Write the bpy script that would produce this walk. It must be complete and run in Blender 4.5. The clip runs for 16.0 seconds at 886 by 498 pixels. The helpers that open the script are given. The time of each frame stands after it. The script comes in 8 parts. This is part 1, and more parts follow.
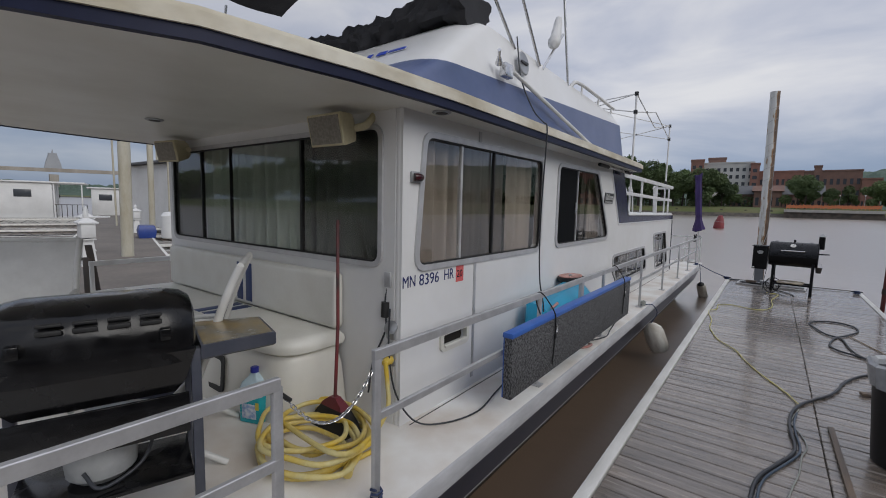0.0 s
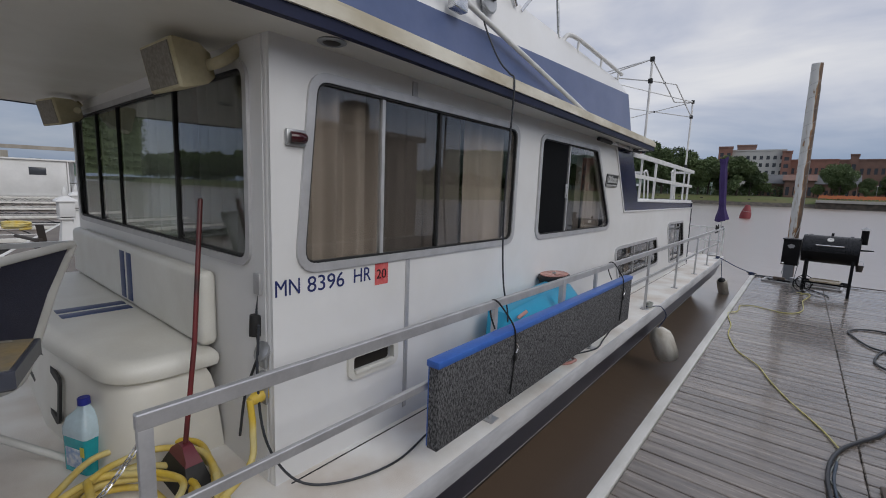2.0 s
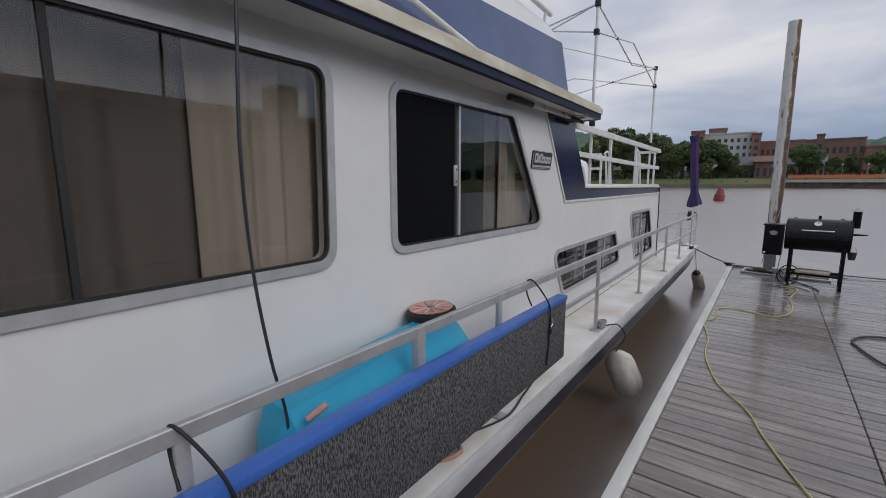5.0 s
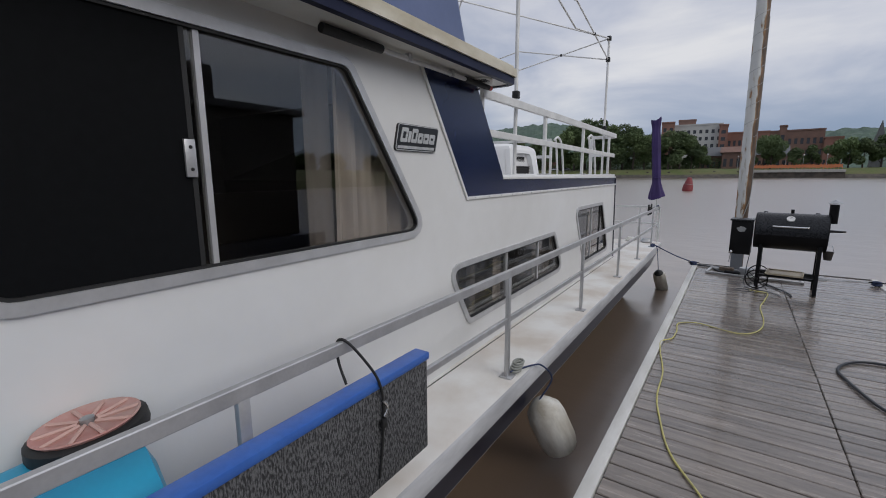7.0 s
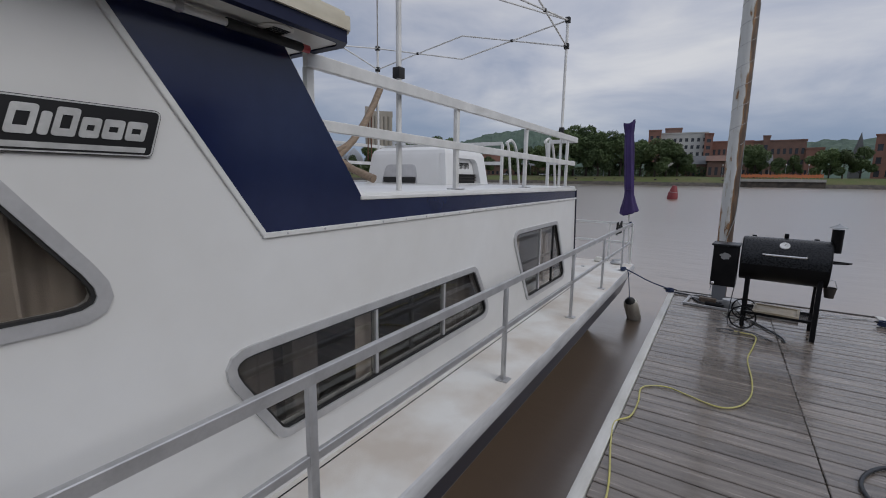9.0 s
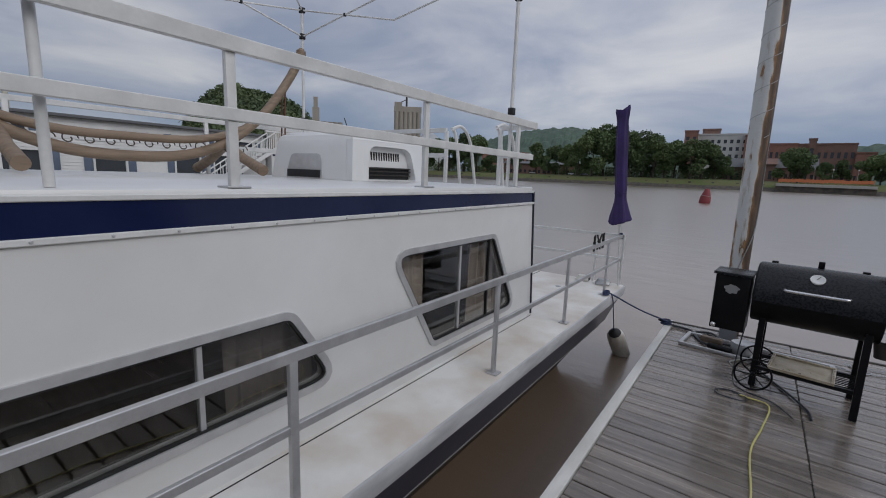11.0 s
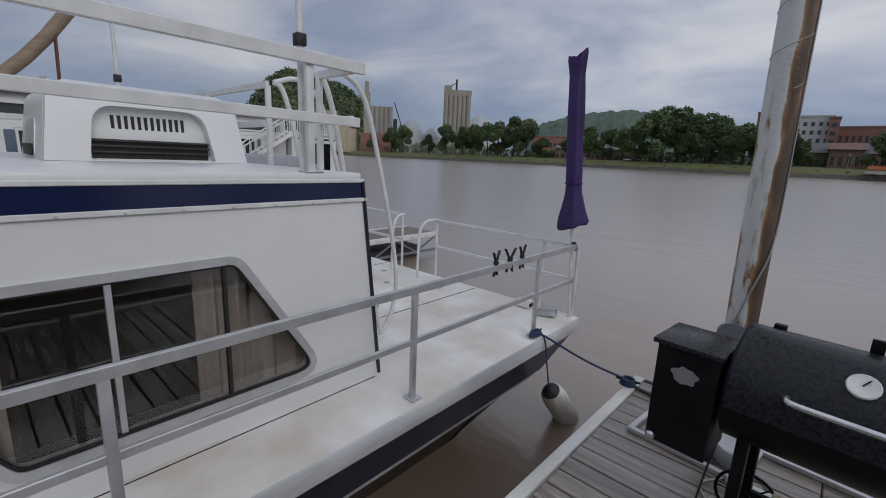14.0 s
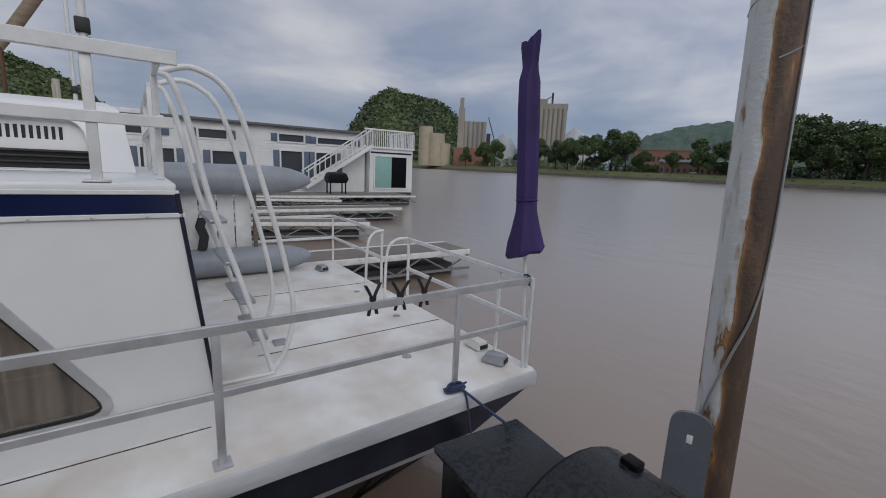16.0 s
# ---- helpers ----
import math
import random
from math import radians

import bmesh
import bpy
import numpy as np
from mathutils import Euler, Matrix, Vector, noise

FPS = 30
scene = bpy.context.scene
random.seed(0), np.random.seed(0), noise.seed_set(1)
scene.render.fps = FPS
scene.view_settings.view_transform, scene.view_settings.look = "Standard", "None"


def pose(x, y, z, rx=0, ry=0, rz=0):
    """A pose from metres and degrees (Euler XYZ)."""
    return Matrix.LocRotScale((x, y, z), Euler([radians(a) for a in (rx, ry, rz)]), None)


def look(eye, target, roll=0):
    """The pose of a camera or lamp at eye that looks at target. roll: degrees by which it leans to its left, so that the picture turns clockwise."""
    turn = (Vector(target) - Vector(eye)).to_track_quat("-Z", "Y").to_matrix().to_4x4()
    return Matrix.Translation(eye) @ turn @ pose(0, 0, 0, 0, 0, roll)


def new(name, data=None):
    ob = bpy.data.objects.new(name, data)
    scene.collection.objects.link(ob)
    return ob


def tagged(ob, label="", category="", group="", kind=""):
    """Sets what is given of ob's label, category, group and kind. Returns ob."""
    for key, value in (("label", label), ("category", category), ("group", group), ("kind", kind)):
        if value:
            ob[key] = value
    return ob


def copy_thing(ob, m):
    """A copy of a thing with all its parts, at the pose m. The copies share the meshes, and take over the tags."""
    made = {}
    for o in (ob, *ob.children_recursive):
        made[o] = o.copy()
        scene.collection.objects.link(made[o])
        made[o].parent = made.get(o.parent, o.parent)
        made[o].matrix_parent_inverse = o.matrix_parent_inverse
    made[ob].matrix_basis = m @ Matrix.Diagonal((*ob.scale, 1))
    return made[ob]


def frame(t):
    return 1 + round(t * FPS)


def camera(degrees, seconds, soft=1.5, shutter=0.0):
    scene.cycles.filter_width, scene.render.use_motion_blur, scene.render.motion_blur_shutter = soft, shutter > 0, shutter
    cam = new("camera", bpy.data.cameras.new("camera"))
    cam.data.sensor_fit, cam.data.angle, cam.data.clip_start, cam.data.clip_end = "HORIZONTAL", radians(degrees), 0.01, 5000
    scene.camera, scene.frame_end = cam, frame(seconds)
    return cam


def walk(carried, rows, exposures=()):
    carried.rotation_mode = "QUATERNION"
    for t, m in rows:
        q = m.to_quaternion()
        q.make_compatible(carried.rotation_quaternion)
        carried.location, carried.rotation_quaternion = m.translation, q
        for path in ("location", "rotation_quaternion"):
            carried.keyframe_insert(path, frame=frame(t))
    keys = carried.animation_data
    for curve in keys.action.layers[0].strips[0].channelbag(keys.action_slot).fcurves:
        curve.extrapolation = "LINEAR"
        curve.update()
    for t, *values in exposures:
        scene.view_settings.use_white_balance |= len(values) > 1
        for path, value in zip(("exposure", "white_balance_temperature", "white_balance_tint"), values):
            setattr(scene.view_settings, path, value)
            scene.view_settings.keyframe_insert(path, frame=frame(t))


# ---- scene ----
cam = camera(91.8, 16.0, soft=1.0)
METRES, EYE, TILT, LEAN, TURN = 10.8, 1.66, -1.45, 0.31, 35.9
ROWS = [
    (0.0, 0.0, 0.0, 0.0, 0.13, -4.39, -1.66),
    (0.5, 0.019, 0.0165, 0.0012, 2.18, -4.12, -2.57),
    (1.0, 0.0324, 0.033, 0.0003, 3.86, -4.53, -2.99),
    (1.5, 0.0397, 0.0558, -0.0006, 4.07, -5.21, -3.04),
    (2.0, 0.0476, 0.0725, -0.0003, 2.56, -6.47, -2.57),
    (2.5, 0.0629, 0.0895, -0.0001, 2.32, -7.09, -2.44),
    (3.0, 0.0787, 0.11, 0.0004, 2.26, -7.11, -2.93),
    (3.5, 0.0857, 0.1316, 0.0016, 1.92, -6.83, -2.79),
    (6.0, 0.1617, 0.2492, 0.0017, -0.75, -7.6, 0.72),
    (6.5, 0.1832, 0.2728, 0.0034, -1.26, -7.67, 0.15),
    (7.0, 0.2006, 0.3006, 0.0034, -3.06, -8.29, 0.03),
    (7.5, 0.2184, 0.3277, 0.0069, -4.31, -8.95, -0.06),
    (8.0, 0.2399, 0.3536, 0.0089, -4.41, -9.13, -0.4),
    (8.5, 0.2603, 0.379, 0.0103, -4.42, -9.01, -0.64),
    (9.0, 0.2814, 0.4071, 0.0137, -4.43, -7.89, -1.0),
    (11.5, 0.4151, 0.5453, 0.0192, -0.28, -8.59, -2.66),
    (12.0, 0.4394, 0.5752, 0.0203, -0.17, -8.87, -2.66),
    (12.5, 0.4634, 0.6001, 0.0211, 2.31, -9.15, -2.68),
    (13.0, 0.4904, 0.6243, 0.0231, 3.43, -9.19, -3.89),
    (13.5, 0.5141, 0.6492, 0.0224, 3.94, -9.7, -3.42),
    (14.0, 0.5379, 0.6715, 0.0247, 5.78, -10.66, -2.85),
    (14.5, 0.5695, 0.691, 0.0248, 11.36, -11.88, -1.78),
    (15.0, 0.5937, 0.7104, 0.0251, 14.79, -13.08, -1.33),
    (15.5, 0.6148, 0.7339, 0.0302, 15.54, -11.64, -3.02),
    (16.0, 0.6409, 0.7503, 0.0294, 17.91, -9.49, -3.28),
]
walk(cam, [(t, pose(0, 0, EYE, TILT, LEAN, TURN) @ pose(METRES * x, METRES * y, METRES * z, 90 + pitch, roll, yaw)) for t, x, y, z, yaw, pitch, roll in ROWS],
     exposures=[(0.0, 0.0, 6500, 10), (8.0, 0.0, 6500, 10), (9.0, -0.2, 6400, 10), (11.5, -0.27, 6350, 10), (14.0, -0.28, 6300, 10), (16.0, -0.2, 6350, 10)])

# ---- world and light ----
world = bpy.data.worlds.new("overcast_sky")
scene.world = world
world.use_nodes = True
wn, wl = world.node_tree.nodes, world.node_tree.links
wn.clear()
w_out = wn.new("ShaderNodeOutputWorld")
w_bg = wn.new("ShaderNodeBackground")
w_sky = wn.new("ShaderNodeTexSky")
w_sky.sky_type = "NISHITA"
w_sky.sun_disc = False
SUN_EL, SUN_AZ = 34, 100
w_sky.sun_elevation, w_sky.sun_rotation = radians(SUN_EL), radians(SUN_AZ)
w_tc = wn.new("ShaderNodeTexCoord")
w_map = wn.new("ShaderNodeMapping")
w_map.inputs["Scale"].default_value = (1.0, 1.0, 3.2)
w_n1 = wn.new("ShaderNodeTexNoise")
w_n1.inputs["Scale"].default_value, w_n1.inputs["Detail"].default_value, w_n1.inputs["Roughness"].default_value = 2.2, 6.0, 0.52
w_n1.inputs["Distortion"].default_value = 0.35
w_ramp = wn.new("ShaderNodeValToRGB")
w_ramp.color_ramp.elements[0].position, w_ramp.color_ramp.elements[0].color = 0.34, (4.7, 5.35, 7.0, 1)
w_ramp.color_ramp.elements[1].position, w_ramp.color_ramp.elements[1].color = 0.66, (9.8, 9.8, 10.1, 1)
mid_el = w_ramp.color_ramp.elements.new(0.5)
mid_el.color = (7.2, 7.5, 8.6, 1)
# darker blue band of far cloud near the horizon
w_sep = wn.new("ShaderNodeSeparateXYZ")
w_hr = wn.new("ShaderNodeMapRange")
w_hr.inputs["From Min"].default_value, w_hr.inputs["From Max"].default_value = 0.05, 0.22
w_band = wn.new("ShaderNodeMix")
w_band.data_type = "RGBA"
w_band.inputs[6].default_value = (3.3, 4.2, 6.0, 1)
w_mix = wn.new("ShaderNodeMix")
w_mix.data_type = "RGBA"
w_mix.inputs[0].default_value = 0.88
wl.new(w_tc.outputs["Generated"], w_map.inputs["Vector"])
wl.new(w_map.outputs["Vector"], w_n1.inputs["Vector"])
wl.new(w_n1.outputs["Fac"], w_ramp.inputs["Fac"])
wl.new(w_tc.outputs["Generated"], w_sep.inputs["Vector"])
w_add = wn.new("ShaderNodeMath")
w_add.operation = "MULTIPLY_ADD"
w_add.inputs[1].default_value = 0.35
wl.new(w_n1.outputs["Fac"], w_add.inputs[0])
wl.new(w_sep.outputs["Z"], w_add.inputs[2])
w_sub = wn.new("ShaderNodeMath")
w_sub.operation = "SUBTRACT"
w_sub.inputs[1].default_value = 0.17
wl.new(w_add.outputs[0], w_sub.inputs[0])
wl.new(w_sub.outputs[0], w_hr.inputs["Value"])
wl.new(w_hr.outputs["Result"], w_band.inputs[0])
wl.new(w_ramp.outputs["Color"], w_band.inputs[7])
wl.new(w_sky.outputs["Color"], w_mix.inputs[6])
wl.new(w_band.outputs[2], w_mix.inputs[7])
# an overcast sky is brighter overhead than near the horizon
w_zen = wn.new("ShaderNodeMapRange")
w_zen.inputs["From Min"].default_value, w_zen.inputs["From Max"].default_value = 0.42, 0.9
w_zen.inputs["To Min"].default_value, w_zen.inputs["To Max"].default_value = 1.0, 1.25
wl.new(w_sep.outputs["Z"], w_zen.inputs["Value"])
w_scale = wn.new("ShaderNodeVectorMath")
w_scale.operation = "SCALE"
wl.new(w_mix.outputs[2], w_scale.inputs[0])
w_west = wn.new("ShaderNodeMapRange")
w_west.inputs["From Min"].default_value, w_west.inputs["From Max"].default_value = -0.95, -0.25
w_west.inputs["To Min"].default_value, w_west.inputs["To Max"].default_value = 0.82, 1.0
wl.new(w_sep.outputs["X"], w_west.inputs["Value"])
w_both = wn.new("ShaderNodeMath")
w_both.operation = "MULTIPLY"
wl.new(w_zen.outputs["Result"], w_both.inputs[0])
wl.new(w_west.outputs["Result"], w_both.inputs[1])
wl.new(w_both.outputs[0], w_scale.inputs["Scale"])
wl.new(w_scale.outputs["Vector"], w_bg.inputs["Color"])
w_bg.inputs["Strength"].default_value = 0.08
wl.new(w_bg.outputs["Background"], w_out.inputs["Surface"])

sun_data = bpy.data.lights.new("sun", "SUN")
sun_data.energy, sun_data.angle, sun_data.color = 1.15, radians(40), (1.0, 0.97, 0.92)
sun = new("sun", sun_data)
_sd = Vector((math.sin(radians(SUN_AZ)) * math.cos(radians(SUN_EL)), math.cos(radians(SUN_AZ)) * math.cos(radians(SUN_EL)), math.sin(radians(SUN_EL))))
sun.matrix_world = look(_sd * 60, (0, 0, 0))


# ---- materials ----
def material(name, color, rough=0.5, metal=0.0, color2=None, scale=6.0, amount=0.5, bump=0.0, bump_scale=40.0, fine=0.15, spec=0.5,
             stretch=(1, 1, 1), random_tint=0.0, rough2=None, emit=None, transmission=0.0, coat=0.0):
    """A surface with variation at two scales: wide stains between two colours, and fine grain."""
    m = bpy.data.materials.new(name)
    m.use_nodes = True
    n, l = m.node_tree.nodes, m.node_tree.links
    b = n["Principled BSDF"]
    b.inputs["Roughness"].default_value, b.inputs["Metallic"].default_value = rough, metal
    b.inputs["Specular IOR Level"].default_value = spec
    b.inputs["Transmission Weight"].default_value = transmission
    b.inputs["Coat Weight"].default_value = coat
    c2 = color2 or tuple(v * 0.8 for v in color)
    tc = n.new("ShaderNodeTexCoord")
    mp = n.new("ShaderNodeMapping")
    mp.inputs["Scale"].default_value = stretch
    l.new(tc.outputs["Object"], mp.inputs["Vector"])
    src = mp.outputs["Vector"]
    if random_tint:
        oi = n.new("ShaderNodeObjectInfo")
        off = n.new("ShaderNodeVectorMath")
        off.operation = "MULTIPLY_ADD"
        off.inputs[1].default_value = (37.0, 53.0, 29.0)
        l.new(oi.outputs["Random"], off.inputs[0])
        l.new(src, off.inputs[2])
        src = off.outputs["Vector"]
    wide, grain = n.new("ShaderNodeTexNoise"), n.new("ShaderNodeTexNoise")
    wide.inputs["Scale"].default_value, wide.inputs["Detail"].default_value = scale, 5
    grain.inputs["Scale"].default_value, grain.inputs["Detail"].default_value = bump_scale, 4
    l.new(src, wide.inputs["Vector"])
    l.new(src, grain.inputs["Vector"])
    rng = n.new("ShaderNodeMapRange")
    rng.inputs["From Min"].default_value, rng.inputs["From Max"].default_value = 0.5 - 0.25 / max(amount, 0.05) * 0.5, 0.5 + 0.25 / max(amount, 0.05) * 0.5
    l.new(wide.outputs["Fac"], rng.inputs["Value"])
    mix = n.new("ShaderNodeMix")
    mix.data_type = "RGBA"
    mix.inputs[6].default_value, mix.inputs[7].default_value = (*color, 1), (*c2, 1)
    l.new(rng.outputs["Result"], mix.inputs[0])
    hsv = n.new("ShaderNodeHueSaturation")
    val = n.new("ShaderNodeMapRange")
    val.inputs["To Min"].default_value, val.inputs["To Max"].default_value = 1 - fine, 1 + fine
    l.new(grain.outputs["Fac"], val.inputs["Value"])
    l.new(mix.outputs[2], hsv.inputs["Color"])
    if random_tint:
        mul = n.new("ShaderNodeMapRange")
        mul.inputs["To Min"].default_value, mul.inputs["To Max"].default_value = 1 - random_tint, 1 + random_tint
        l.new(oi.outputs["Random"], mul.inputs["Value"])
        pr = n.new("ShaderNodeMath")
        pr.operation = "MULTIPLY"
        l.new(mul.outputs["Result"], pr.inputs[0])
        l.new(val.outputs["Result"], pr.inputs[1])
        l.new(pr.outputs[0], hsv.inputs["Value"])
    else:
        l.new(val.outputs["Result"], hsv.inputs["Value"])
    l.new(hsv.outputs["Color"], b.inputs["Base Color"])
    if rough2 is not None:
        rr = n.new("ShaderNodeMapRange")
        rr.inputs["To Min"].default_value, rr.inputs["To Max"].default_value = rough, rough2
        l.new(rng.outputs["Result"], rr.inputs["Value"])
        l.new(rr.outputs["Result"], b.inputs["Roughness"])
    if bump:
        bp = n.new("ShaderNodeBump")
        bp.inputs["Strength"].default_value, bp.inputs["Distance"].default_value = bump, 0.01
        l.new(grain.outputs["Fac"], bp.inputs["Height"])
        l.new(bp.outputs["Normal"], b.inputs["Normal"])
    if emit:
        b.inputs["Emission Color"].default_value, b.inputs["Emission Strength"].default_value = (*emit[:3], 1), emit[3]
    return m


def glass_material(name, tint, rough=0.0, ior=1.63):
    m = bpy.data.materials.new(name)
    m.use_nodes = True
    b = m.node_tree.nodes["Principled BSDF"]
    b.inputs["Base Color"].default_value = (*tint, 1)
    b.inputs["Roughness"].default_value, b.inputs["Transmission Weight"].default_value, b.inputs["IOR"].default_value = rough, 1.0, ior
    return m


WHITE = material("white_gelcoat", (0.74, 0.745, 0.75), 0.28, color2=(0.66, 0.655, 0.64), scale=1.3, amount=0.5, bump=0.02, bump_scale=9, fine=0.03)
CREAM = material("cream_gelcoat", (0.70, 0.69, 0.64), 0.35, color2=(0.60, 0.58, 0.52), scale=2.0, amount=0.6, bump=0.03, bump_scale=14, fine=0.04)
STAINED = material("stained_cream_gelcoat", (0.70, 0.67, 0.57), 0.45, color2=(0.47, 0.42, 0.31), scale=5.0, amount=0.9, bump=0.05, bump_scale=30, fine=0.1, stretch=(1, 0.5, 1))
DECK = material("nonskid_deck", (0.76, 0.755, 0.73), 0.5, color2=(0.58, 0.525, 0.465), scale=2.4, amount=0.8, bump=0.25, bump_scale=220, fine=0.08)
NAVY = material("navy_gelcoat", (0.008, 0.013, 0.052), 0.16, color2=(0.014, 0.021, 0.068), scale=3.0, amount=0.6, bump=0.02, bump_scale=20, fine=0.08)
FADED = material("faded_navy_gelcoat", (0.055, 0.085, 0.19), 0.4, color2=(0.09, 0.12, 0.24), scale=2.2, amount=0.8, bump=0.02, bump_scale=20, fine=0.08)
HULLNAVY = material("hull_navy", (0.007, 0.008, 0.022), 0.3, color2=(0.02, 0.023, 0.04), scale=4.0, amount=0.7, bump=0.03, bump_scale=18, fine=0.15)
# the shadow on the lower hull is painted in with this dark colour
HULLBOTTOM = material("shadowed_hull_bottom", (0.02, 0.019, 0.018), 0.45, color2=(0.04, 0.035, 0.028), scale=3.0, amount=0.8, bump=0.05, bump_scale=14)
ROOFNAVY = material("roof_edge_navy", (0.006, 0.009, 0.032), 0.5, color2=(0.012, 0.016, 0.045), scale=4.0, amount=0.7, spec=0.25, bump=0.02, bump_scale=18)
RUB = material("rub_rail", (0.56, 0.56, 0.57), 0.45, color2=(0.38, 0.38, 0.39), scale=7.0, amount=0.8, bump=0.08, bump_scale=40, fine=0.12, stretch=(1, 0.25, 1))
ALU = material("weathered_aluminium", (0.56, 0.56, 0.57), 0.42, metal=0.55, color2=(0.44, 0.44, 0.45), scale=9.0, amount=0.7, bump=0.03, bump_scale=90, fine=0.08)
ALUWHITE = material("painted_rail", (0.72, 0.72, 0.71), 0.4, color2=(0.58, 0.58, 0.57), scale=8.0, amount=0.6, bump=0.02, bump_scale=70, fine=0.06)
WINFRAME = material("anodised_window_frame", (0.58, 0.58, 0.59), 0.38, metal=0.4, color2=(0.47, 0.47, 0.48), scale=10, amount=0.6, bump=0.02, bump_scale=70, fine=0.06)
RUBBER = material("black_rubber", (0.010, 0.010, 0.011), 0.6, color2=(0.018, 0.018, 0.018), scale=10, bump=0.05, bump_scale=90)
CURTAIN = material("beige_curtain", (0.40, 0.345, 0.305), 0.9, color2=(0.27, 0.232, 0.205), scale=3, amount=0.6, bump=0.1, bump_scale=160, fine=0.08, stretch=(1, 1, 0.3))
# darker copy of the beige curtain cloth
DARKCURTAIN = material("dark_brown_curtain", (0.135, 0.118, 0.108), 0.9, color2=(0.10, 0.088, 0.082), scale=3, amount=0.6, bump=0.1, bump_scale=160, fine=0.08, stretch=(1, 1, 0.3))
SHEER = material("green_grey_curtain", (0.52, 0.57, 0.50), 0.9, color2=(0.38, 0.43, 0.37), scale=3, amount=0.6, bump=0.1, bump_scale=160, fine=0.08, stretch=(1, 1, 0.3))
# near-black because the unlit cabin's shade is put into the colour
SHADEIN = material("shaded_interior", (0.012, 0.010, 0.008), 0.7, color2=(0.024, 0.018, 0.013), scale=2)
GAUZE = bpy.data.materials.new("see_through_insect_gauze")
GAUZE.use_nodes = True
GAUZE.node_tree.nodes["Principled BSDF"].inputs["Base Color"].default_value = (0.01, 0.011, 0.011, 1)
GAUZE.node_tree.nodes["Principled BSDF"].inputs["Roughness"].default_value = 0.8
GAUZE.node_tree.nodes["Principled BSDF"].inputs["Alpha"].default_value = 0.36
SCREEN = material("insect_screen", (0.006, 0.0065, 0.0075), 0.7, spec=0.08, scale=30, fine=0.2)
GLASS = glass_material("tinted_glass", (0.60, 0.60, 0.59))
CLEARGLASS = glass_material("clear_glass", (0.90, 0.92, 0.90), ior=1.40)
VINYL = material("white_vinyl_cushion", (0.70, 0.70, 0.66), 0.42, color2=(0.62, 0.61, 0.56), scale=5, bump=0.06, bump_scale=120, fine=0.05)
BLUEVINYL = material("navy_vinyl", (0.03, 0.055, 0.16), 0.45, scale=8, bump=0.06, bump_scale=120)


# ---- building helpers ----
def shade(ob, angle=35):
    me = ob.data
    for p in me.polygons:
        p.use_smooth = True
    me.set_sharp_from_angle(angle=radians(angle))


def mesh_object(name, bm, mat, smooth=True):
    bmesh.ops.remove_doubles(bm, verts=bm.verts, dist=0.00005)
    bmesh.ops.recalc_face_normals(bm, faces=bm.faces)
    me = bpy.data.meshes.new(name)
    bm.to_mesh(me)
    bm.free()
    for one in (mat if isinstance(mat, (list, tuple)) else [mat]):
        me.materials.append(one)
    ob = new(name, me)
    if smooth:
        shade(ob)
    return ob


def thing(name, m=None, label="", category="", group="", kind=""):
    """An Empty at a thing's base, which parents its parts."""
    ob = new(name)
    ob.empty_display_size = 0.1
    if m is not None:
        ob.matrix_basis = m
    return tagged(ob, label, category, group, kind)


def part(name, bm, mat, parent, label="", m=None, smooth=True):
    ob = mesh_object(name, bm, mat, smooth)
    ob.parent = parent
    if m is not None:
        ob.matrix_basis = m
    return tagged(ob, label)


def box_into(bm, x0, x1, y0, y1, z0, z1, m=None, bevel=0.0, seg=2):
    """A box, with rounded edges where bevel is given, added to bm."""
    vs = [bm.verts.new(Vector(p)) for p in ((x0, y0, z0), (x1, y0, z0), (x1, y1, z0), (x0, y1, z0), (x0, y0, z1), (x1, y0, z1), (x1, y1, z1), (x0, y1, z1))]
    fs = [bm.faces.new([vs[i] for i in q]) for q in ((3, 2, 1, 0), (4, 5, 6, 7), (0, 1, 5, 4), (1, 2, 6, 5), (2, 3, 7, 6), (3, 0, 4, 7))]
    if bevel > 0:
        es = list({e for f in fs for e in f.edges})
        r = bmesh.ops.bevel(bm, geom=es, offset=bevel, segments=seg, profile=0.5, affect="EDGES")
        vs = list({v for v in vs if v.is_valid} | set(r["verts"]) | {v for f in r["faces"] for v in f.verts})
    if m is not None:
        bmesh.ops.transform(bm, matrix=m, verts=[v for v in vs if v.is_valid])
    return bm


def box(x0, x1, y0, y1, z0, z1, bevel=0.0, m=None, seg=2):
    return box_into(bmesh.new(), min(x0, x1), max(x0, x1), min(y0, y1), max(y0, y1), min(z0, z1), max(z0, z1), m, bevel, seg)


def ring(center, u, v, r, n):
    return [Vector(center) + r * (math.cos(2 * math.pi * i / n) * u + math.sin(2 * math.pi * i / n) * v) for i in range(n)]


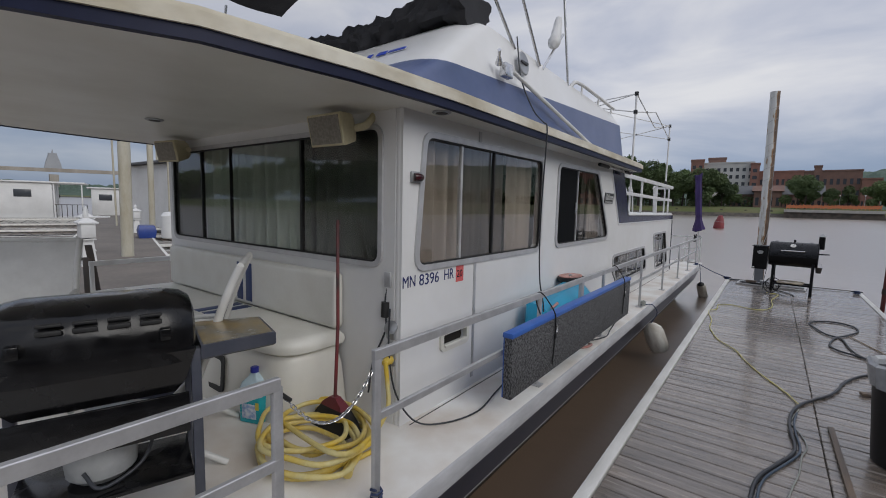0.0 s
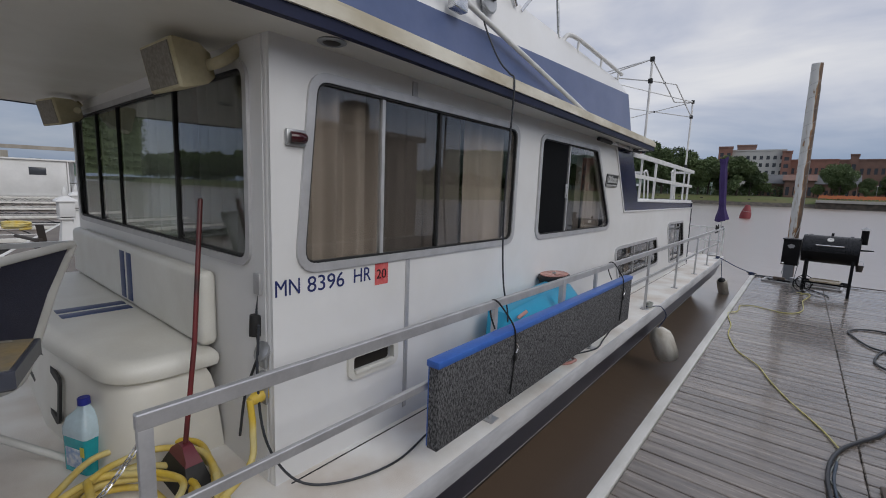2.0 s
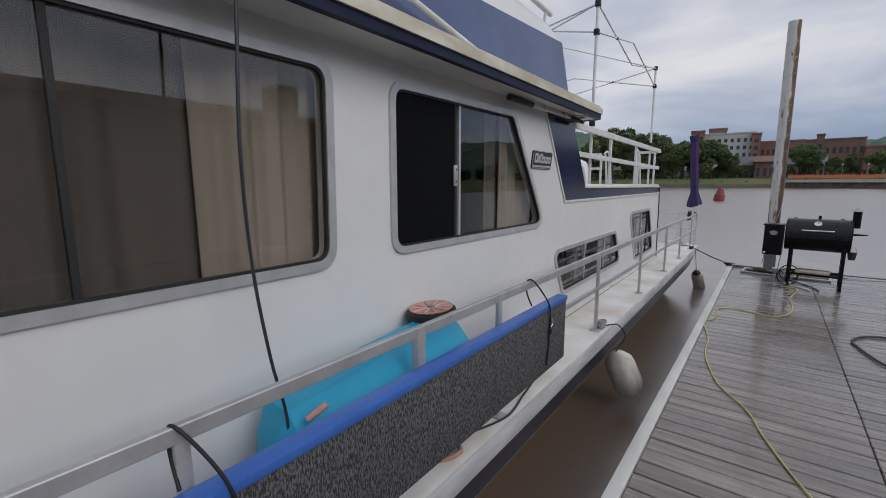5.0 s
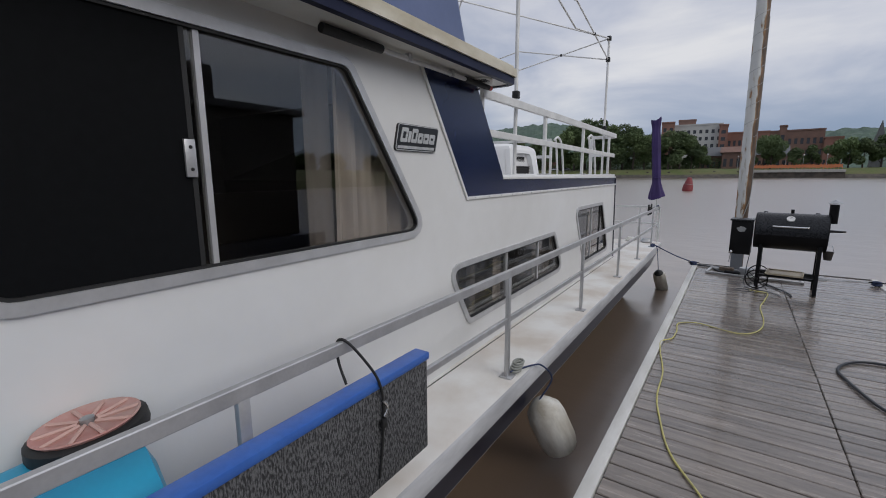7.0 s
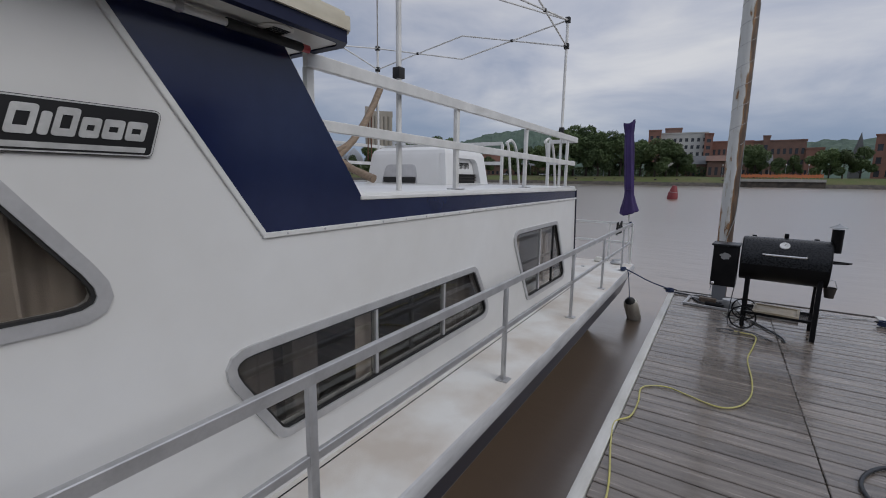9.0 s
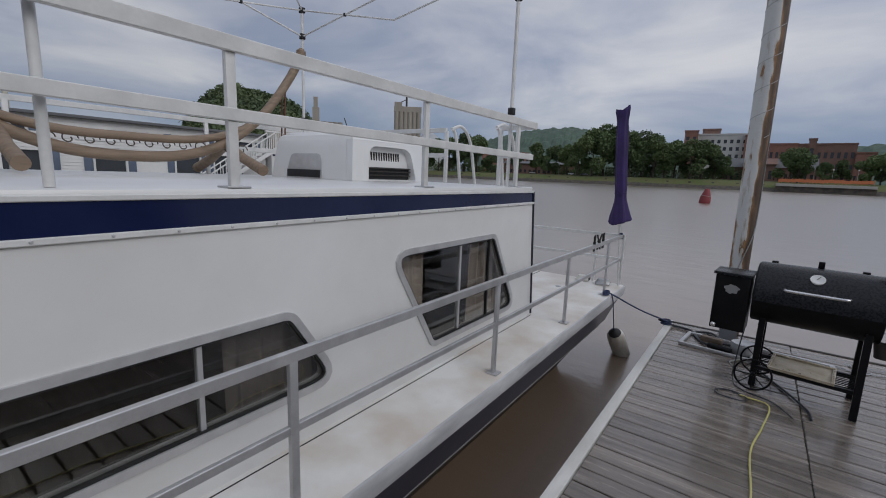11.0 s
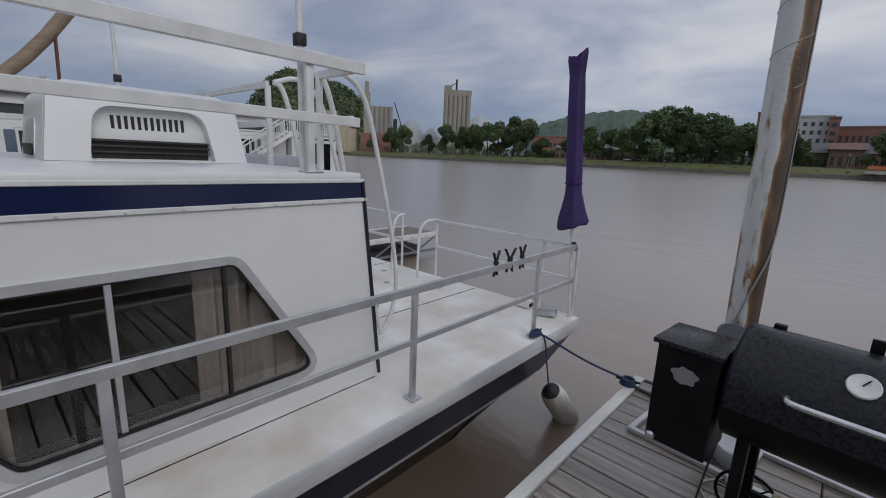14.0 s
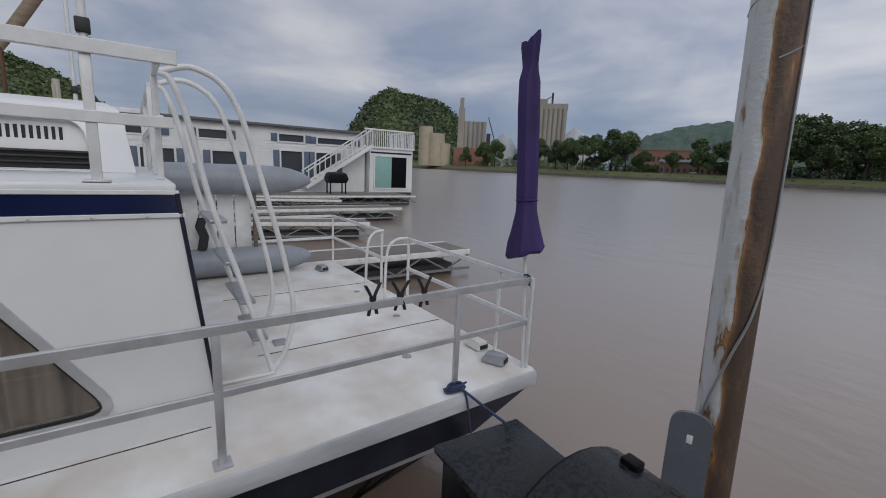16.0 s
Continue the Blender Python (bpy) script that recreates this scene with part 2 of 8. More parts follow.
def tube_into(bm, pts, r, n=8, caps=True):
    """A round tube along pts; r is one radius or one for each point."""
    n = n if n < 6 else max(n, 12)
    pts = [Vector(p) for p in pts]
    rs = r if isinstance(r, (list, tuple)) else [r] * len(pts)
    loops, up = [], None
    for i, p in enumerate(pts):
        d = (pts[min(i + 1, len(pts) - 1)] - pts[max(i - 1, 0)]).normalized()
        if up is None:
            up = Vector((0, 0, 1)) if abs(d.z) < 0.9 else Vector((1, 0, 0))
        u = (up - d * up.dot(d)).normalized()
        up = u
        v = d.cross(u)
        loops.append([bm.verts.new(q) for q in ring(p, u, v, rs[i], n)])
    for a, b in zip(loops, loops[1:]):
        for i in range(n):
            bm.faces.new((a[i], a[(i + 1) % n], b[(i + 1) % n], b[i]))
    if caps:
        bm.faces.new(loops[0][::-1])
        bm.faces.new(loops[-1])
    return bm


def tube(pts, r, n=8, caps=True):
    return tube_into(bmesh.new(), pts, r, n, caps)


def bar(a, b, w, h, bevel=0.003):
    """A flat bar from a to b, w across and h high."""
    a, b = Vector(a), Vector(b)
    d = b - a
    q = d.to_track_quat("Y", "Z").to_matrix().to_4x4()
    return box(-w / 2, w / 2, 0, d.length, -h / 2, h / 2, bevel, Matrix.Translation(a) @ q, 1)


def curve_points(ctrl, steps=8):
    """A smooth line through the control points."""
    c = [Vector(p) for p in ctrl]
    c = [2 * c[0] - c[1]] + c + [2 * c[-1] - c[-2]]
    out = []
    for i in range(1, len(c) - 2):
        for k in range(steps):
            t = k / steps
            out.append(0.5 * ((2 * c[i]) + (c[i + 1] - c[i - 1]) * t + (2 * c[i - 1] - 5 * c[i] + 4 * c[i + 1] - c[i + 2]) * t * t + (3 * c[i] - c[i - 1] - 3 * c[i + 1] + c[i + 2]) * t ** 3))
    return out + [c[-2]]


def round_poly(pts, r, n=5):
    """A polygon with rounded corners; r is one radius or one for each corner."""
    rs = r if isinstance(r, (list, tuple)) else [r] * len(pts)
    out = []
    for i, p in enumerate(pts):
        p, a, b = Vector(p), Vector(pts[i - 1]), Vector(pts[(i + 1) % len(pts)])
        if rs[i] <= 0:
            out.append(p)
            continue
        da, db = (a - p).normalized(), (b - p).normalized()
        half = da.angle(db) / 2
        cut = min(rs[i] / math.tan(half), (a - p).length * 0.49, (b - p).length * 0.49)
        p0, p1 = p + da * cut, p + db * cut
        for k in range(n + 1):
            t = k / n
            out.append((1 - t) ** 2 * p0 + 2 * t * (1 - t) * p + t * t * p1)
    return out


def offset_poly(pts, d):
    """The polygon grown by d (shrunk where d is negative)."""
    pts = [Vector(p) for p in pts]
    area = sum(pts[i - 1].x * pts[i].y - pts[i].x * pts[i - 1].y for i in range(len(pts)))
    s = 1 if area > 0 else -1
    out = []
    for i, p in enumerate(pts):
        a, b = (p - pts[i - 1]).normalized(), (pts[(i + 1) % len(pts)] - p).normalized()
        na, nb = Vector((a.y, -a.x)) * s, Vector((b.y, -b.x)) * s
        k = (na + nb)
        out.append(p + k * (d / max(0.35, (1 + na.dot(nb)))))
    return out


def plate_into(bm, outer, holes, place, depth):
    """A flat plate with holes, from 2D outlines. place(u, v, d) gives the point; the plate reaches from d=0 to d=depth."""
    loops = [outer, *holes]
    front = [[bm.verts.new(place(p[0], p[1], 0.0)) for p in lp] for lp in loops]
    edges = [bm.edges.new((lp[i - 1], lp[i])) for lp in front for i in range(len(lp))]
    if holes:
        made = bmesh.ops.triangle_fill(bm, use_beauty=True, use_dissolve=False, edges=edges)
        faces = [g for g in made["geom"] if isinstance(g, bmesh.types.BMFace)]
    else:
        faces = [bm.faces.new(front[0])]
    back = {}
    for lp, src in zip(front, loops):
        for v, p in zip(lp, src):
            back[v] = bm.verts.new(place(p[0], p[1], depth))
    for f in faces:
        bm.faces.new([back[v] for v in reversed(f.verts[:])])
    for lp in front:
        for i in range(len(lp)):
            bm.faces.new((lp[i - 1], lp[i], back[lp[i]], back[lp[i - 1]]))
    return bm


def plate(outer, holes, place, depth):
    return plate_into(bmesh.new(), outer, holes, place, depth)


def lathe_into(bm, profile, n=16, m=None):
    """A turned body about z from (radius, height) pairs."""
    loops = []
    for r, z in profile:
        loops.append([bm.verts.new((m or Matrix()) @ Vector((r * math.cos(2 * math.pi * i / n), r * math.sin(2 * math.pi * i / n), z))) for i in range(n)])
    for a, b in zip(loops, loops[1:]):
        for i in range(n):
            bm.faces.new((a[i], a[(i + 1) % n], b[(i + 1) % n], b[i]))
    bm.faces.new(loops[0][::-1])
    bm.faces.new(loops[-1])
    return bm


def lathe(profile, n=16, m=None):
    return lathe_into(bmesh.new(), profile, n, m)


def loft(loops, closed=True, caps=True):
    bm = bmesh.new()
    vs = [[bm.verts.new(p) for p in lp] for lp in loops]
    n = len(vs[0])
    for a, b in zip(vs, vs[1:]):
        for i in range(n if closed else n - 1):
            bm.faces.new((a[i], a[(i + 1) % n], b[(i + 1) % n], b[i]))
    if closed and caps:
        bm.faces.new(vs[0][::-1])
        bm.faces.new(vs[-1])
    return bm


def text_mesh(words, size, mat, parent, m, label="", name="lettering", extrude=0.001, bold=0.0, shear=0.0, align="LEFT"):
    cu = bpy.data.curves.new(name, "FONT")
    cu.body, cu.size, cu.extrude, cu.offset, cu.shear, cu.align_x = words, size, extrude, bold, shear, align
    tmp = bpy.data.objects.new(name, cu)
    scene.collection.objects.link(tmp)
    bpy.context.view_layer.update()
    me = bpy.data.meshes.new_from_object(tmp.evaluated_get(bpy.context.evaluated_depsgraph_get()))
    bpy.data.objects.remove(tmp)
    me.materials.clear()
    me.materials.append(mat)
    ob = new(name, me)
    ob.parent = parent
    ob.matrix_basis = m
    return tagged(ob, label)


# ---- the houseboat ----
BOAT = pose(-1.65, 0, 0, 0, 0, -0.65)     # the cabin's dock-side wall is x = 0, the bow towards -y
boat = thing("houseboat", BOAT, "white fibreglass houseboat with navy stripes, moored along the dock", "houseboat")
CX, PORT = -1.55, -3.1                    # centre line, far cabin wall
DECK_Z, EDGE = 0.33, 0.45
STERN, BOW = 12.93, -1.6


def side(u, v, d):
    return Vector((-d, u, v))


# hull: half sections (distance from the centre line, height), lofted from bow to stern
def hull_strip(name, section, mat, label, steps=26):
    loops = []
    for i in range(steps + 1):
        y = BOW + (STERN - BOW) * i / steps
        k = 1 - 0.55 * max(0.0, (1.2 - (y - BOW)) / 1.2) ** 2.2
        rows = []
        for dx, z in section:
            rake = max(0.0, (0.2 - z)) * 1.9
            yy = y - rake * max(0.0, (y - (STERN - 1.2)) / 1.2)
            rows.append(Vector((CX + dx * k, yy, z)))
        rows += [Vector((2 * CX - p.x, p.y, p.z)) for p in reversed(rows)]
        loops.append(rows)
    return part(name, loft(loops), mat, boat, label)


HB = EDGE - CX
hull_strip("rub_rail", [(HB - 0.03, 0.205), (HB + 0.015, 0.215), (HB + 0.02, 0.29), (HB + 0.008, 0.318), (HB - 0.02, 0.325)], RUB, "scuffed grey-white rub rail")
hull_strip("hull_side", [(HB - 0.13, -0.06), (HB - 0.085, -0.05), (HB - 0.025, 0.207)], HULLNAVY, "dark navy hull band")
hull_strip("hull_line", [(HB - 0.16, -0.12), (HB - 0.125, -0.115), (HB - 0.10, -0.055), (HB - 0.13, -0.05)], RUB, "grey-white boot line under the navy band")
hull_strip("hull_bottom", [(HB - 0.55, -0.75), (HB - 0.46, -0.62), (HB - 0.17, -0.11)], HULLBOTTOM, "mottled hull bottom, painted dark for its shadow")
hull_strip("deck", [(HB - 0.1, 0.28), (HB - 0.004, 0.322), (HB - 0.03, 0.332)], DECK, "white non-skid deck with brown wear")

# windows: outline in (y, z), corner radius, panes and what hangs behind them
WIN1 = [(1.975, 1.285), (3.72, 1.285), (3.73, 2.08), (2.045, 2.07)]
WIN2 = [(4.125, 1.288), (5.905, 1.288), (5.35, 2.085), (4.125, 2.075)]
WIN3 = [(6.44, 0.595), (8.42, 0.61), (8.16, 1.005), (6.19, 1.0)]
WIN4 = [(9.30, 0.525), (10.52, 0.525), (10.10, 1.20), (8.88, 1.20)]
CAB = [(1.845, DECK_Z), (10.96, DECK_Z), (10.82, 1.565), (6.94, 1.59), (6.52, 2.2), (1.845, 2.2)]
WIN_R = 0.075
holes = [round_poly(w, WIN_R) for w in (WIN1, WIN2, WIN3, WIN4)]
VENT = [(2.25, 0.715), (2.53, 0.715), (2.53, 0.805), (2.25, 0.805)]
part("cabin_side", plate(round_poly(CAB, [0.0, 0, 0.04, 0.05, 0.0, 0.0]), holes + [round_poly(VENT, 0.02)], side, 0.05), WHITE, boat)
part("cabin_side", plate(CAB, [], lambda u, v, d: Vector((PORT + d, u, v)), 0.05), WHITE, boat)


def glazing(outline, name, mullions, curtains, screens=(), place=side, fat=0.03, glass_mat=None):
    """A window: frame round the opening, panes between the mullions, curtains and screens behind."""
    hole = round_poly(outline, WIN_R)
    inner = offset_poly(hole, -0.008)
    outer = offset_poly(hole, fat)
    wide = part(name, plate(outer, [inner], lambda u, v, d: place(u, v, d - 0.014), 0.075), WINFRAME, boat, "brushed aluminium window frame with rounded corners")
    part("gasket", plate(offset_poly(inner, 0.004), [offset_poly(inner, -0.010)], lambda u, v, d: place(u, v, d - 0.006), 0.02), RUBBER, wide)
    zs = [p[1] for p in outline]
    z0, z1 = min(zs), max(zs)
    glass = part("pane", plate(inner, [], lambda u, v, d: place(u, v, d + 0.012), 0.004), glass_mat or GLASS, wide, "tinted glass pane", smooth=False)
    glass.visible_shadow = False
    for y, w in mullions:
        part("mullion", plate([(y - w / 2, z0 + 0.01), (y + w / 2, z0 + 0.01), (y + w / 2, z1 - 0.01), (y - w / 2, z1 - 0.01)], [], lambda u, v, d: place(u, v, d + 0.002), 0.03), RUBBER if w < 0.02 else WINFRAME, wide)
    for y0, y1, mat, amp, pitch, d0 in curtains:
        rows = []
        n = int((y1 - y0) / 0.008)
        for z in (z0 - 0.05, z1 + 0.05):
            rows.append([])
            for i in range(n + 1):
                y = y0 + (y1 - y0) * i / n
                ph = 2 * math.pi * y / pitch + 1.3 * math.sin(7 * y) + (0.5 * math.sin(9 * y) if z < z1 else 0)
                rows[-1].append(place(y, z, d0 + amp * math.sin(ph) + 0.3 * amp * math.sin(2.3 * ph)))
        part("curtain", loft(rows, closed=False), mat, wide, "pleated fabric curtain")
    for y0, y1, d0, mat in screens:
        part("screen", plate([(y0, z0), (y1, z0), (y1, z1), (y0, z1)], [], lambda u, v, d: place(u, v, d + d0), 0.006), mat, wide, "dark insect screen panel")
    return wide


# the second curtain's darker colour stands in for a screen over its pane
glazing(WIN1, "window", [(2.44, 0.02), (2.876, 0.018)], [(1.93, 2.50, CURTAIN, 0.030, 0.125, 0.10), (2.46, 2.90, DARKCURTAIN, 0.016, 0.21, 0.13), (2.86, 3.27, DARKCURTAIN, 0.02, 0.19, 0.15), (3.24, 3.78, CURTAIN, 0.018, 0.18, 0.12)])
glazing(WIN2, "window", [(4.655, 0.016), (4.70, 0.02)], [(5.36, 5.95, CURTAIN, 0.026, 0.12, 0.13), (5.22, 5.37, DARKCURTAIN, 0.01, 0.2, 0.16)], [(4.08, 4.65, 0.003, SCREEN)])
latch = part("window_latch", box(0.0, 0.012, 4.625, 4.66, 1.60, 1.72, 0.003), ALU, boat, "aluminium sliding window latch")
for z in (1.625, 1.695):
    part("screw", lathe([(0.006, 0), (0.005, 0.003)], 8, pose(0.013, 4.643, z, 0, 90, 0)), RUBBER, latch)
glazing(WIN3, "window", [(7.06, 0.02), (7.75, 0.02)], [(6.2, 6.75, DARKCURTAIN, 0.02, 0.15, 0.13), (6.98, 7.12, CURTAIN, 0.02, 0.1, 0.10), (7.9, 8.4, DARKCURTAIN, 0.02, 0.15, 0.13)])
glazing(WIN4, "window", [(9.62, 0.022), (10.05, 0.015)], [(8.95, 9.3, CURTAIN, 0.02, 0.12, 0.13), (9.95, 10.5, CURTAIN, 0.024, 0.12, 0.13)])

# navy side panel and stripe, with riveted trim below it
BLUE = [(5.91, 2.19), (6.40, 1.455), (10.83, 1.462), (10.815, 1.56), (6.95, 1.585), (6.52, 2.19)]
part("side_stripe", plate(BLUE, [], lambda u, v, d: side(u, v, d - 0.004), 0.004), NAVY, boat, "glossy navy side panel and stripe")
part("trim", bar((0.006, 5.90, 2.19), (0.006, 6.40, 1.45), 0.012, 0.022), ALUWHITE, boat)
part("trim", bar((0.006, 6.39, 1.450), (0.006, 10.85, 1.456), 0.016, 0.022), ALUWHITE, boat)
part("trim", bar((0.004, 6.94, 1.580), (0.004, 10.83, 1.562), 0.016, 0.02), ALUWHITE, boat)
part("corner_trim", bar((0.004, 10.82, 1.56), (0.004, 10.955, DECK_Z), 0.02, 0.02), HULLNAVY, boat)
rv = bmesh.new()
for i in range(22):
    y = 6.5 + i * 0.2
    lathe_into(rv, [(0.006, 0), (0.006, 0.002), (0.003, 0.004)], 6, pose(0.014, y, 1.452, 0, 90, 0))
tagged(part("rivets", rv, ALU, boat), kind="stuff")

# front bulkhead with the wide window, slightly raked
def front(u, v, d):
    return Vector((u, 1.84 + d, v))


FWIN = [(-2.98, 1.30), (-0.17, 1.30), (-0.17, 2.10), (-2.98, 2.10)]
part("cabin_front", plate([(PORT + 0.003, DECK_Z), (-0.051, DECK_Z), (-0.051, 2.2), (PORT + 0.003, 2.2)], [round_poly(FWIN, WIN_R)], front, 0.05), WHITE, boat)
part("corner_post", tube([(-0.0335, 1.8735, DECK_Z), (-0.0335, 1.8735, 2.2)], 0.032, 16), WHITE, boat)
glazing(FWIN, "window", [(-0.95, 0.019), (-1.92, 0.005), (-2.42, 0.019)], [(-2.42, -0.95, SHEER, 0.028, 0.14, 0.07), (-0.98, -0.12, SHEER, 0.02, 0.15, 0.14)], [(-0.95, -0.16, 0.02, GAUZE)], place=front, fat=0.025, glass_mat=CLEARGLASS)

# inside: floor and linings with the cabin's shade in their colour, large shapes seen through the glass
part("cabin_floor", box(PORT + 0.05, -0.05, 1.93, 10.9, 0.34, 0.36), SHADEIN, boat)
part("bulkhead", box(PORT + 0.05, -0.06, 6.5, 6.55, 0.36, 2.19), SHADEIN, boat)
part("bulkhead", box(-1.2, -1.15, 2.2, 10.6, 0.36, 1.5), SHADEIN, boat)
part("stern_wall", loft([[Vector((x, 10.90 + 0.05, DECK_Z)), Vector((x, 10.77 + 0.05, 1.55)), Vector((x, 10.72 + 0.05, 1.55)), Vector((x, 10.85 + 0.05, DECK_Z))] for x in (PORT + 0.003, -0.051)]), WHITE, boat)
part("stern_roof", box(PORT + 0.01, -0.004, 6.56, 10.82, 1.566, 1.605, 0.012), WHITE, boat, "white walk-on roof over the stern cabin")
part("roof_riser", box(PORT + 0.05, -0.05, 6.5, 6.56, 1.56, 2.19), WHITE, boat)
part("wall_strip", box(0.001, 0.006, 2.615, 2.645, 0.40, 1.25, 0.002), ALU, boat)
part("wall_strip", box(0.001, 0.006, 2.63, 2.67, 2.10, 2.18, 0.002), ALU, boat)

# main roof: outline with the bowed front over the porch
half = [(0.21, 6.66), (0.22, 4.0), (0.22, 2.0), (0.18, 1.34), (0.085, 0.73), (-0.14, 0.25), (-0.55, -0.12), (-1.0, -0.28), (CX, -0.34)]
right = [Vector(p) for p in half]
ROOF = right + [Vector((2 * CX - p.x, p.y)) for p in reversed(right[:-1])]
ROOF = [Vector((0.15, 6.70))] + ROOF + [Vector((2 * CX - 0.15, 6.70))]
part("roof", plate(offset_poly(ROOF, -0.03), [], lambda u, v, d: Vector((u, v, 2.196 + d)), 0.05), CREAM, boat, "cream underside of the porch roof")
part("roof_stripe", plate(ROOF, [offset_poly(ROOF, -0.035)], lambda u, v, d: Vector((u, v, 2.19 + d)), 0.045), ROOFNAVY, boat, "navy stripe round the roof edge")
rim = bmesh.new()
plate_into(rim, offset_poly(ROOF, 0.012), [], lambda u, v, d: Vector((u, v, 2.235 + d)), 0.05)
plate_into(rim, offset_poly(ROOF, -0.006), [], lambda u, v, d: Vector((u, v, 2.285 + d)), 0.02)
part("roof_edge", rim, STAINED, boat, "weathered cream roof rim")

# flybridge: tapered body, navy band below, white above
def fly_loop(y0, y1, inset, z0, z1, r=0.25):
    pts = round_poly([(-inset, y0), (PORT + inset, y0), (PORT + inset, y1), (-inset, y1)], [r, r, 0.05, 0.05], 6)
    return [Vector((p.x, p.y, z0 + (z1 - z0) * (p.y - y0) / (y1 - y0))) for p in pts]


part("flybridge_band", loft([fly_loop(1.62, 6.42, -0.02, 2.30, 2.30), fly_loop(2.12, 6.31, 0.03, 2.56, 2.80)]), FADED, boat, "faded navy band round the flybridge")
part("flybridge", loft([fly_loop(2.115, 6.305, 0.033, 2.556, 2.796), fly_loop(2.55, 6.12, 0.09, 2.90, 2.91), fly_loop(2.72, 6.05, 0.11, 3.0, 2.93), fly_loop(2.78, 5.98, 0.16, 3.0, 2.93)]), WHITE, boat, "white flybridge coaming")

# guard rails along the dock side
RX = 0.375
POSTS = [1.28, 2.95, 4.53, 6.28, 7.91, 9.52, 10.9, 12.25]
for y in POSTS:
    pp = part("rail_post", box(RX - 0.012, RX + 0.012, y - 0.018, y + 0.018, DECK_Z + 0.004, 1.0, 0.003), ALU, boat)
    part("post_foot", box(RX - 0.04, RX + 0.045, y - 0.04, y + 0.04, DECK_Z + 0.002, DECK_Z + 0.012, 0.004), ALU, pp)
part("top_rail", bar((RX, 1.26, 1.022), (RX, 12.90, 0.985), 0.026, 0.046), ALU, boat, "flat weathered aluminium top rail")
part("mid_rail", bar((RX - 0.004, 1.28, 0.738), (RX - 0.004, 12.90, 0.672), 0.022, 0.036), ALU, boat)
PX = 2 * CX - RX
for y in POSTS[:6]:
    pp = part("rail_post", box(PX - 0.012, PX + 0.012, y - 0.018, y + 0.018, DECK_Z + 0.004, 1.0, 0.003), ALUWHITE, boat)
    part("post_foot", box(PX - 0.045, PX + 0.04, y - 0.04, y + 0.04, DECK_Z + 0.002, DECK_Z + 0.012, 0.004), ALU, pp)
part("top_rail", bar((PX, 1.26, 1.022), (PX, 10.88, 0.99), 0.026, 0.046), ALUWHITE, boat)
part("mid_rail", bar((PX + 0.004, 1.28, 0.738), (PX + 0.004, 10.88, 0.68), 0.022, 0.036), ALUWHITE, boat)
part("mat_bracket", box(RX - 0.017, RX + 0.019, 3.83, 3.88, 0.70, 1.034, 0.003), ALU, boat, "flat aluminium strap over the rail")
# bow rail before the gate
part("top_rail", bar((RX - 0.03, 0.84, 1.03), (RX - 0.06, -1.2, 1.06), 0.026, 0.046), ALU, boat)
part("mid_rail", bar((RX - 0.03, 0.84, 0.74), (RX - 0.06, -1.2, 0.77), 0.022, 0.04), ALU, boat)
for y in (0.83, -0.9):
    part("rail_post", box(RX - 0.045, RX - 0.02, y - 0.018, y + 0.018, DECK_Z + 0.004, 1.02, 0.003), ALU, boat)


# ---- water, dock ----
WATER = bpy.data.materials.new("muddy_river")
WATER.use_nodes = True
_n, _l = WATER.node_tree.nodes, WATER.node_tree.links
_b = _n["Principled BSDF"]
_b.inputs["Base Color"].default_value = (0.20, 0.140, 0.096, 1)
_b.inputs["Coat Weight"].default_value, _b.inputs["Coat Roughness"].default_value = 1.0, 0.35
_b.inputs["Roughness"].default_value, _b.inputs["IOR"].default_value = 0.20, 1.8
_tc = _n.new("ShaderNodeTexCoord")
_m1 = _n.new("ShaderNodeMapping")
_m1.inputs["Scale"].default_value = (0.8, 1.3, 1)
_a, _c = _n.new("ShaderNodeTexNoise"), _n.new("ShaderNodeTexNoise")
_a.inputs["Scale"].default_value, _a.inputs["Detail"].default_value = 1.2, 6
_c.inputs["Scale"].default_value, _c.inputs["Detail"].default_value = 0.12, 3
_mul = _n.new("ShaderNodeMath")
_mul.operation = "MULTIPLY"
_bp = _n.new("ShaderNodeBump")
_bp.inputs["Strength"].default_value, _bp.inputs["Distance"].default_value = 0.45, 0.16
_l.new(_tc.outputs["Object"], _m1.inputs["Vector"])
_l.new(_m1.outputs["Vector"], _a.inputs["Vector"])
_l.new(_tc.outputs["Object"], _c.inputs["Vector"])
_l.new(_a.outputs["Fac"], _mul.inputs[0])
_l.new(_c.outputs["Fac"], _mul.inputs[1])
_l.new(_mul.outputs[0], _bp.inputs["Height"])
_l.new(_bp.outputs["Normal"], _b.inputs["Normal"])
WATER_Z = -0.5
tagged(mesh_object("water", box(-3000, 3000, -3000, 3000, WATER_Z - 0.5, WATER_Z), WATER), "muddy brown river water with small ripples", "water", kind="structure")

PLANK = material("wet_dock_board", (0.238, 0.200, 0.168), 0.30, color2=(0.118, 0.096, 0.078), scale=2.2, amount=0.8, bump=0.22, bump_scale=30, fine=0.4, stretch=(1, 9, 9), random_tint=0.22, rough2=0.13, spec=0.7, coat=0.65)
PLANK.node_tree.nodes["Principled BSDF"].inputs["Coat Roughness"].default_value = 0.12
DOCKSIDE = material("white_dock_edging", (0.72, 0.71, 0.68), 0.5, color2=(0.55, 0.54, 0.50), scale=6, amount=0.7, bump=0.08, bump_scale=60, fine=0.08, stretch=(1, 0.3, 1))
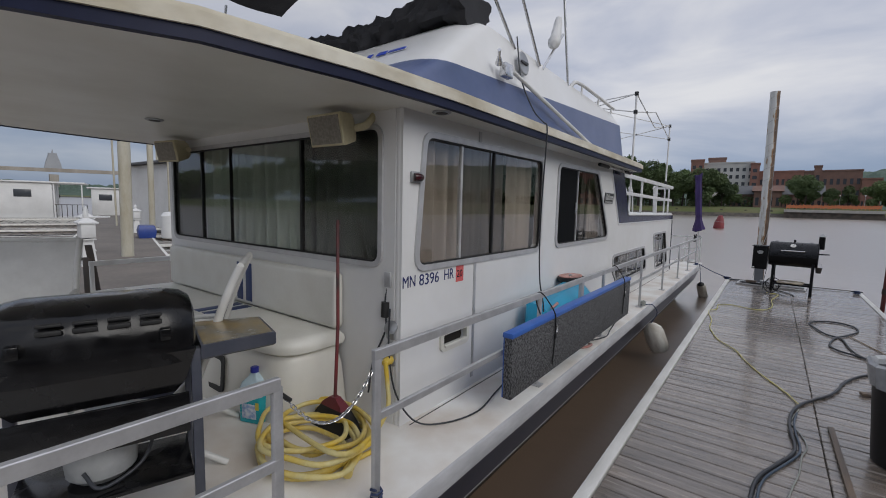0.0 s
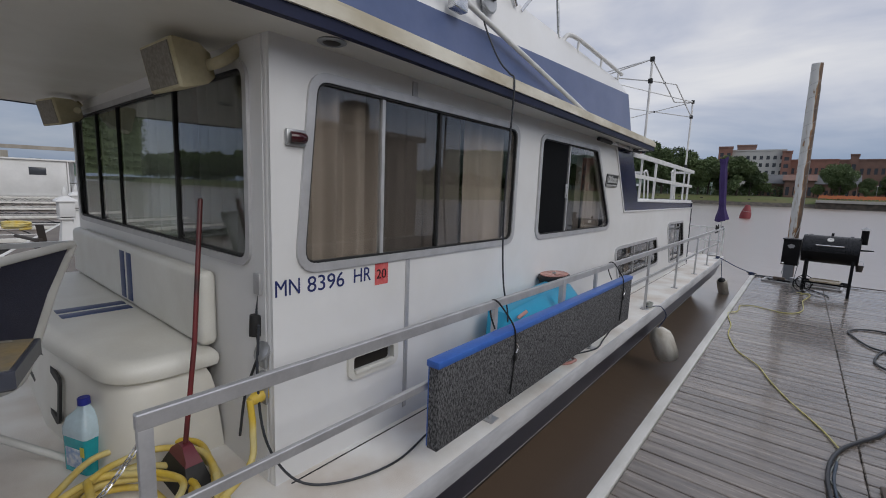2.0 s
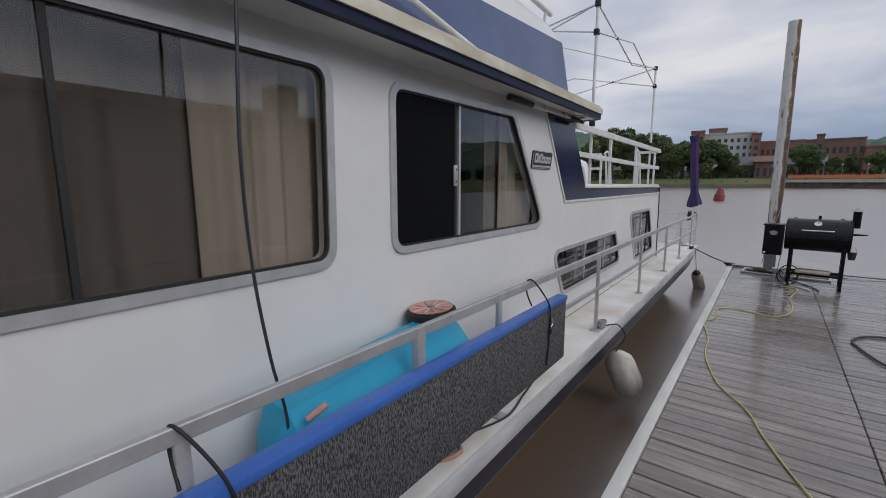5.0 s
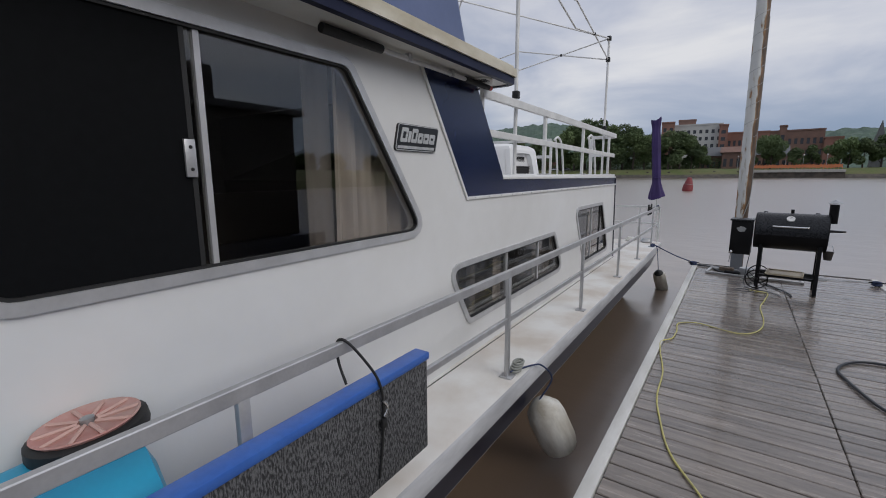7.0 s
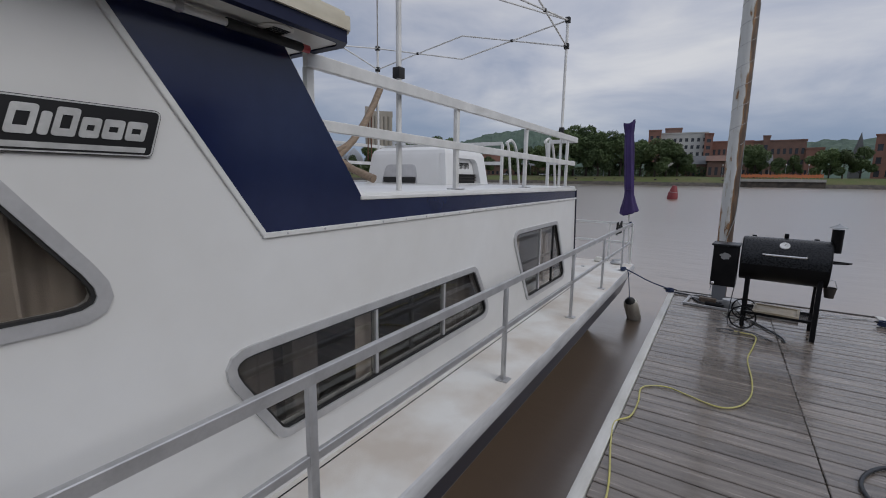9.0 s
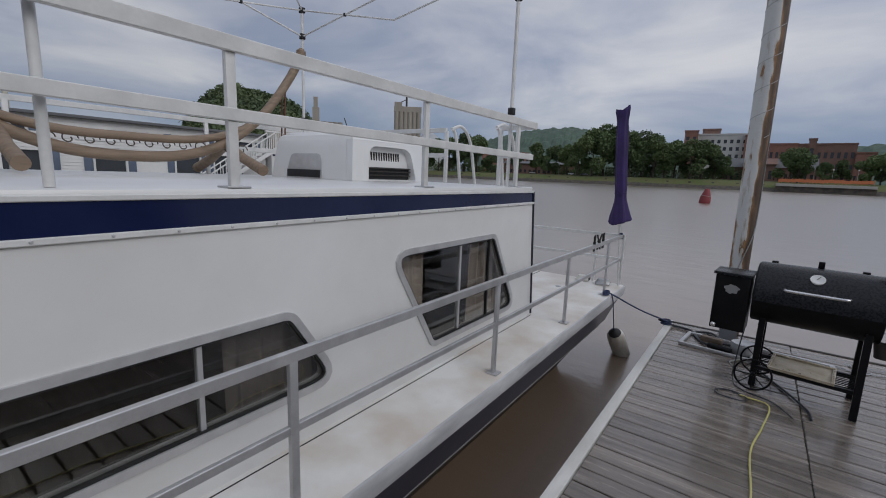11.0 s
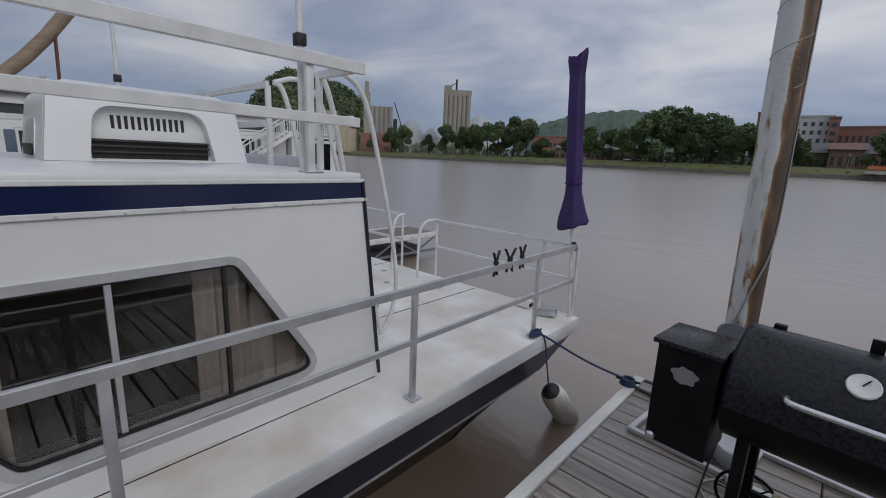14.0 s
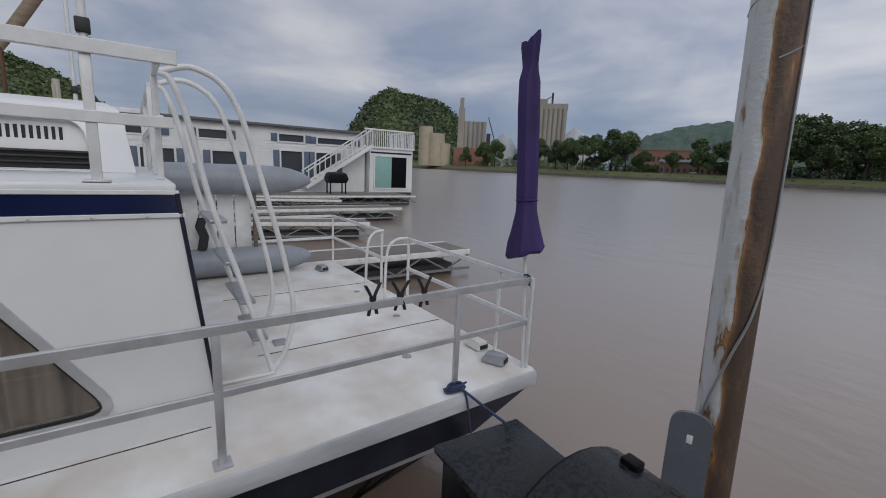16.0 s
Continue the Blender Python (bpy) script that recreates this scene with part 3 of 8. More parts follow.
DOCKSTEEL = material("dark_dock_steel", (0.03, 0.027, 0.025), 0.6, color2=(0.05, 0.038, 0.03), scale=5, amount=0.8, bump=0.1, bump_scale=50)
DOCK = pose(-0.78, 0, 0, 0, 0, -1.35)
D_END, D_START, D_W = 12.84, -6.0, 2.42
dock = thing("dock", DOCK, "wet grey wooden floating dock with white edging", "dock", kind="structure")
part("edge_board", box(0, 0.075, D_START, D_END, -0.12, 0.012, 0.004), DOCKSIDE, dock, "white plastic edge board")
part("edge_board", box(D_W - 0.075, D_W, D_START, D_END, -0.12, 0.012, 0.004), DOCKSIDE, dock)
part("end_board", box(0.08, D_W - 0.08, D_END - 0.04, D_END, -0.12, 0.006, 0.004), DOCKSTEEL, dock)
part("float", box(0.06, D_W - 0.06, D_START, D_END - 0.05, -0.7, -0.125), DOCKSTEEL, dock)
part("joist", box(0.08, D_W - 0.08, D_START, D_END - 0.05, -0.12, -0.06), DOCKSTEEL, dock)


# ---- things on the dock ----
BLACKSTEEL = material("black_painted_steel", (0.005, 0.005, 0.006), 0.42, spec=0.15, color2=(0.011, 0.011, 0.012), scale=5, amount=0.8, bump=0.06, bump_scale=60, fine=0.2, rough2=0.3)
WETTOP = material("wet_weathered_lid", (0.010, 0.011, 0.013), 0.2, color2=(0.022, 0.024, 0.028), scale=70, amount=0.9, spec=0.26, bump=0.07, bump_scale=70, fine=0.3, rough2=0.4)
CHROME = material("stainless", (0.72, 0.72, 0.72), 0.25, metal=0.9, scale=12, fine=0.05)
GALV = material("galvanised", (0.42, 0.43, 0.44), 0.4, metal=0.7, scale=10, fine=0.12)
TRAY = material("stained_beige_tray", (0.50, 0.44, 0.34), 0.5, color2=(0.36, 0.29, 0.19), scale=7, amount=0.9, bump=0.05, bump_scale=40)
DIAL = material("white_dial", (0.75, 0.75, 0.73), 0.4, scale=20, fine=0.03)
CORDY = material("yellow_cord", (0.62, 0.56, 0.16), 0.5, color2=(0.48, 0.44, 0.2), scale=6)
CORDB = material("black_cord", (0.02, 0.021, 0.024), 0.42, color2=(0.035, 0.04, 0.05), scale=8)
CORDG = material("grey_cord", (0.30, 0.31, 0.28), 0.5, scale=8)
ROPEBLUE = material("navy_rope", (0.02, 0.03, 0.075), 0.8, color2=(0.04, 0.06, 0.13), scale=60, amount=0.9, bump=0.4, bump_scale=150)
BINBLACK = material("black_bin_plastic", (0.014, 0.014, 0.015), 0.5, scale=5, bump=0.04, bump_scale=40)
LINER = material("clear_bin_liner", (0.42, 0.43, 0.44), 0.25, color2=(0.30, 0.31, 0.33), scale=9, amount=0.9, bump=0.5, bump_scale=12)
OLDWOOD = material("weathered_timber", (0.17, 0.125, 0.09), 0.6, color2=(0.10, 0.08, 0.065), scale=4, amount=0.8, bump=0.2, bump_scale=40, stretch=(6, 0.6, 6))

# steel piling with flaking white paint and rust on its weather side
PILE = bpy.data.materials.new("rusty_painted_pile")
PILE.use_nodes = True
_n, _l = PILE.node_tree.nodes, PILE.node_tree.links
_b = _n["Principled BSDF"]
_b.inputs["Roughness"].default_value = 0.62
_tc = _n.new("ShaderNodeTexCoord")
_mp = _n.new("ShaderNodeMapping")
_mp.inputs["Scale"].default_value = (1, 1, 0.22)
_l.new(_tc.outputs["Object"], _mp.inputs["Vector"])
_w, _g = _n.new("ShaderNodeTexNoise"), _n.new("ShaderNodeTexNoise")
_w.inputs["Scale"].default_value, _w.inputs["Detail"].default_value = 15.0, 10
_g.inputs["Scale"].default_value, _g.inputs["Detail"].default_value = 38.0, 5
_l.new(_mp.outputs["Vector"], _w.inputs["Vector"])
_l.new(_tc.outputs["Object"], _g.inputs["Vector"])
_sx = _n.new("ShaderNodeSeparateXYZ")
_l.new(_tc.outputs["Object"], _sx.inputs["Vector"])
_fx = _n.new("ShaderNodeMapRange")          # rust runs down one flank
_fx.inputs["From Min"].default_value, _fx.inputs["From Max"].default_value = 0.022, 0.06
_fx.inputs["To Min"].default_value, _fx.inputs["To Max"].default_value = -0.01, 0.42
_l.new(_sx.outputs["X"], _fx.inputs["Value"])
_fz = _n.new("ShaderNodeMapRange")          # and more of it low down
_fz.inputs["From Min"].default_value, _fz.inputs["From Max"].default_value = 3.2, 0.4
_fz.inputs["To Min"].default_value, _fz.inputs["To Max"].default_value = -0.10, 0.05
_l.new(_sx.outputs["Z"], _fz.inputs["Value"])
_s1, _s2 = _n.new("ShaderNodeMath"), _n.new("ShaderNodeMath")
_s1.operation = _s2.operation = "ADD"
_l.new(_w.outputs["Fac"], _s1.inputs[0])
_l.new(_fx.outputs["Result"], _s1.inputs[1])
_l.new(_s1.outputs[0], _s2.inputs[0])
_l.new(_fz.outputs["Result"], _s2.inputs[1])
_rp = _n.new("ShaderNodeValToRGB")
_e = _rp.color_ramp.elements
_e[0].position, _e[0].color = 0.5, (0.60, 0.61, 0.60, 1)
_e[1].position, _e[1].color = 0.62, (0.36, 0.21, 0.10, 1)
for _p, _cc in ((0.575, (0.42, 0.38, 0.31, 1)), (0.595, (0.16, 0.07, 0.03, 1)), (0.66, (0.24, 0.12, 0.05, 1)), (0.74, (0.14, 0.085, 0.05, 1)), (0.9, (0.07, 0.045, 0.03, 1))):
    _e.new(_p).color = _cc
_l.new(_s2.outputs[0], _rp.inputs["Fac"])
_l.new(_rp.outputs["Color"], _b.inputs["Base Color"])
_bp = _n.new("ShaderNodeBump")
_bp.inputs["Strength"].default_value, _bp.inputs["Distance"].default_value = 0.5, 0.01
_l.new(_g.outputs["Fac"], _bp.inputs["Height"])
_l.new(_bp.outputs["Normal"], _b.inputs["Normal"])

PILEM = pose(0.165, 12.83, 0, 2.9, -0.45, 0)
piling = thing("mooring_piling", PILEM, "leaning steel piling with peeling white paint and rust", "piling")
part("pipe", tube([(0, 0, z) for z in (-2.0, 0, 1, 2, 3, 4.42)], 0.094, 24), PILE, piling)
wrap = [Vector((0.096 * math.cos(a), 0.096 * math.sin(a), 2.2 + 2.1 * i / 90)) for i, a in ((i, 0.55 * i - 1) for i in range(91))]
part("wire_wrap", tube(wrap, 0.0035, 5), GALV, piling, "thin wire wound round the piling")
part("conduit", tube(curve_points([(-0.12, -0.1, 0.1), (-0.075, -0.085, 0.45), (-0.02, -0.103, 0.75), (0.045, -0.09, 1.0), (0.088, -0.048, 1.2), (0.099, 0.0, 1.5), (0.099, 0.015, 2.4), (0.098, 0.02, 4.0)], 6), 0.006, 6), GALV, piling, "grey cable strapped to the piling")

# pellet smoker: hopper, barrel with lid, chimney, legs, wheels, shelf
SMK = pose(0.0, 11.27, 0, 0, 0, -6)
smoker = thing("pellet_smoker", SMK, "black steel pellet smoker, wet, on four legs", "smoker")
hop = part("hopper", box(0.0, 0.25, 0.02, 0.28, 0.47, 0.945, 0.006), BLACKSTEEL, smoker)
part("hopper_lid", box(-0.018, 0.26, 0.0, 0.30, 0.945, 0.968, 0.005), WETTOP, hop, "wet weathered hopper lid")
badge = bmesh.new()
plate_into(badge, [Vector((0.052 * (1 + 0.16 * math.sin(5 * a)) * math.cos(a), 0.038 * (1 + 0.1 * math.cos(7 * a)) * math.sin(a))) for a in (2 * math.pi * i / 40 for i in range(40))], [], lambda u, v, d: Vector((0.125 + u, 0.017 - d, 0.83 + v)), 0.003)
part("badge", badge, GALV, hop, "pale oval metal badge")
part("drip_knob", lathe([(0.012, 0), (0.02, 0.01), (0.02, 0.02), (0.008, 0.03)], 10, pose(0.03, 0.02, 0.50, 90, 0, 0)), CHROME, hop)
BR, BZ, BY = 0.25, 0.81, 0.245
bl = bmesh.new()
tube_into(bl, [(0.27, BY, BZ), (0.275, BY, BZ), (1.055, BY, BZ), (1.06, BY, BZ)], [BR - 0.012, BR, BR, BR - 0.012], 36)
barrel = part("barrel", bl, BLACKSTEEL, smoker)
lid = bmesh.new()
prof = [(math.radians(a), BR + 0.006) for a in range(-8, 142, 10)]
loops = []
for x in (0.285, 1.045):
    loops.append([Vector((x, BY - r * math.cos(a), BZ + r * math.sin(a))) for a, r in prof] + [Vector((x, BY - (r - 0.008) * math.cos(a), BZ + (r - 0.008) * math.sin(a))) for a, r in reversed(prof)])
lidob = part("lid", loft(loops), WETTOP, barrel, "wet weathered barrel lid")
for x in (0.37, 0.93):
    part("hinge", box(x - 0.022, x + 0.022, BY + 0.06, BY + 0.095, BZ + BR - 0.012, BZ + BR + 0.014, 0.004), BLACKSTEEL, barrel)
part("lid_stop", box(0.645, 0.685, BY + 0.04, BY + 0.06, BZ + BR, BZ + BR + 0.055, 0.004), BLACKSTEEL, barrel)
part("gauge", lathe([(0.045, 0), (0.047, 0.012), (0.043, 0.016), (0.038, 0.014)], 20, pose(0.655, BY - (BR + 0.004) * math.cos(radians(47)), BZ + (BR + 0.004) * math.sin(radians(47)), 43, 0, 0)), DIAL, barrel, "round white thermometer dial")
part("gauge_needle", box(-0.002, 0.002, -0.004, 0.028, 0, 0.003, 0, pose(0.655, BY - (BR + 0.021) * math.cos(radians(47)), BZ + (BR + 0.021) * math.sin(radians(47)), 43, 0, -50)), BLACKSTEEL, barrel)
hz, hy = BZ + 0.09, BY - BR - 0.045
part("lid_handle", tube(curve_points([(0.47, hy + 0.045, hz), (0.48, hy + 0.012, hz), (0.52, hy, hz), (0.66, hy, hz), (0.80, hy, hz), (0.84, hy + 0.012, hz), (0.85, hy + 0.045, hz)], 5), 0.012, 10), CHROME, barrel, "stainless lid handle")
part("chimney", tube([(1.085, BY, 0.95), (1.085, BY, 1.20)], 0.05, 18), BLACKSTEEL, smoker)
part("chimney_cap", lathe([(0.075, 1.215), (0.073, 1.222), (0.012, 1.255), (0.006, 1.265)], 18, pose(1.085, BY, 0)), GALV, smoker, "grey conical chimney cap")
part("chimney_elbow", box(1.05, 1.11, BY - 0.04, BY + 0.04, 0.95, 1.02, 0.01), BLACKSTEEL, smoker)
part("side_handle", tube([(1.055, BY - 0.13, 0.85), (1.19, BY - 0.13, 0.86), (1.22, BY - 0.09, 0.86), (1.055, BY - 0.05, 0.86)], 0.009, 7), BLACKSTEEL, smoker)
bk = part("drip_bucket", lathe([(0.04, 0.46), (0.056, 0.57), (0.05, 0.568), (0.036, 0.468)], 14, pose(1.08, BY - 0.12, 0.02)), DOCKSTEEL, smoker, "small sooty drip bucket")
part("bail", tube([(1.03, BY - 0.12, 0.59), (1.05, BY - 0.12, 0.67), (1.11, BY - 0.12, 0.67), (1.135, BY - 0.12, 0.59)], 0.003, 5), GALV, bk)
for x, y, dy in ((0.36, 0.10, -0.03), (0.36, 0.36, 0.06), (0.99, 0.06, -0.06), (0.99, 0.38, 0.08)):
    part("leg", bar((x, y, 0.66), (x, y + dy, 0.0 if x > 0.5 else 0.03), 0.045, 0.045), BLACKSTEEL, smoker)
for x, yy in ((0.36, 0.03), (0.36, 0.45)):
    wm = Matrix.Translation((x, yy, 0.135)) @ pose(0, 0, 0, 90, 0, 4) @ Matrix.Scale(1.12, 4)
    wh = part("wheel", tube([wm @ Vector((0.115 * math.cos(a), 0.115 * math.sin(a), 0)) for a in (2 * math.pi * i / 28 for i in range(29))], 0.008, 7, caps=False), BLACKSTEEL, smoker, "thin spoked steel wheel")
    part("hub", lathe([(0.018, -0.02), (0.018, 0.02)], 10, wm), BLACKSTEEL, wh)
    for k in range(8):
        a = math.pi * k / 4
        part("spoke", tube([wm @ Vector((0.0, 0, 0)), wm @ Vector((0.112 * math.cos(a), 0.112 * math.sin(a), 0))], 0.004, 5), BLACKSTEEL, wh)
part("axle", tube([(0.36, 0.0, 0.125), (0.36, 0.48, 0.125)], 0.01, 8), BLACKSTEEL, smoker)
part("shelf_rail", bar((0.36, 0.06, 0.20), (1.0, 0.04, 0.20), 0.03, 0.03), BLACKSTEEL, smoker)
part("shelf_rail", bar((0.36, 0.40, 0.20), (1.0, 0.42, 0.20), 0.03, 0.03), BLACKSTEEL, smoker)
for k in range(9):
    yy = 0.075 + 0.04 * k
    part("shelf_wire", tube([(0.36, yy, 0.212), (1.0, yy, 0.212)], 0.004, 6), BLACKSTEEL, smoker)
tray = thing("metal_tray", SMK @ pose(0.44, 0.03, 0.219, 0, 0, -3), "stained beige metal tray with a punched rim, lying under the smoker", "tray")
part("pan", box(0.0, 0.42, 0.0, 0.40, 0.0, 0.006, 0.002), TRAY, tray)
for a, b, c, d in ((0, 0.42, 0, 0.022), (0, 0.42, 0.378, 0.40), (0, 0.022, 0.0225, 0.3775), (0.398, 0.42, 0.0225, 0.3775)):
    part("rim", box(a, b, c, d, 0.0065, 0.022, 0.004), TRAY, tray)
for k in range(8):
    for x in (0.011, 0.409):
        part("rim_hole", lathe([(0.006, 0), (0.005, 0.001)], 8, pose(x, 0.04 + 0.045 * k, 0.0222)), RUBBER, tray)
for x, y, r in ((0.10, 0.06, 0.012), (0.14, 0.09, 0.008), (0.21, 0.075, 0.01), (0.27, 0.16, 0.006), (0.05, 0.13, 0.007)):
    part("grease_spot", lathe([(r, 0), (r * 0.7, 0.001)], 9, pose(x, y, 0.0062)), RUBBER, tray, "dark grease spot")
tub = thing("plastic_tub", pose(0.30, 12.14, 0.004, 0, 0, 15), "crumpled white plastic tub lying by the steel frame", "tub")
part("shell", loft([[Vector((r * math.cos(a) * (1 + 0.08 * math.sin(3 * a)), r * math.sin(a), z)) for a in (2 * math.pi * k / 16 for k in range(16))] for z, r in ((0, 0.085), (0.01, 0.095), (0.10, 0.11), (0.12, 0.105), (0.11, 0.09))]), LINER, tub)
tagged(mesh_object("brown_block", box(-0.10, 0.10, -0.035, 0.035, 0.0, 0.06, 0.008, pose(0.02, 12.20, 0.036, 0, 0, -12)), OLDWOOD), "dark brown wooden block lying on the steel frame", "block")
blade = thing("paddle_blade", pose(0.16, 12.52, 0.002, -4, 0, 22), "rounded grey blade standing behind the smoker", "paddle")
part("blade", plate(round_poly([(-0.085, 0.0), (0.085, 0.0), (0.085, 0.72), (-0.085, 0.72)], [0.01, 0.01, 0.08, 0.08], 8), [], lambda u, v, d: Vector((u, d, v)), 0.025), material("blue_grey_plastic", (0.10, 0.11, 0.13), 0.4, color2=(0.13, 0.14, 0.16), scale=6), blade)
part("mark", box(-0.012, 0.012, -0.002, 0.0, 0.58, 0.62, 0.0005), WHITE, blade)

# frame lying on the dock, cables, ropes
tray_frame = thing("steel_frame", pose(-0.27, 12.02, 0, 0, 0, -7), "grey steel frame lying flat on the dock", "frame")
part("front_bar", box(0, 1.25, 0, 0.035, 0.002, 0.032, 0.003), ALU, tray_frame)
part("back_bar", box(0, 1.25, 0.42, 0.455, 0.002, 0.032, 0.003), ALU, tray_frame)
for x in (0, 0.62, 1.215):
    part("cross_bar", box(x, x + 0.035, 0.036, 0.419, 0.002, 0.032, 0.003), ALU, tray_frame)


def cable(name, ctrl, r, mat, label, category="cable", z=None, steps=8, n=7):
    pts = curve_points([(p[0], p[1], (p[2] if len(p) > 2 else 0.0) + r + 0.002) for p in ctrl], steps)
    return tagged(mesh_object(name, tube(pts, r, n), mat), label, category)


cable("extension_cord", [(0.29, 11.08), (0.34, 11.06), (0.48, 11.0), (0.43, 10.6), (0.36, 10.2), (0.36, 9.7), (0.33, 9.35), (0.24, 9.1), (0.1, 9.0), (-0.1, 9.08), (-0.24, 9.14), (-0.36, 9.1), (-0.43, 9.0), (-0.42, 8.75), (-0.44, 8.5), (-0.52, 8.36), (-0.5, 8.1), (-0.43, 7.64), (-0.42, 7.2), (-0.37, 6.89), (-0.27, 6.5), (-0.08, 6.15), (0.02, 5.8), (0.16, 5.4), (0.34, 5.0), (0.43, 4.72)], 0.006, CORDY, "yellow extension cord snaking along the dock boards")
cable("cord_coil", [(0.29, 11.08), (0.2, 11.12), (0.12, 11.06), (0.16, 10.98), (0.3, 10.97), (0.34, 11.04), (0.24, 11.12), (0.14, 11.09)], 0.005, CORDB, "small coil of dark cord on the dock", "cable")
cable("power_cable", [(0.06, 2.35), (0.1, 2.95), (0.12, 3.14), (0.16, 3.29), (0.25, 3.5), (0.33, 3.7), (0.35, 3.85), (0.34, 4.04), (0.34, 4.26), (0.37, 4.5), (0.44, 4.73), (0.55, 4.94), (0.66, 5.13), (0.75, 5.36), (0.82, 5.61), (0.95, 5.9), (1.09, 6.1), (1.22, 6.16)], 0.012, CORDB, "thick black shore power cable across the dock", "cable")
cable("power_cable", [(0.09, 2.36), (0.13, 2.96), (0.15, 3.15), (0.19, 3.3), (0.28, 3.51), (0.36, 3.71), (0.38, 3.86), (0.37, 4.05), (0.37, 4.27), (0.4, 4.51)], 0.008, material("blue_grey_cable", (0.05, 0.075, 0.11), 0.4, scale=6), "blue-grey power cable lying beside the black one", "cable")
cable("thin_cord", [(0.28, 3.1), (0.31, 3.26), (0.35, 3.45), (0.38, 3.7), (0.42, 3.87), (0.41, 4.03), (0.38, 4.15), (0.35, 4.27), (0.37, 4.4), (0.42, 4.61)], 0.005, CORDG, "thin grey cord on the dock boards", "cable")
cable("black_hose", [(1.19, 6.72), (1.08, 6.83), (0.93, 6.96), (0.88, 7.2), (0.99, 7.65), (1.16, 7.96), (1.3, 8.32), (1.28, 8.62), (1.13, 8.76), (0.93, 8.7), (0.78, 8.46), (0.8, 8.2), (0.9, 7.81), (1.04, 7.64), (1.06, 7.21), (1.09, 6.92), (1.18, 6.68)], 0.011, CORDB, "looped black hose on the dock", "hose")
cable("thin_cord", [(1.15, 7.9), (1.3, 7.4), (1.45, 6.9)], 0.006, material("tan_cord", (0.32, 0.22, 0.13), 0.7, scale=9), "tan cord crossing the black hose", "cable")
cable("tangled_cable", [(0.37, 11.9), (0.5, 11.6), (0.62, 11.35), (0.72, 11.1), (0.73, 10.95)], 0.009, CORDB, "black cable running from under the smoker", "cable")
cable("tangled_cable", [(-0.42, 12.62), (-0.2, 12.55), (-0.1, 12.35), (0.08, 12.42), (0.0, 12.6), (-0.16, 12.5), (-0.05, 12.2), (0.15, 12.15), (0.2, 12.3), (0.05, 12.28), (0.3, 12.1)], 0.013, CORDB, "tangle of black cables beside the piling", "cable")
cable("tangled_cable", [(0.2, 12.2), (0.3, 12.0), (0.2, 11.8), (0.34, 11.62), (0.46, 11.8), (0.3, 11.95), (0.42, 12.1), (0.56, 11.9)], 0.006, CORDG, "tangle of thin grey cords under the smoker", "cable")
cable("hanging_cord", [(0.27, 11.5, 0.5), (0.24, 11.42, 0.25), (0.23, 11.35, 0.02), (0.3, 11.2), (0.5, 11.1), (0.62, 10.9)], 0.005, CORDB, "black cord hanging from the smoker's hopper", "cable")
cable("wire_tangle", [(1.05, 12.4), (1.2, 12.3), (1.3, 12.42), (1.15, 12.5), (1.25, 12.36), (1.5, 12.45), (1.75, 12.55)], 0.004, GALV, "tangle of thin wire at the dock's end", "wire")
cable("dark_box", [(0.0, 12.12), (0.2, 12.05)], 0.03, BLACKSTEEL, "dark bar lying by the steel frame", "bar")
tagged(mesh_object("plank_offcut", box(0.53, 0.568, 2.38, 4.36, 0.003, 0.022, 0.004, pose(0, 0, 0, 0, 0, -0.6)), OLDWOOD), "narrow weathered plank lying along the dock seam", "plank")
tagged(mesh_object("plank_offcut", box(0, 0.30, 0, 0.06, 0.003, 0.03, 0.004, pose(0.92, 5.35, 0, 0, 0, 18)), OLDWOOD), "short wooden offcut beside the bin", "plank")
# cleats at the dock's two corners, with mooring line
def dock_cleat(x, y, a):
    c = thing("dock_cleat", pose(x, y, 0.002, 0, 0, a), "dark dock cleat wound with navy rope", "cleat", "dock cleats")
    part("horn", tube([(-0.09, 0, 0.05), (-0.03, 0, 0.045), (0.03, 0, 0.045), (0.09, 0, 0.05)], [0.008, 0.013, 0.013, 0.008], 8), BLACKSTEEL, c)
    part("base", box(-0.03, 0.03, -0.02, 0.02, 0, 0.04, 0.005), BLACKSTEEL, c)
    for k in range(3):
        part("rope_turn", tube([(0.055 * math.cos(t) * (1 - 0.1 * k), 0.045 * math.sin(t), 0.018 + 0.02 * k) for t in (2 * math.pi * i / 18 for i in range(19))], 0.009, 7, caps=False), ROPEBLUE, c)


dock_cleat(-0.47, 12.62, 10)
dock_cleat(1.83, 12.3, 0)
line = curve_points([(-1.10, 12.23, 0.375), (-1.03, 12.27, 0.34), (-0.75, 12.44, 0.175), (-0.47, 12.62, 0.05)], 6)
tagged(mesh_object("mooring_line", tube(line, 0.009, 7), ROPEBLUE), "navy mooring line from the stern to the dock", "rope")
# bin at the edge of the dock
bin_ = thing("rubbish_bin", pose(0.95, 4.0, 0.004) @ Matrix.Scale(0.85, 4), "tall black rubbish bin with a clear plastic liner", "bin")
part("body", lathe([(0.22, 0), (0.225, 0.02), (0.275, 0.74), (0.29, 0.78), (0.28, 0.785), (0.262, 0.74)], 24), BINBLACK, bin_)
lb = bmesh.new()
lathe_into(lb, [(0.285, 0.62), (0.296, 0.72), (0.305, 0.785), (0.285, 0.81), (0.262, 0.78), (0.24, 0.6)], 40)
for v in lb.verts:
    v.co.x += 0.012 * math.sin(17 * math.atan2(v.co.y, v.co.x)) + 0.008 * noise.noise(v.co * 9)
    v.co.z += 0.02 * noise.noise(v.co * 7)
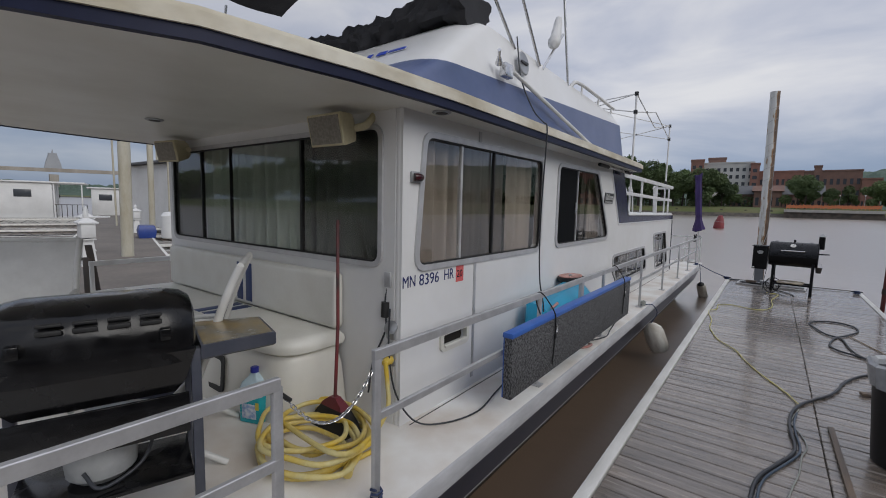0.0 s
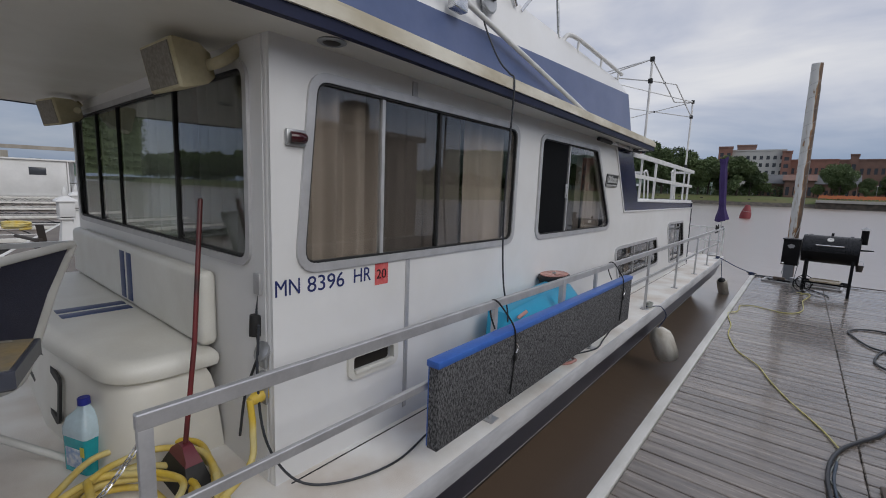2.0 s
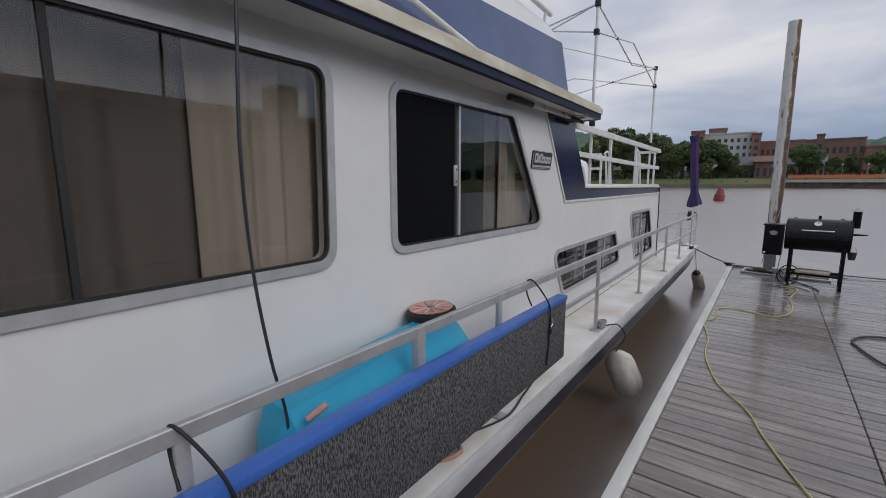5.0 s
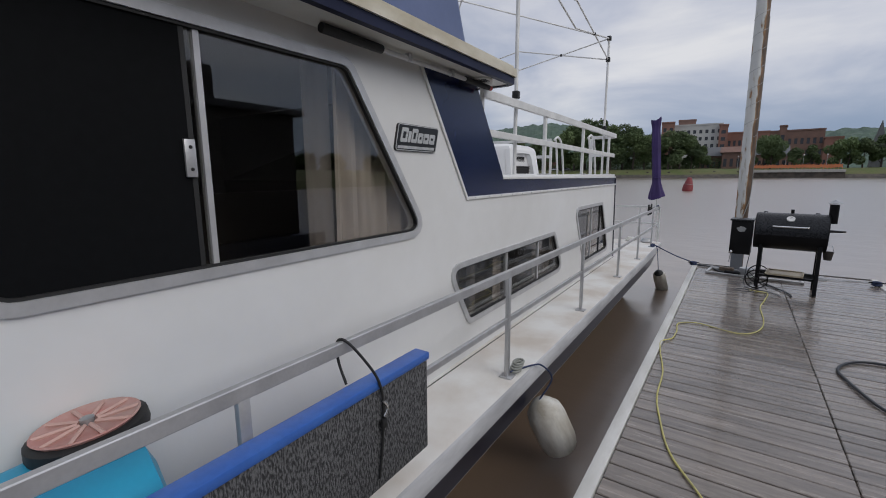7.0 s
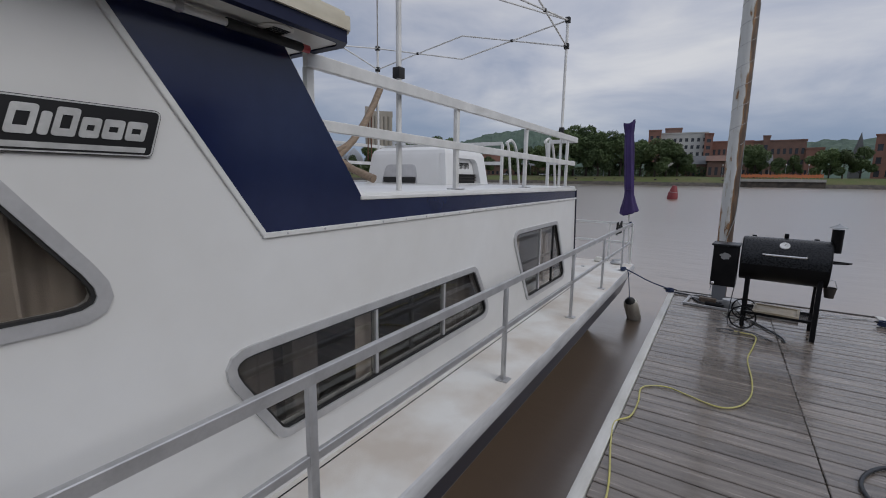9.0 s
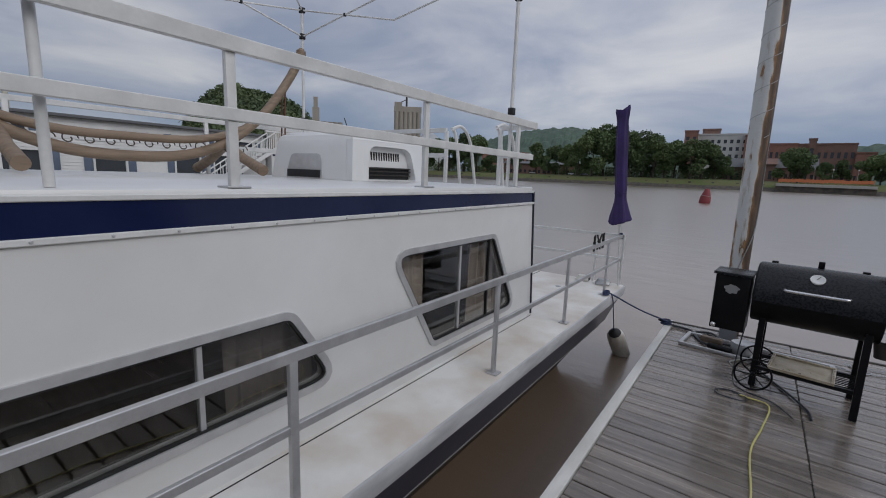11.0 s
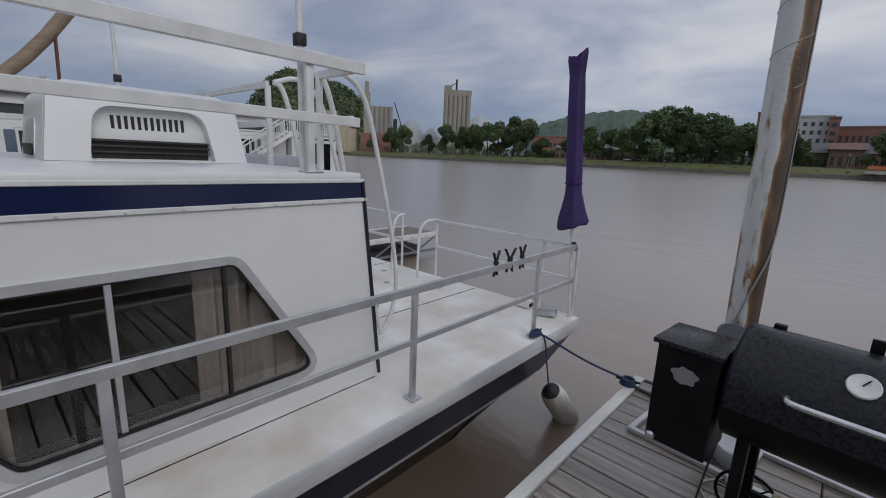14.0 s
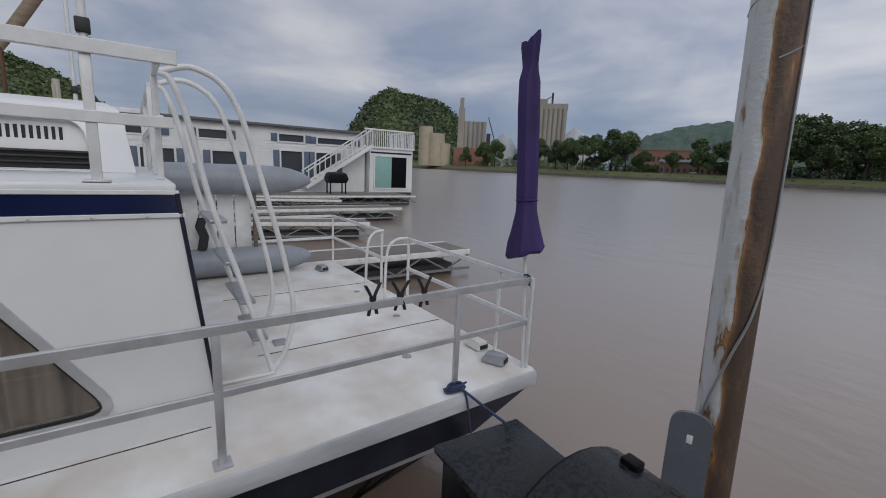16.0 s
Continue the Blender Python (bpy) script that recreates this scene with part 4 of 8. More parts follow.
part("liner", lb, LINER, bin_, "crumpled clear bin liner")
post = thing("dock_post", pose(2.10, 11.6, -1.0, 0, 0.6, 0), "slim dark red post beside the dock's far corner", "post")
part("pole", tube([(0, 0, 0), (0, 0, 3.1)], 0.035, 10), material("dark_red_paint", (0.12, 0.025, 0.022), 0.5, color2=(0.07, 0.02, 0.02), scale=8), post)
part("collar", tube([(0, 0, 1.15), (0, 0, 1.25)], 0.045, 10), DOCKSTEEL, post)


# ---- fittings on the boat ----
REG = material("navy_lettering", (0.02, 0.03, 0.13), 0.4, scale=30, fine=0.05)
REDTAG = material("red_sticker", (0.55, 0.06, 0.07), 0.45, color2=(0.62, 0.16, 0.15), scale=25, amount=0.8)
BADGE = material("black_badge", (0.012, 0.012, 0.013), 0.3, scale=20)
SILVER = material("silver_lettering", (0.62, 0.62, 0.61), 0.35, metal=0.4, scale=18, amount=0.9)
SIDE_M = Matrix(((0, 0, 1, 0), (1, 0, 0, 0), (0, 1, 0, 0), (0, 0, 0, 1)))   # lettering upright on the side wall
text_mesh("MN", 0.100, REG, boat, Matrix.Translation((0.0012, 1.85, 1.170)) @ SIDE_M @ Matrix.Scale(0.80, 4, (1, 0, 0)), "navy registration lettering")
text_mesh("8396", 0.100, REG, boat, Matrix.Translation((0.0012, 2.003, 1.168)) @ SIDE_M @ Matrix.Scale(1.02, 4, (1, 0, 0)), "navy registration lettering")
text_mesh("HR", 0.100, REG, boat, Matrix.Translation((0.0012, 2.255, 1.172)) @ SIDE_M @ Matrix.Scale(0.85, 4, (1, 0, 0)), "navy registration lettering")
tag = part("sticker", plate([(2.395, 1.14), (2.485, 1.14), (2.485, 1.25), (2.395, 1.25)], [], lambda u, v, d: side(u, v, d - 0.0014), 0.001), REDTAG, boat, "red year sticker")
text_mesh("20", 0.07, BADGE, tag, Matrix.Translation((0.0022, 2.403, 1.172)) @ SIDE_M)
bdg = part("badge", plate(round_poly([(5.655, 1.73), (6.02, 1.73), (6.062, 1.87), (5.69, 1.87)], 0.02), [], lambda u, v, d: side(u, v, d - 0.012), 0.012), BADGE, boat, "black slanted name badge")
part("badge_rim", plate(offset_poly(round_poly([(5.655, 1.73), (6.02, 1.73), (6.062, 1.87), (5.69, 1.87)], 0.02), -0.002), [offset_poly(round_poly([(5.655, 1.73), (6.02, 1.73), (6.062, 1.87), (5.69, 1.87)], 0.02), -0.006)], lambda u, v, d: side(u, v, d - 0.014), 0.003), SILVER, bdg)
# the maker's mark: six slanted pale shapes and a bar, not lettered
for i, (w, h, z) in enumerate(((0.055, 0.075, 1.775), (0.022, 0.06, 1.775), (0.05, 0.075, 1.775), (0.045, 0.055, 1.775), (0.05, 0.055, 1.775), (0.052, 0.055, 1.775))):
    y0 = 5.695 + (0, 0.062, 0.09, 0.147, 0.198, 0.254)[i]
    s = 0.33
    hole = [(y0 + 0.014 + 0.02 * s, z + 0.02), (y0 + w - 0.014 + 0.02 * s, z + 0.02), (y0 + w - 0.014 + (h - 0.02) * s, z + h - 0.02), (y0 + 0.014 + (h - 0.02) * s, z + h - 0.02)]
    part("emblem", plate(round_poly([(y0, z), (y0 + w, z), (y0 + w + h * s, z + h), (y0 + h * s, z + h)], 0.008, 3), [hole] if w > 0.04 else [], lambda u, v, d: side(u, v, d - 0.0155), 0.003), SILVER, bdg)
part("emblem_bar", plate([(5.675, 1.742), (6.0, 1.742), (6.006, 1.757), (5.68, 1.757)], [], lambda u, v, d: side(u, v, d - 0.0135), 0.001), SILVER, bdg)
# round louvre, vent hatch, navigation light
vo = round_poly(VENT, 0.02)
vent = part("vent", plate(offset_poly(vo, 0.028), [offset_poly(vo, -0.004)], lambda u, v, d: side(u, v, d - 0.018), 0.03), CREAM, boat, "cream vent surround with a dark slot")
part("vent_flap", box(0.004, 0.03, 2.26, 2.52, 0.715, 0.735, 0.004), CREAM, vent)
# near-black backing paints the shade inside the vent slot
part("vent_back", box(-0.045, -0.035, 2.2, 2.58, 0.68, 0.84), SHADEIN, vent)
nav = part("navigation_light", box(0.001, 0.02, 1.905, 1.995, 1.785, 1.85, 0.006), GALV, boat, "chrome navigation light")
part("lens", tube(curve_points([(0.02, 1.922, 1.817), (0.03, 1.95, 1.817), (0.02, 1.978, 1.817)], 4), 0.023, 10), material("dark_red_lens", (0.05, 0.008, 0.012), 0.15), nav)
# round soffit vents with a plain dark disc, latch, cables under the roof's aft corner
for x, y in ((0.11, 2.05), (-1.73, 1.24)):
    l_ = part("soffit_lamp", lathe([(0.055, 0), (0.058, -0.005), (0.046, -0.011), (0.04, -0.008), (0.01, -0.008)], 20, pose(x, y, 2.196)), GALV, boat, "small round soffit vent")
    part("lens", lathe([(0.036, -0.0085), (0.03, -0.012), (0.008, -0.014)], 16, pose(x, y, 2.196)), DOCKSTEEL, l_, "plain dark disc in place of the vent's slots")
ev = part("eave_vent", lathe([(0.06, 0), (0.062, -0.004), (0.055, -0.008)], 24, pose(0.1, 6.42, 2.195)), CREAM, boat, "round slotted eave vent")
for k in range(5):
    part("slot", box(0.06 + 0.0165 * k, 0.069 + 0.0165 * k, 6.385, 6.455, 2.1845, 2.1875), RUBBER, ev)
part("boat_hook", tube([(0.075, 5.5, 2.17), (0.075, 6.25, 2.17)], 0.012, 8), ALUWHITE, boat, "white pole slung under the eave")
part("hook_grip", tube([(0.075, 5.15, 2.172), (0.075, 5.5, 2.17)], 0.02, 10), RUBBER, boat)
part("hook_tip", tube([(0.075, 6.25, 2.17), (0.075, 6.55, 2.168)], 0.017, 8), RUBBER, boat)
part("hook_end", tube([(0.075, 6.55, 2.168), (0.075, 6.585, 2.168)], 0.015, 8), REDTAG, boat, "red tip")
for y in (5.7, 6.1):
    part("hook_bracket", box(0.06, 0.09, y - 0.012, y + 0.012, 2.158, 2.196, 0.003), ALU, boat)
# handrail pole along the flybridge and coax cable
part("awning_arm", tube([(0.02, 3.0, 2.70), (0.07, 4.95, 2.33)], 0.017, 8), ALUWHITE, boat, "white diagonal awning arm")
br = part("arm_bracket", box(-0.01, 0.05, 2.90, 3.02, 2.62, 2.72, 0.01), CHROME, boat)
part("horn", lathe([(0.03, 0), (0.022, 0.03), (0.01, 0.07), (0.014, 0.12)], 12, pose(0.01, 2.86, 2.70, 60, 0, 30)), CHROME, br)
mk = part("round_emblem", lathe([(0.095, 0), (0.095, 0.006), (0.085, 0.012), (0.075, 0.008)], 24, pose(-0.035, 3.33, 2.83, 0, 83, 0)), GALV, boat, "round grey embossed emblem")
part("emblem_bar", box(-0.005, 0.005, -0.06, 0.06, -0.008, 0.008, 0, pose(-0.018, 3.33, 2.835)), BADGE, mk)
coax = [(-0.03, 3.2, 3.0), (0.0, 3.2, 2.78), (0.03, 3.22, 2.62), (0.12, 3.25, 2.42), (0.20, 3.25, 2.33), (0.24, 3.245, 2.28), (0.238, 3.24, 2.05), (0.23, 3.23, 1.7), (0.22, 3.25, 1.35), (0.22, 3.29, 1.05), (0.25, 3.32, 0.8), (0.2, 3.32, 0.45), (0.15, 3.25, 0.345), (0.13, 3.1, 0.343)]
part("deck_cord", tube(curve_points([(-0.06, 1.815, 1.05), (-0.05, 1.80, 0.8), (0.0, 1.81, 0.55), (0.08, 1.9, 0.37), (0.2, 2.05, 0.343), (0.27, 2.3, 0.343), (0.22, 2.6, 0.343), (0.15, 3.0, 0.343)], 6), 0.0055, 6), CORDB, boat, "black cord from the inlet along the side deck")
part("coax_cable", tube(curve_points(coax, 6), 0.0055, 6), CORDB, boat, "black cable hanging from the flybridge")
# flybridge handrail, bimini frame, folded canvas
part("handrail", tube(curve_points([(-0.12, 4.6, 2.93), (-0.09, 4.75, 3.02), (-0.09, 5.5, 3.02), (-0.09, 6.15, 3.0)], 6), 0.02, 8), ALUWHITE, boat)
for y in (4.9, 5.5, 6.05):
    part("handrail_stanchion", tube([(-0.1, y, 2.9), (-0.09, y, 3.02)], 0.012, 7), ALUWHITE, boat)
CANVAS = material("black_canvas", (0.010, 0.010, 0.012), 0.7, color2=(0.022, 0.022, 0.026), scale=6, bump=0.3, bump_scale=90, fine=0.25)
cv = []
for i in range(61):
    x = -0.16 - 1.75 * i / 60
    r = 0.15 + 0.05 * noise.noise(Vector((x * 3, 1, 0))) + 0.02 * math.sin(9 * x) - 0.05 * max(0.0, -x - 0.9)
    ring_ = []
    for k in range(36):
        a = 2 * math.pi * k / 36
        fold = 0.075 * noise.noise(Vector((x * 6, math.cos(a) * 1.6, math.sin(a) * 1.6))) + 0.035 * noise.noise(Vector((x * 15, math.cos(a) * 3, math.sin(a) * 3))) + 0.012 * abs(math.sin(11 * x + 3 * a))
        ring_.append(Vector((x, 2.80 + (0.20 + fold) * math.cos(a), 3.08 + (r + fold) * math.sin(a) - 0.03 * math.sin(4 * x))))
    cv.append(ring_)
part("folded_canvas", loft(cv), CANVAS, boat, "bunched black canvas cover")
bim = []
for i in range(11):
    y = 2.05 + 1.0 * i / 10
    bim.append([Vector((CX + 1.45 * math.sin(radians(a)) / math.sin(radians(62)), y, 4.0 - 0.22 * (1 - math.cos(radians(a))) / (1 - math.cos(radians(62))) - 0.05 * abs(math.sin(3.1 * y)))) for a in range(-62, 63, 8)])
bt = loft(bim, closed=False)
bmesh.ops.solidify(bt, geom=bt.faces[:], thickness=0.008)
part("bimini_top", bt, CANVAS, boat, "dark canvas sunshade over the flybridge")
for a, b in (((-0.1, 3.3, 2.95), (-0.12, 2.45, 3.66)), ((-0.08, 3.75, 2.93), (-0.1, 3.15, 3.68)), ((-0.1, 4.5, 2.93), (-0.12, 4.3, 3.9)), ((-0.1, 3.85, 2.93), (-0.12, 4.35, 3.4)),
             ((-3.0, 3.3, 2.95), (-2.98, 2.75, 3.36)), ((-2.4, 2.3, 2.3), (-2.95, 2.4, 3.5)), ((-2.9, 2.2, 2.3), (-2.6, 2.2, 3.5))):
    part("bimini_pole", tube([a, b], 0.013, 8), CHROME, boat)
part("antenna_mount", tube(curve_points([(-0.1, 4.05, 3.18), (-0.1, 4.12, 3.3), (-0.11, 4.2, 3.5)], 4), [0.02, 0.05, 0.06, 0.06, 0.05, 0.05, 0.04, 0.04, 0.03], 10), ALUWHITE, boat)
# small blue leaping mark on the flybridge front
for k, (x, w, h) in enumerate(((-0.42, 0.16, 0.03), (-0.60, 0.09, 0.05), (-0.75, 0.05, 0.05))):
    part("front_mark", box(x - w, x, -0.003, 0.003, -h / 2, h / 2, 0.002, pose(0, 2.32, 2.735, -47, 0, 0)), material("blue_mark", (0.02, 0.06, 0.45), 0.4), boat)
bow_l = part("bow_light", lathe([(0.05, 0), (0.05, 0.03), (0.035, 0.06), (0.01, 0.075)], 14, pose(-0.18, 1.62, 2.31)), CHROME, boat)

# top rails over the stern cabin
TR = -0.035
part("top_rail", bar((TR, 6.66, 2.165), (TR, 10.86, 2.165), 0.03, 0.06), ALUWHITE, boat, "flat white-painted top rail")
part("mid_rail", bar((TR - 0.005, 6.66, 1.905), (TR - 0.005, 10.83, 1.88), 0.024, 0.05), ALUWHITE, boat)
for y in (7.95, 9.22, 10.53):
    pp = part("rail_post", box(TR - 0.03, TR - 0.002, y - 0.02, y + 0.02, 1.607, 2.14, 0.003), ALUWHITE, boat)
    part("post_foot", box(TR - 0.06, TR + 0.03, y - 0.05, y + 0.05, 1.605, 1.613, 0.003), ALU, pp)
part("rail_post", box(TR - 0.03, TR - 0.002, 6.67, 6.71, 1.607, 2.14, 0.003), ALUWHITE, boat)
for z in (2.15, 1.89):
    part("stern_rail", bar((TR, 10.78, z), (-0.36, 10.78, z), 0.026, 0.045), ALUWHITE, boat)
    part("stern_rail", bar((-1.0, 10.78, z), (PORT + 0.06, 10.78, z), 0.026, 0.045), ALUWHITE, boat)
    part("far_rail", bar((PORT + 0.06, 6.7, z), (PORT + 0.06, 10.8, z), 0.026, 0.045), ALUWHITE, boat)
for x in (-0.36, -1.0, -2.0, PORT + 0.06):
    part("rail_post", box(x - 0.018, x + 0.018, 10.765, 10.795, 1.607, 2.14, 0.003), ALUWHITE, boat)
for y in (7.8, 9.3):
    part("rail_post", box(PORT + 0.045, PORT + 0.075, y - 0.018, y + 0.018, 1.607, 2.14, 0.003), ALUWHITE, boat)

# stern ladder with hand hoops
for x in (-0.42, -0.95):
    part("ladder_rail", tube(curve_points([(x, 11.33, 0.335), (x, 11.18, 0.9), (x, 11.02, 1.45), (x, 10.93, 1.9), (x, 10.86, 2.12), (x, 10.8, 2.16)], 6), 0.017, 9), ALUWHITE, boat)
    part("hand_hoop", tube(curve_points([(x, 10.80, 2.16), (x, 10.98, 2.20), (x, 11.16, 2.06), (x, 11.30, 1.6), (x, 11.42, 1.1), (x, 11.47, 0.75), (x, 11.42, 0.5), (x, 11.33, 0.36)], 6), 0.017, 9), ALUWHITE, boat)
for z in (0.58, 0.84, 1.10, 1.36):
    y = 11.33 - (z - 0.335) * 0.27
    part("ladder_step", box(-0.94, -0.43, y - 0.05, y + 0.045, z - 0.012, z + 0.012, 0.004), GALV, boat, "grey ribbed ladder step")
part("ladder_base", tube([(-0.40, 10.97, 0.35), (-0.40, 11.33, 0.345)], 0.014, 7), ALUWHITE, boat)

# stern rails with the gate gap
def srail(a, b):
    for z in (0.99, 0.68):
        part("stern_rail", bar((a[0], a[1], z), (b[0], b[1], z), 0.024, 0.034), ALUWHITE, boat)


srail((0.40, 12.88), (-1.38, 12.93))
srail((-1.93, 12.93), (-3.45, 12.93))
srail((-3.45, 12.93), (-3.47, 10.9))
for x, y in ((0.40, 12.88), (0.05, 12.9), (-1.36, 12.93), (-1.95, 12.93), (-3.45, 12.93), (-3.46, 11.9)):
    part("rail_post", tube([(x, y, DECK_Z), (x, y, 1.0)], 0.015, 8), ALUWHITE, boat)
for x, s in ((-1.38, -1), (-1.93, 1)):
    part("gate_hoop", tube(curve_points([(x, 12.93, 1.0), (x + s * 0.03, 12.80, 0.98), (x + s * 0.05, 12.72, 0.86), (x + s * 0.05, 12.70, 0.5), (x + s * 0.05, 12.70, 0.335)], 5), 0.015, 8), ALUWHITE, boat)
# deck fittings at the stern
for x, y, a in ((-0.06, 12.80, 0), (0.22, 12.74, 25), (-3.0, 12.6, 10)):
    sc = bmesh.new()
    box_into(sc, -0.09, 0.09, -0.065, 0.065, 0, 0.075, None, 0.02)
    for v in sc.verts:
        if v.co.z > 0.03:
            v.co.y *= 0.7
            v.co.x = v.co.x * 0.85 + 0.01
    part("deck_vent", sc, GALV if a else CREAM, boat, "grey clamshell deck vent", m=pose(x, y, DECK_Z + 0.003, 0, 0, a))
    part("vent_mouth", box(0.074, 0.0925, -0.04, 0.04, 0.014, 0.05, 0.004), RUBBER, boat, m=pose(x, y, DECK_Z + 0.003, 0, 0, a))
part("deck_seam", box(-0.735, -0.725, 11.3, 12.9, DECK_Z + 0.001, DECK_Z + 0.004), RUBBER, boat)
part("deck_seam", box(-2.2, -2.19, 11.3, 12.9, DECK_Z + 0.001, DECK_Z + 0.004), RUBBER, boat)
part("deck_seam", box(0.03, 0.036, 1.9, 10.9, DECK_Z + 0.001, DECK_Z + 0.0045), RUBBER, boat)
for x, y in ((-0.19, 12.23), (-1.0, 12.6), (-1.5, 12.3), (-1.9, 12.6)):
    part("deck_plate", lathe([(0.035, 0), (0.036, 0.004), (0.028, 0.006)], 14, pose(x, y, DECK_Z + 0.002)), GALV, boat)
part("hatch_hinge", box(-0.95, -0.84, 11.45, 11.55, DECK_Z + 0.002, DECK_Z + 0.016, 0.004), GALV, boat)
part("deck_cleat", tube([(0.41, 12.14, 0.375), (0.41, 12.2, 0.365), (0.41, 12.26, 0.365), (0.41, 12.32, 0.375)], [0.007, 0.012, 0.012, 0.007], 8), ROPEBLUE, boat)

# air conditioner shroud on the stern roof
ac = part("air_conditioner", loft([[Vector((x, y, z)) for x, y in ((x0, 9.6 + i), (x0, 10.68 - i), (-2.35 + i, 10.68 - i), (-2.35 + i, 9.6 + i))] for i, z, x0 in ((0, 1.606, -1.23), (0.04, 1.9, -1.27), (0.05, 1.965, -1.279), (0.0505, 1.966, -1.2), (0.07, 2.01, -1.22), (0.14, 2.05, -1.29))]), WHITE, boat, "white moulded roof air conditioner")
part("intake_shell", plate([(9.601, 1.607), (10.679, 1.607), (10.629, 1.965), (9.651, 1.965)], [round_poly([(9.80, 1.615), (10.47, 1.615), (10.42, 1.925), (9.84, 1.925)], [0.01, 0.01, 0.13, 0.13], 8)], lambda u, v, d: Vector((-1.15 - (v - 1.606) * 0.136 - d, u, v)), 0.077), WHITE, ac, "arched moulded intake opening")
for i in range(12):
    y = 9.93 + i * 0.034
    part("slot", box(-1.266, -1.256, y, y + 0.017, 1.795, 1.875), RUBBER, ac)
# black box standing in for the shade deep in the recess
part("coil", box(-1.245, -1.232, 9.82, 10.45, 1.612, 1.735), RUBBER, ac, "black backing for the dark recess behind the slats")
for z in (1.655, 1.69, 1.722):
    part("intake_strip", box(-1.23, -1.21, 9.815, 10.455, z, z + 0.010, 0.001), DOCKSTEEL, ac)
# second intake: grey arch and black strip paint a recess on the solid face
part("intake", plate(round_poly([(-2.1, 1.62), (-1.55, 1.62), (-1.6, 1.84), (-2.05, 1.84)], [0.01, 0.01, 0.07, 0.07]), [], lambda u, v, d: Vector((u, 9.595 + (v - 1.606) * 0.136 + d, v)), 0.006), WINFRAME, ac)
part("intake_strip", box(-2.07, -1.58, 9.59, 9.60, 1.62, 1.69, 0.001), RUBBER, ac)


# ---- loose things along the side deck and at the stern ----
def on_boat(x, y, z, rx=0, ry=0, rz=0):
    return BOAT @ pose(x, y, z, rx, ry, rz)


CARPET = material("grey_carpet", (0.17, 0.17, 0.175), 0.95, color2=(0.035, 0.035, 0.038), scale=120, amount=1.6, bump=0.9, bump_scale=260, fine=0.55, stretch=(1, 1.6, 0.5))
BLUEEDGE = material("blue_vinyl_edge", (0.035, 0.11, 0.42), 0.35, color2=(0.05, 0.15, 0.48), scale=6, bump=0.03, bump_scale=50)
mat_ = thing("dock_bumper_mat", on_boat(0, 0, 0), "grey carpeted bumper board with blue edge hung on rail", "bumper board")
cb = box(0.405, 0.465, 2.365, 5.29, 0.445, 0.85, 0.006)
part("board", cb, CARPET, mat_, "speckled grey carpet covering")
part("edge", box(0.396, 0.470, 2.355, 5.30, 0.843, 0.876, 0.006), BLUEEDGE, mat_, "blue vinyl edge strip")
part("underside", box(0.397, 0.405, 2.37, 5.285, 0.45, 0.842), BLUEEDGE, mat_)
for y in (2.93, 4.90):
    st = part("strap", tube(curve_points([(0.395, y, 0.88), (0.36, y, 0.96), (0.36, y, 1.03), (0.395, y + 0.01, 1.035), (0.44, y + 0.05, 0.96), (0.474, y + 0.08, 0.88), (0.475, y + 0.10, 0.78), (0.474, y + 0.09, 0.62), (0.474, y + 0.07, 0.5)], 5), 0.005, 6), RUBBER, mat_, "black bungee strap")
    part("hook", tube(curve_points([(0.482, y + 0.095, 0.80), (0.486, y + 0.11, 0.77), (0.484, y + 0.095, 0.74)], 5), 0.006, 6), CHROME, st)
    part("buckle", box(0.474, 0.49, y + 0.08, y + 0.105, 0.695, 0.73, 0.004), RUBBER, st)
cable("hanging_cord", [tuple(BOAT @ Vector(p)) for p in ((0.33, 4.2, 0.36), (0.36, 4.3, 0.335), (0.43, 4.55, 0.33), (0.40, 4.8, 0.335), (0.42, 4.95, 0.42), (0.40, 4.98, 0.47))], 0.006, CORDB, "black cord trailing over the deck edge", "cable")

TURQ = material("turquoise_plastic", (0.012, 0.30, 0.50), 0.36, color2=(0.018, 0.35, 0.56), scale=4, bump=0.05, bump_scale=60, fine=0.05)
HUBPALE = material("faded_pink_spokes", (0.62, 0.40, 0.35), 0.55, scale=10)
PINK = material("faded_red_plastic", (0.52, 0.22, 0.19), 0.55, color2=(0.45, 0.30, 0.27), scale=10, amount=0.8)
cart = thing("garden_cart", on_boat(0, 0, 0), "turquoise plastic cart tipped on its side beside the rail", "cart")
bodyl = []
for y, zt, zb, w in ((3.28, 0.76, 0.34, 0.03), (3.33, 0.85, 0.338, 0.0), (3.8, 0.895, 0.338, -0.01), (4.24, 0.93, 0.338, 0.0), (4.34, 0.90, 0.345, 0.02), (4.36, 0.85, 0.38, 0.05)):
    bodyl.append([Vector((p.x, y, p.y)) for p in round_poly([(0.065 + w, zb), (0.325 - w * 0.5, zb), (0.335 - w * 0.5, zt - 0.10), (0.23, zt), (0.09 + w, zt + 0.01)], 0.03, 4)])
part("tub", loft(bodyl), TURQ, cart)
for k in range(3):
    part("groove", bar((0.341, 4.04 + 0.02 * k, 0.72 - 0.05 * k), (0.341, 4.27 - 0.03 * k, 0.78 - 0.05 * k), 0.008, 0.012), TURQ, cart)
part("handle_grip", tube([(0.30, 3.36, 0.83), (0.33, 3.42, 0.87)], 0.012, 8), PINK, cart)
wm = pose(0.125, 4.26, 0.952, 4, -3, 0) @ Matrix.Scale(1.17, 4)
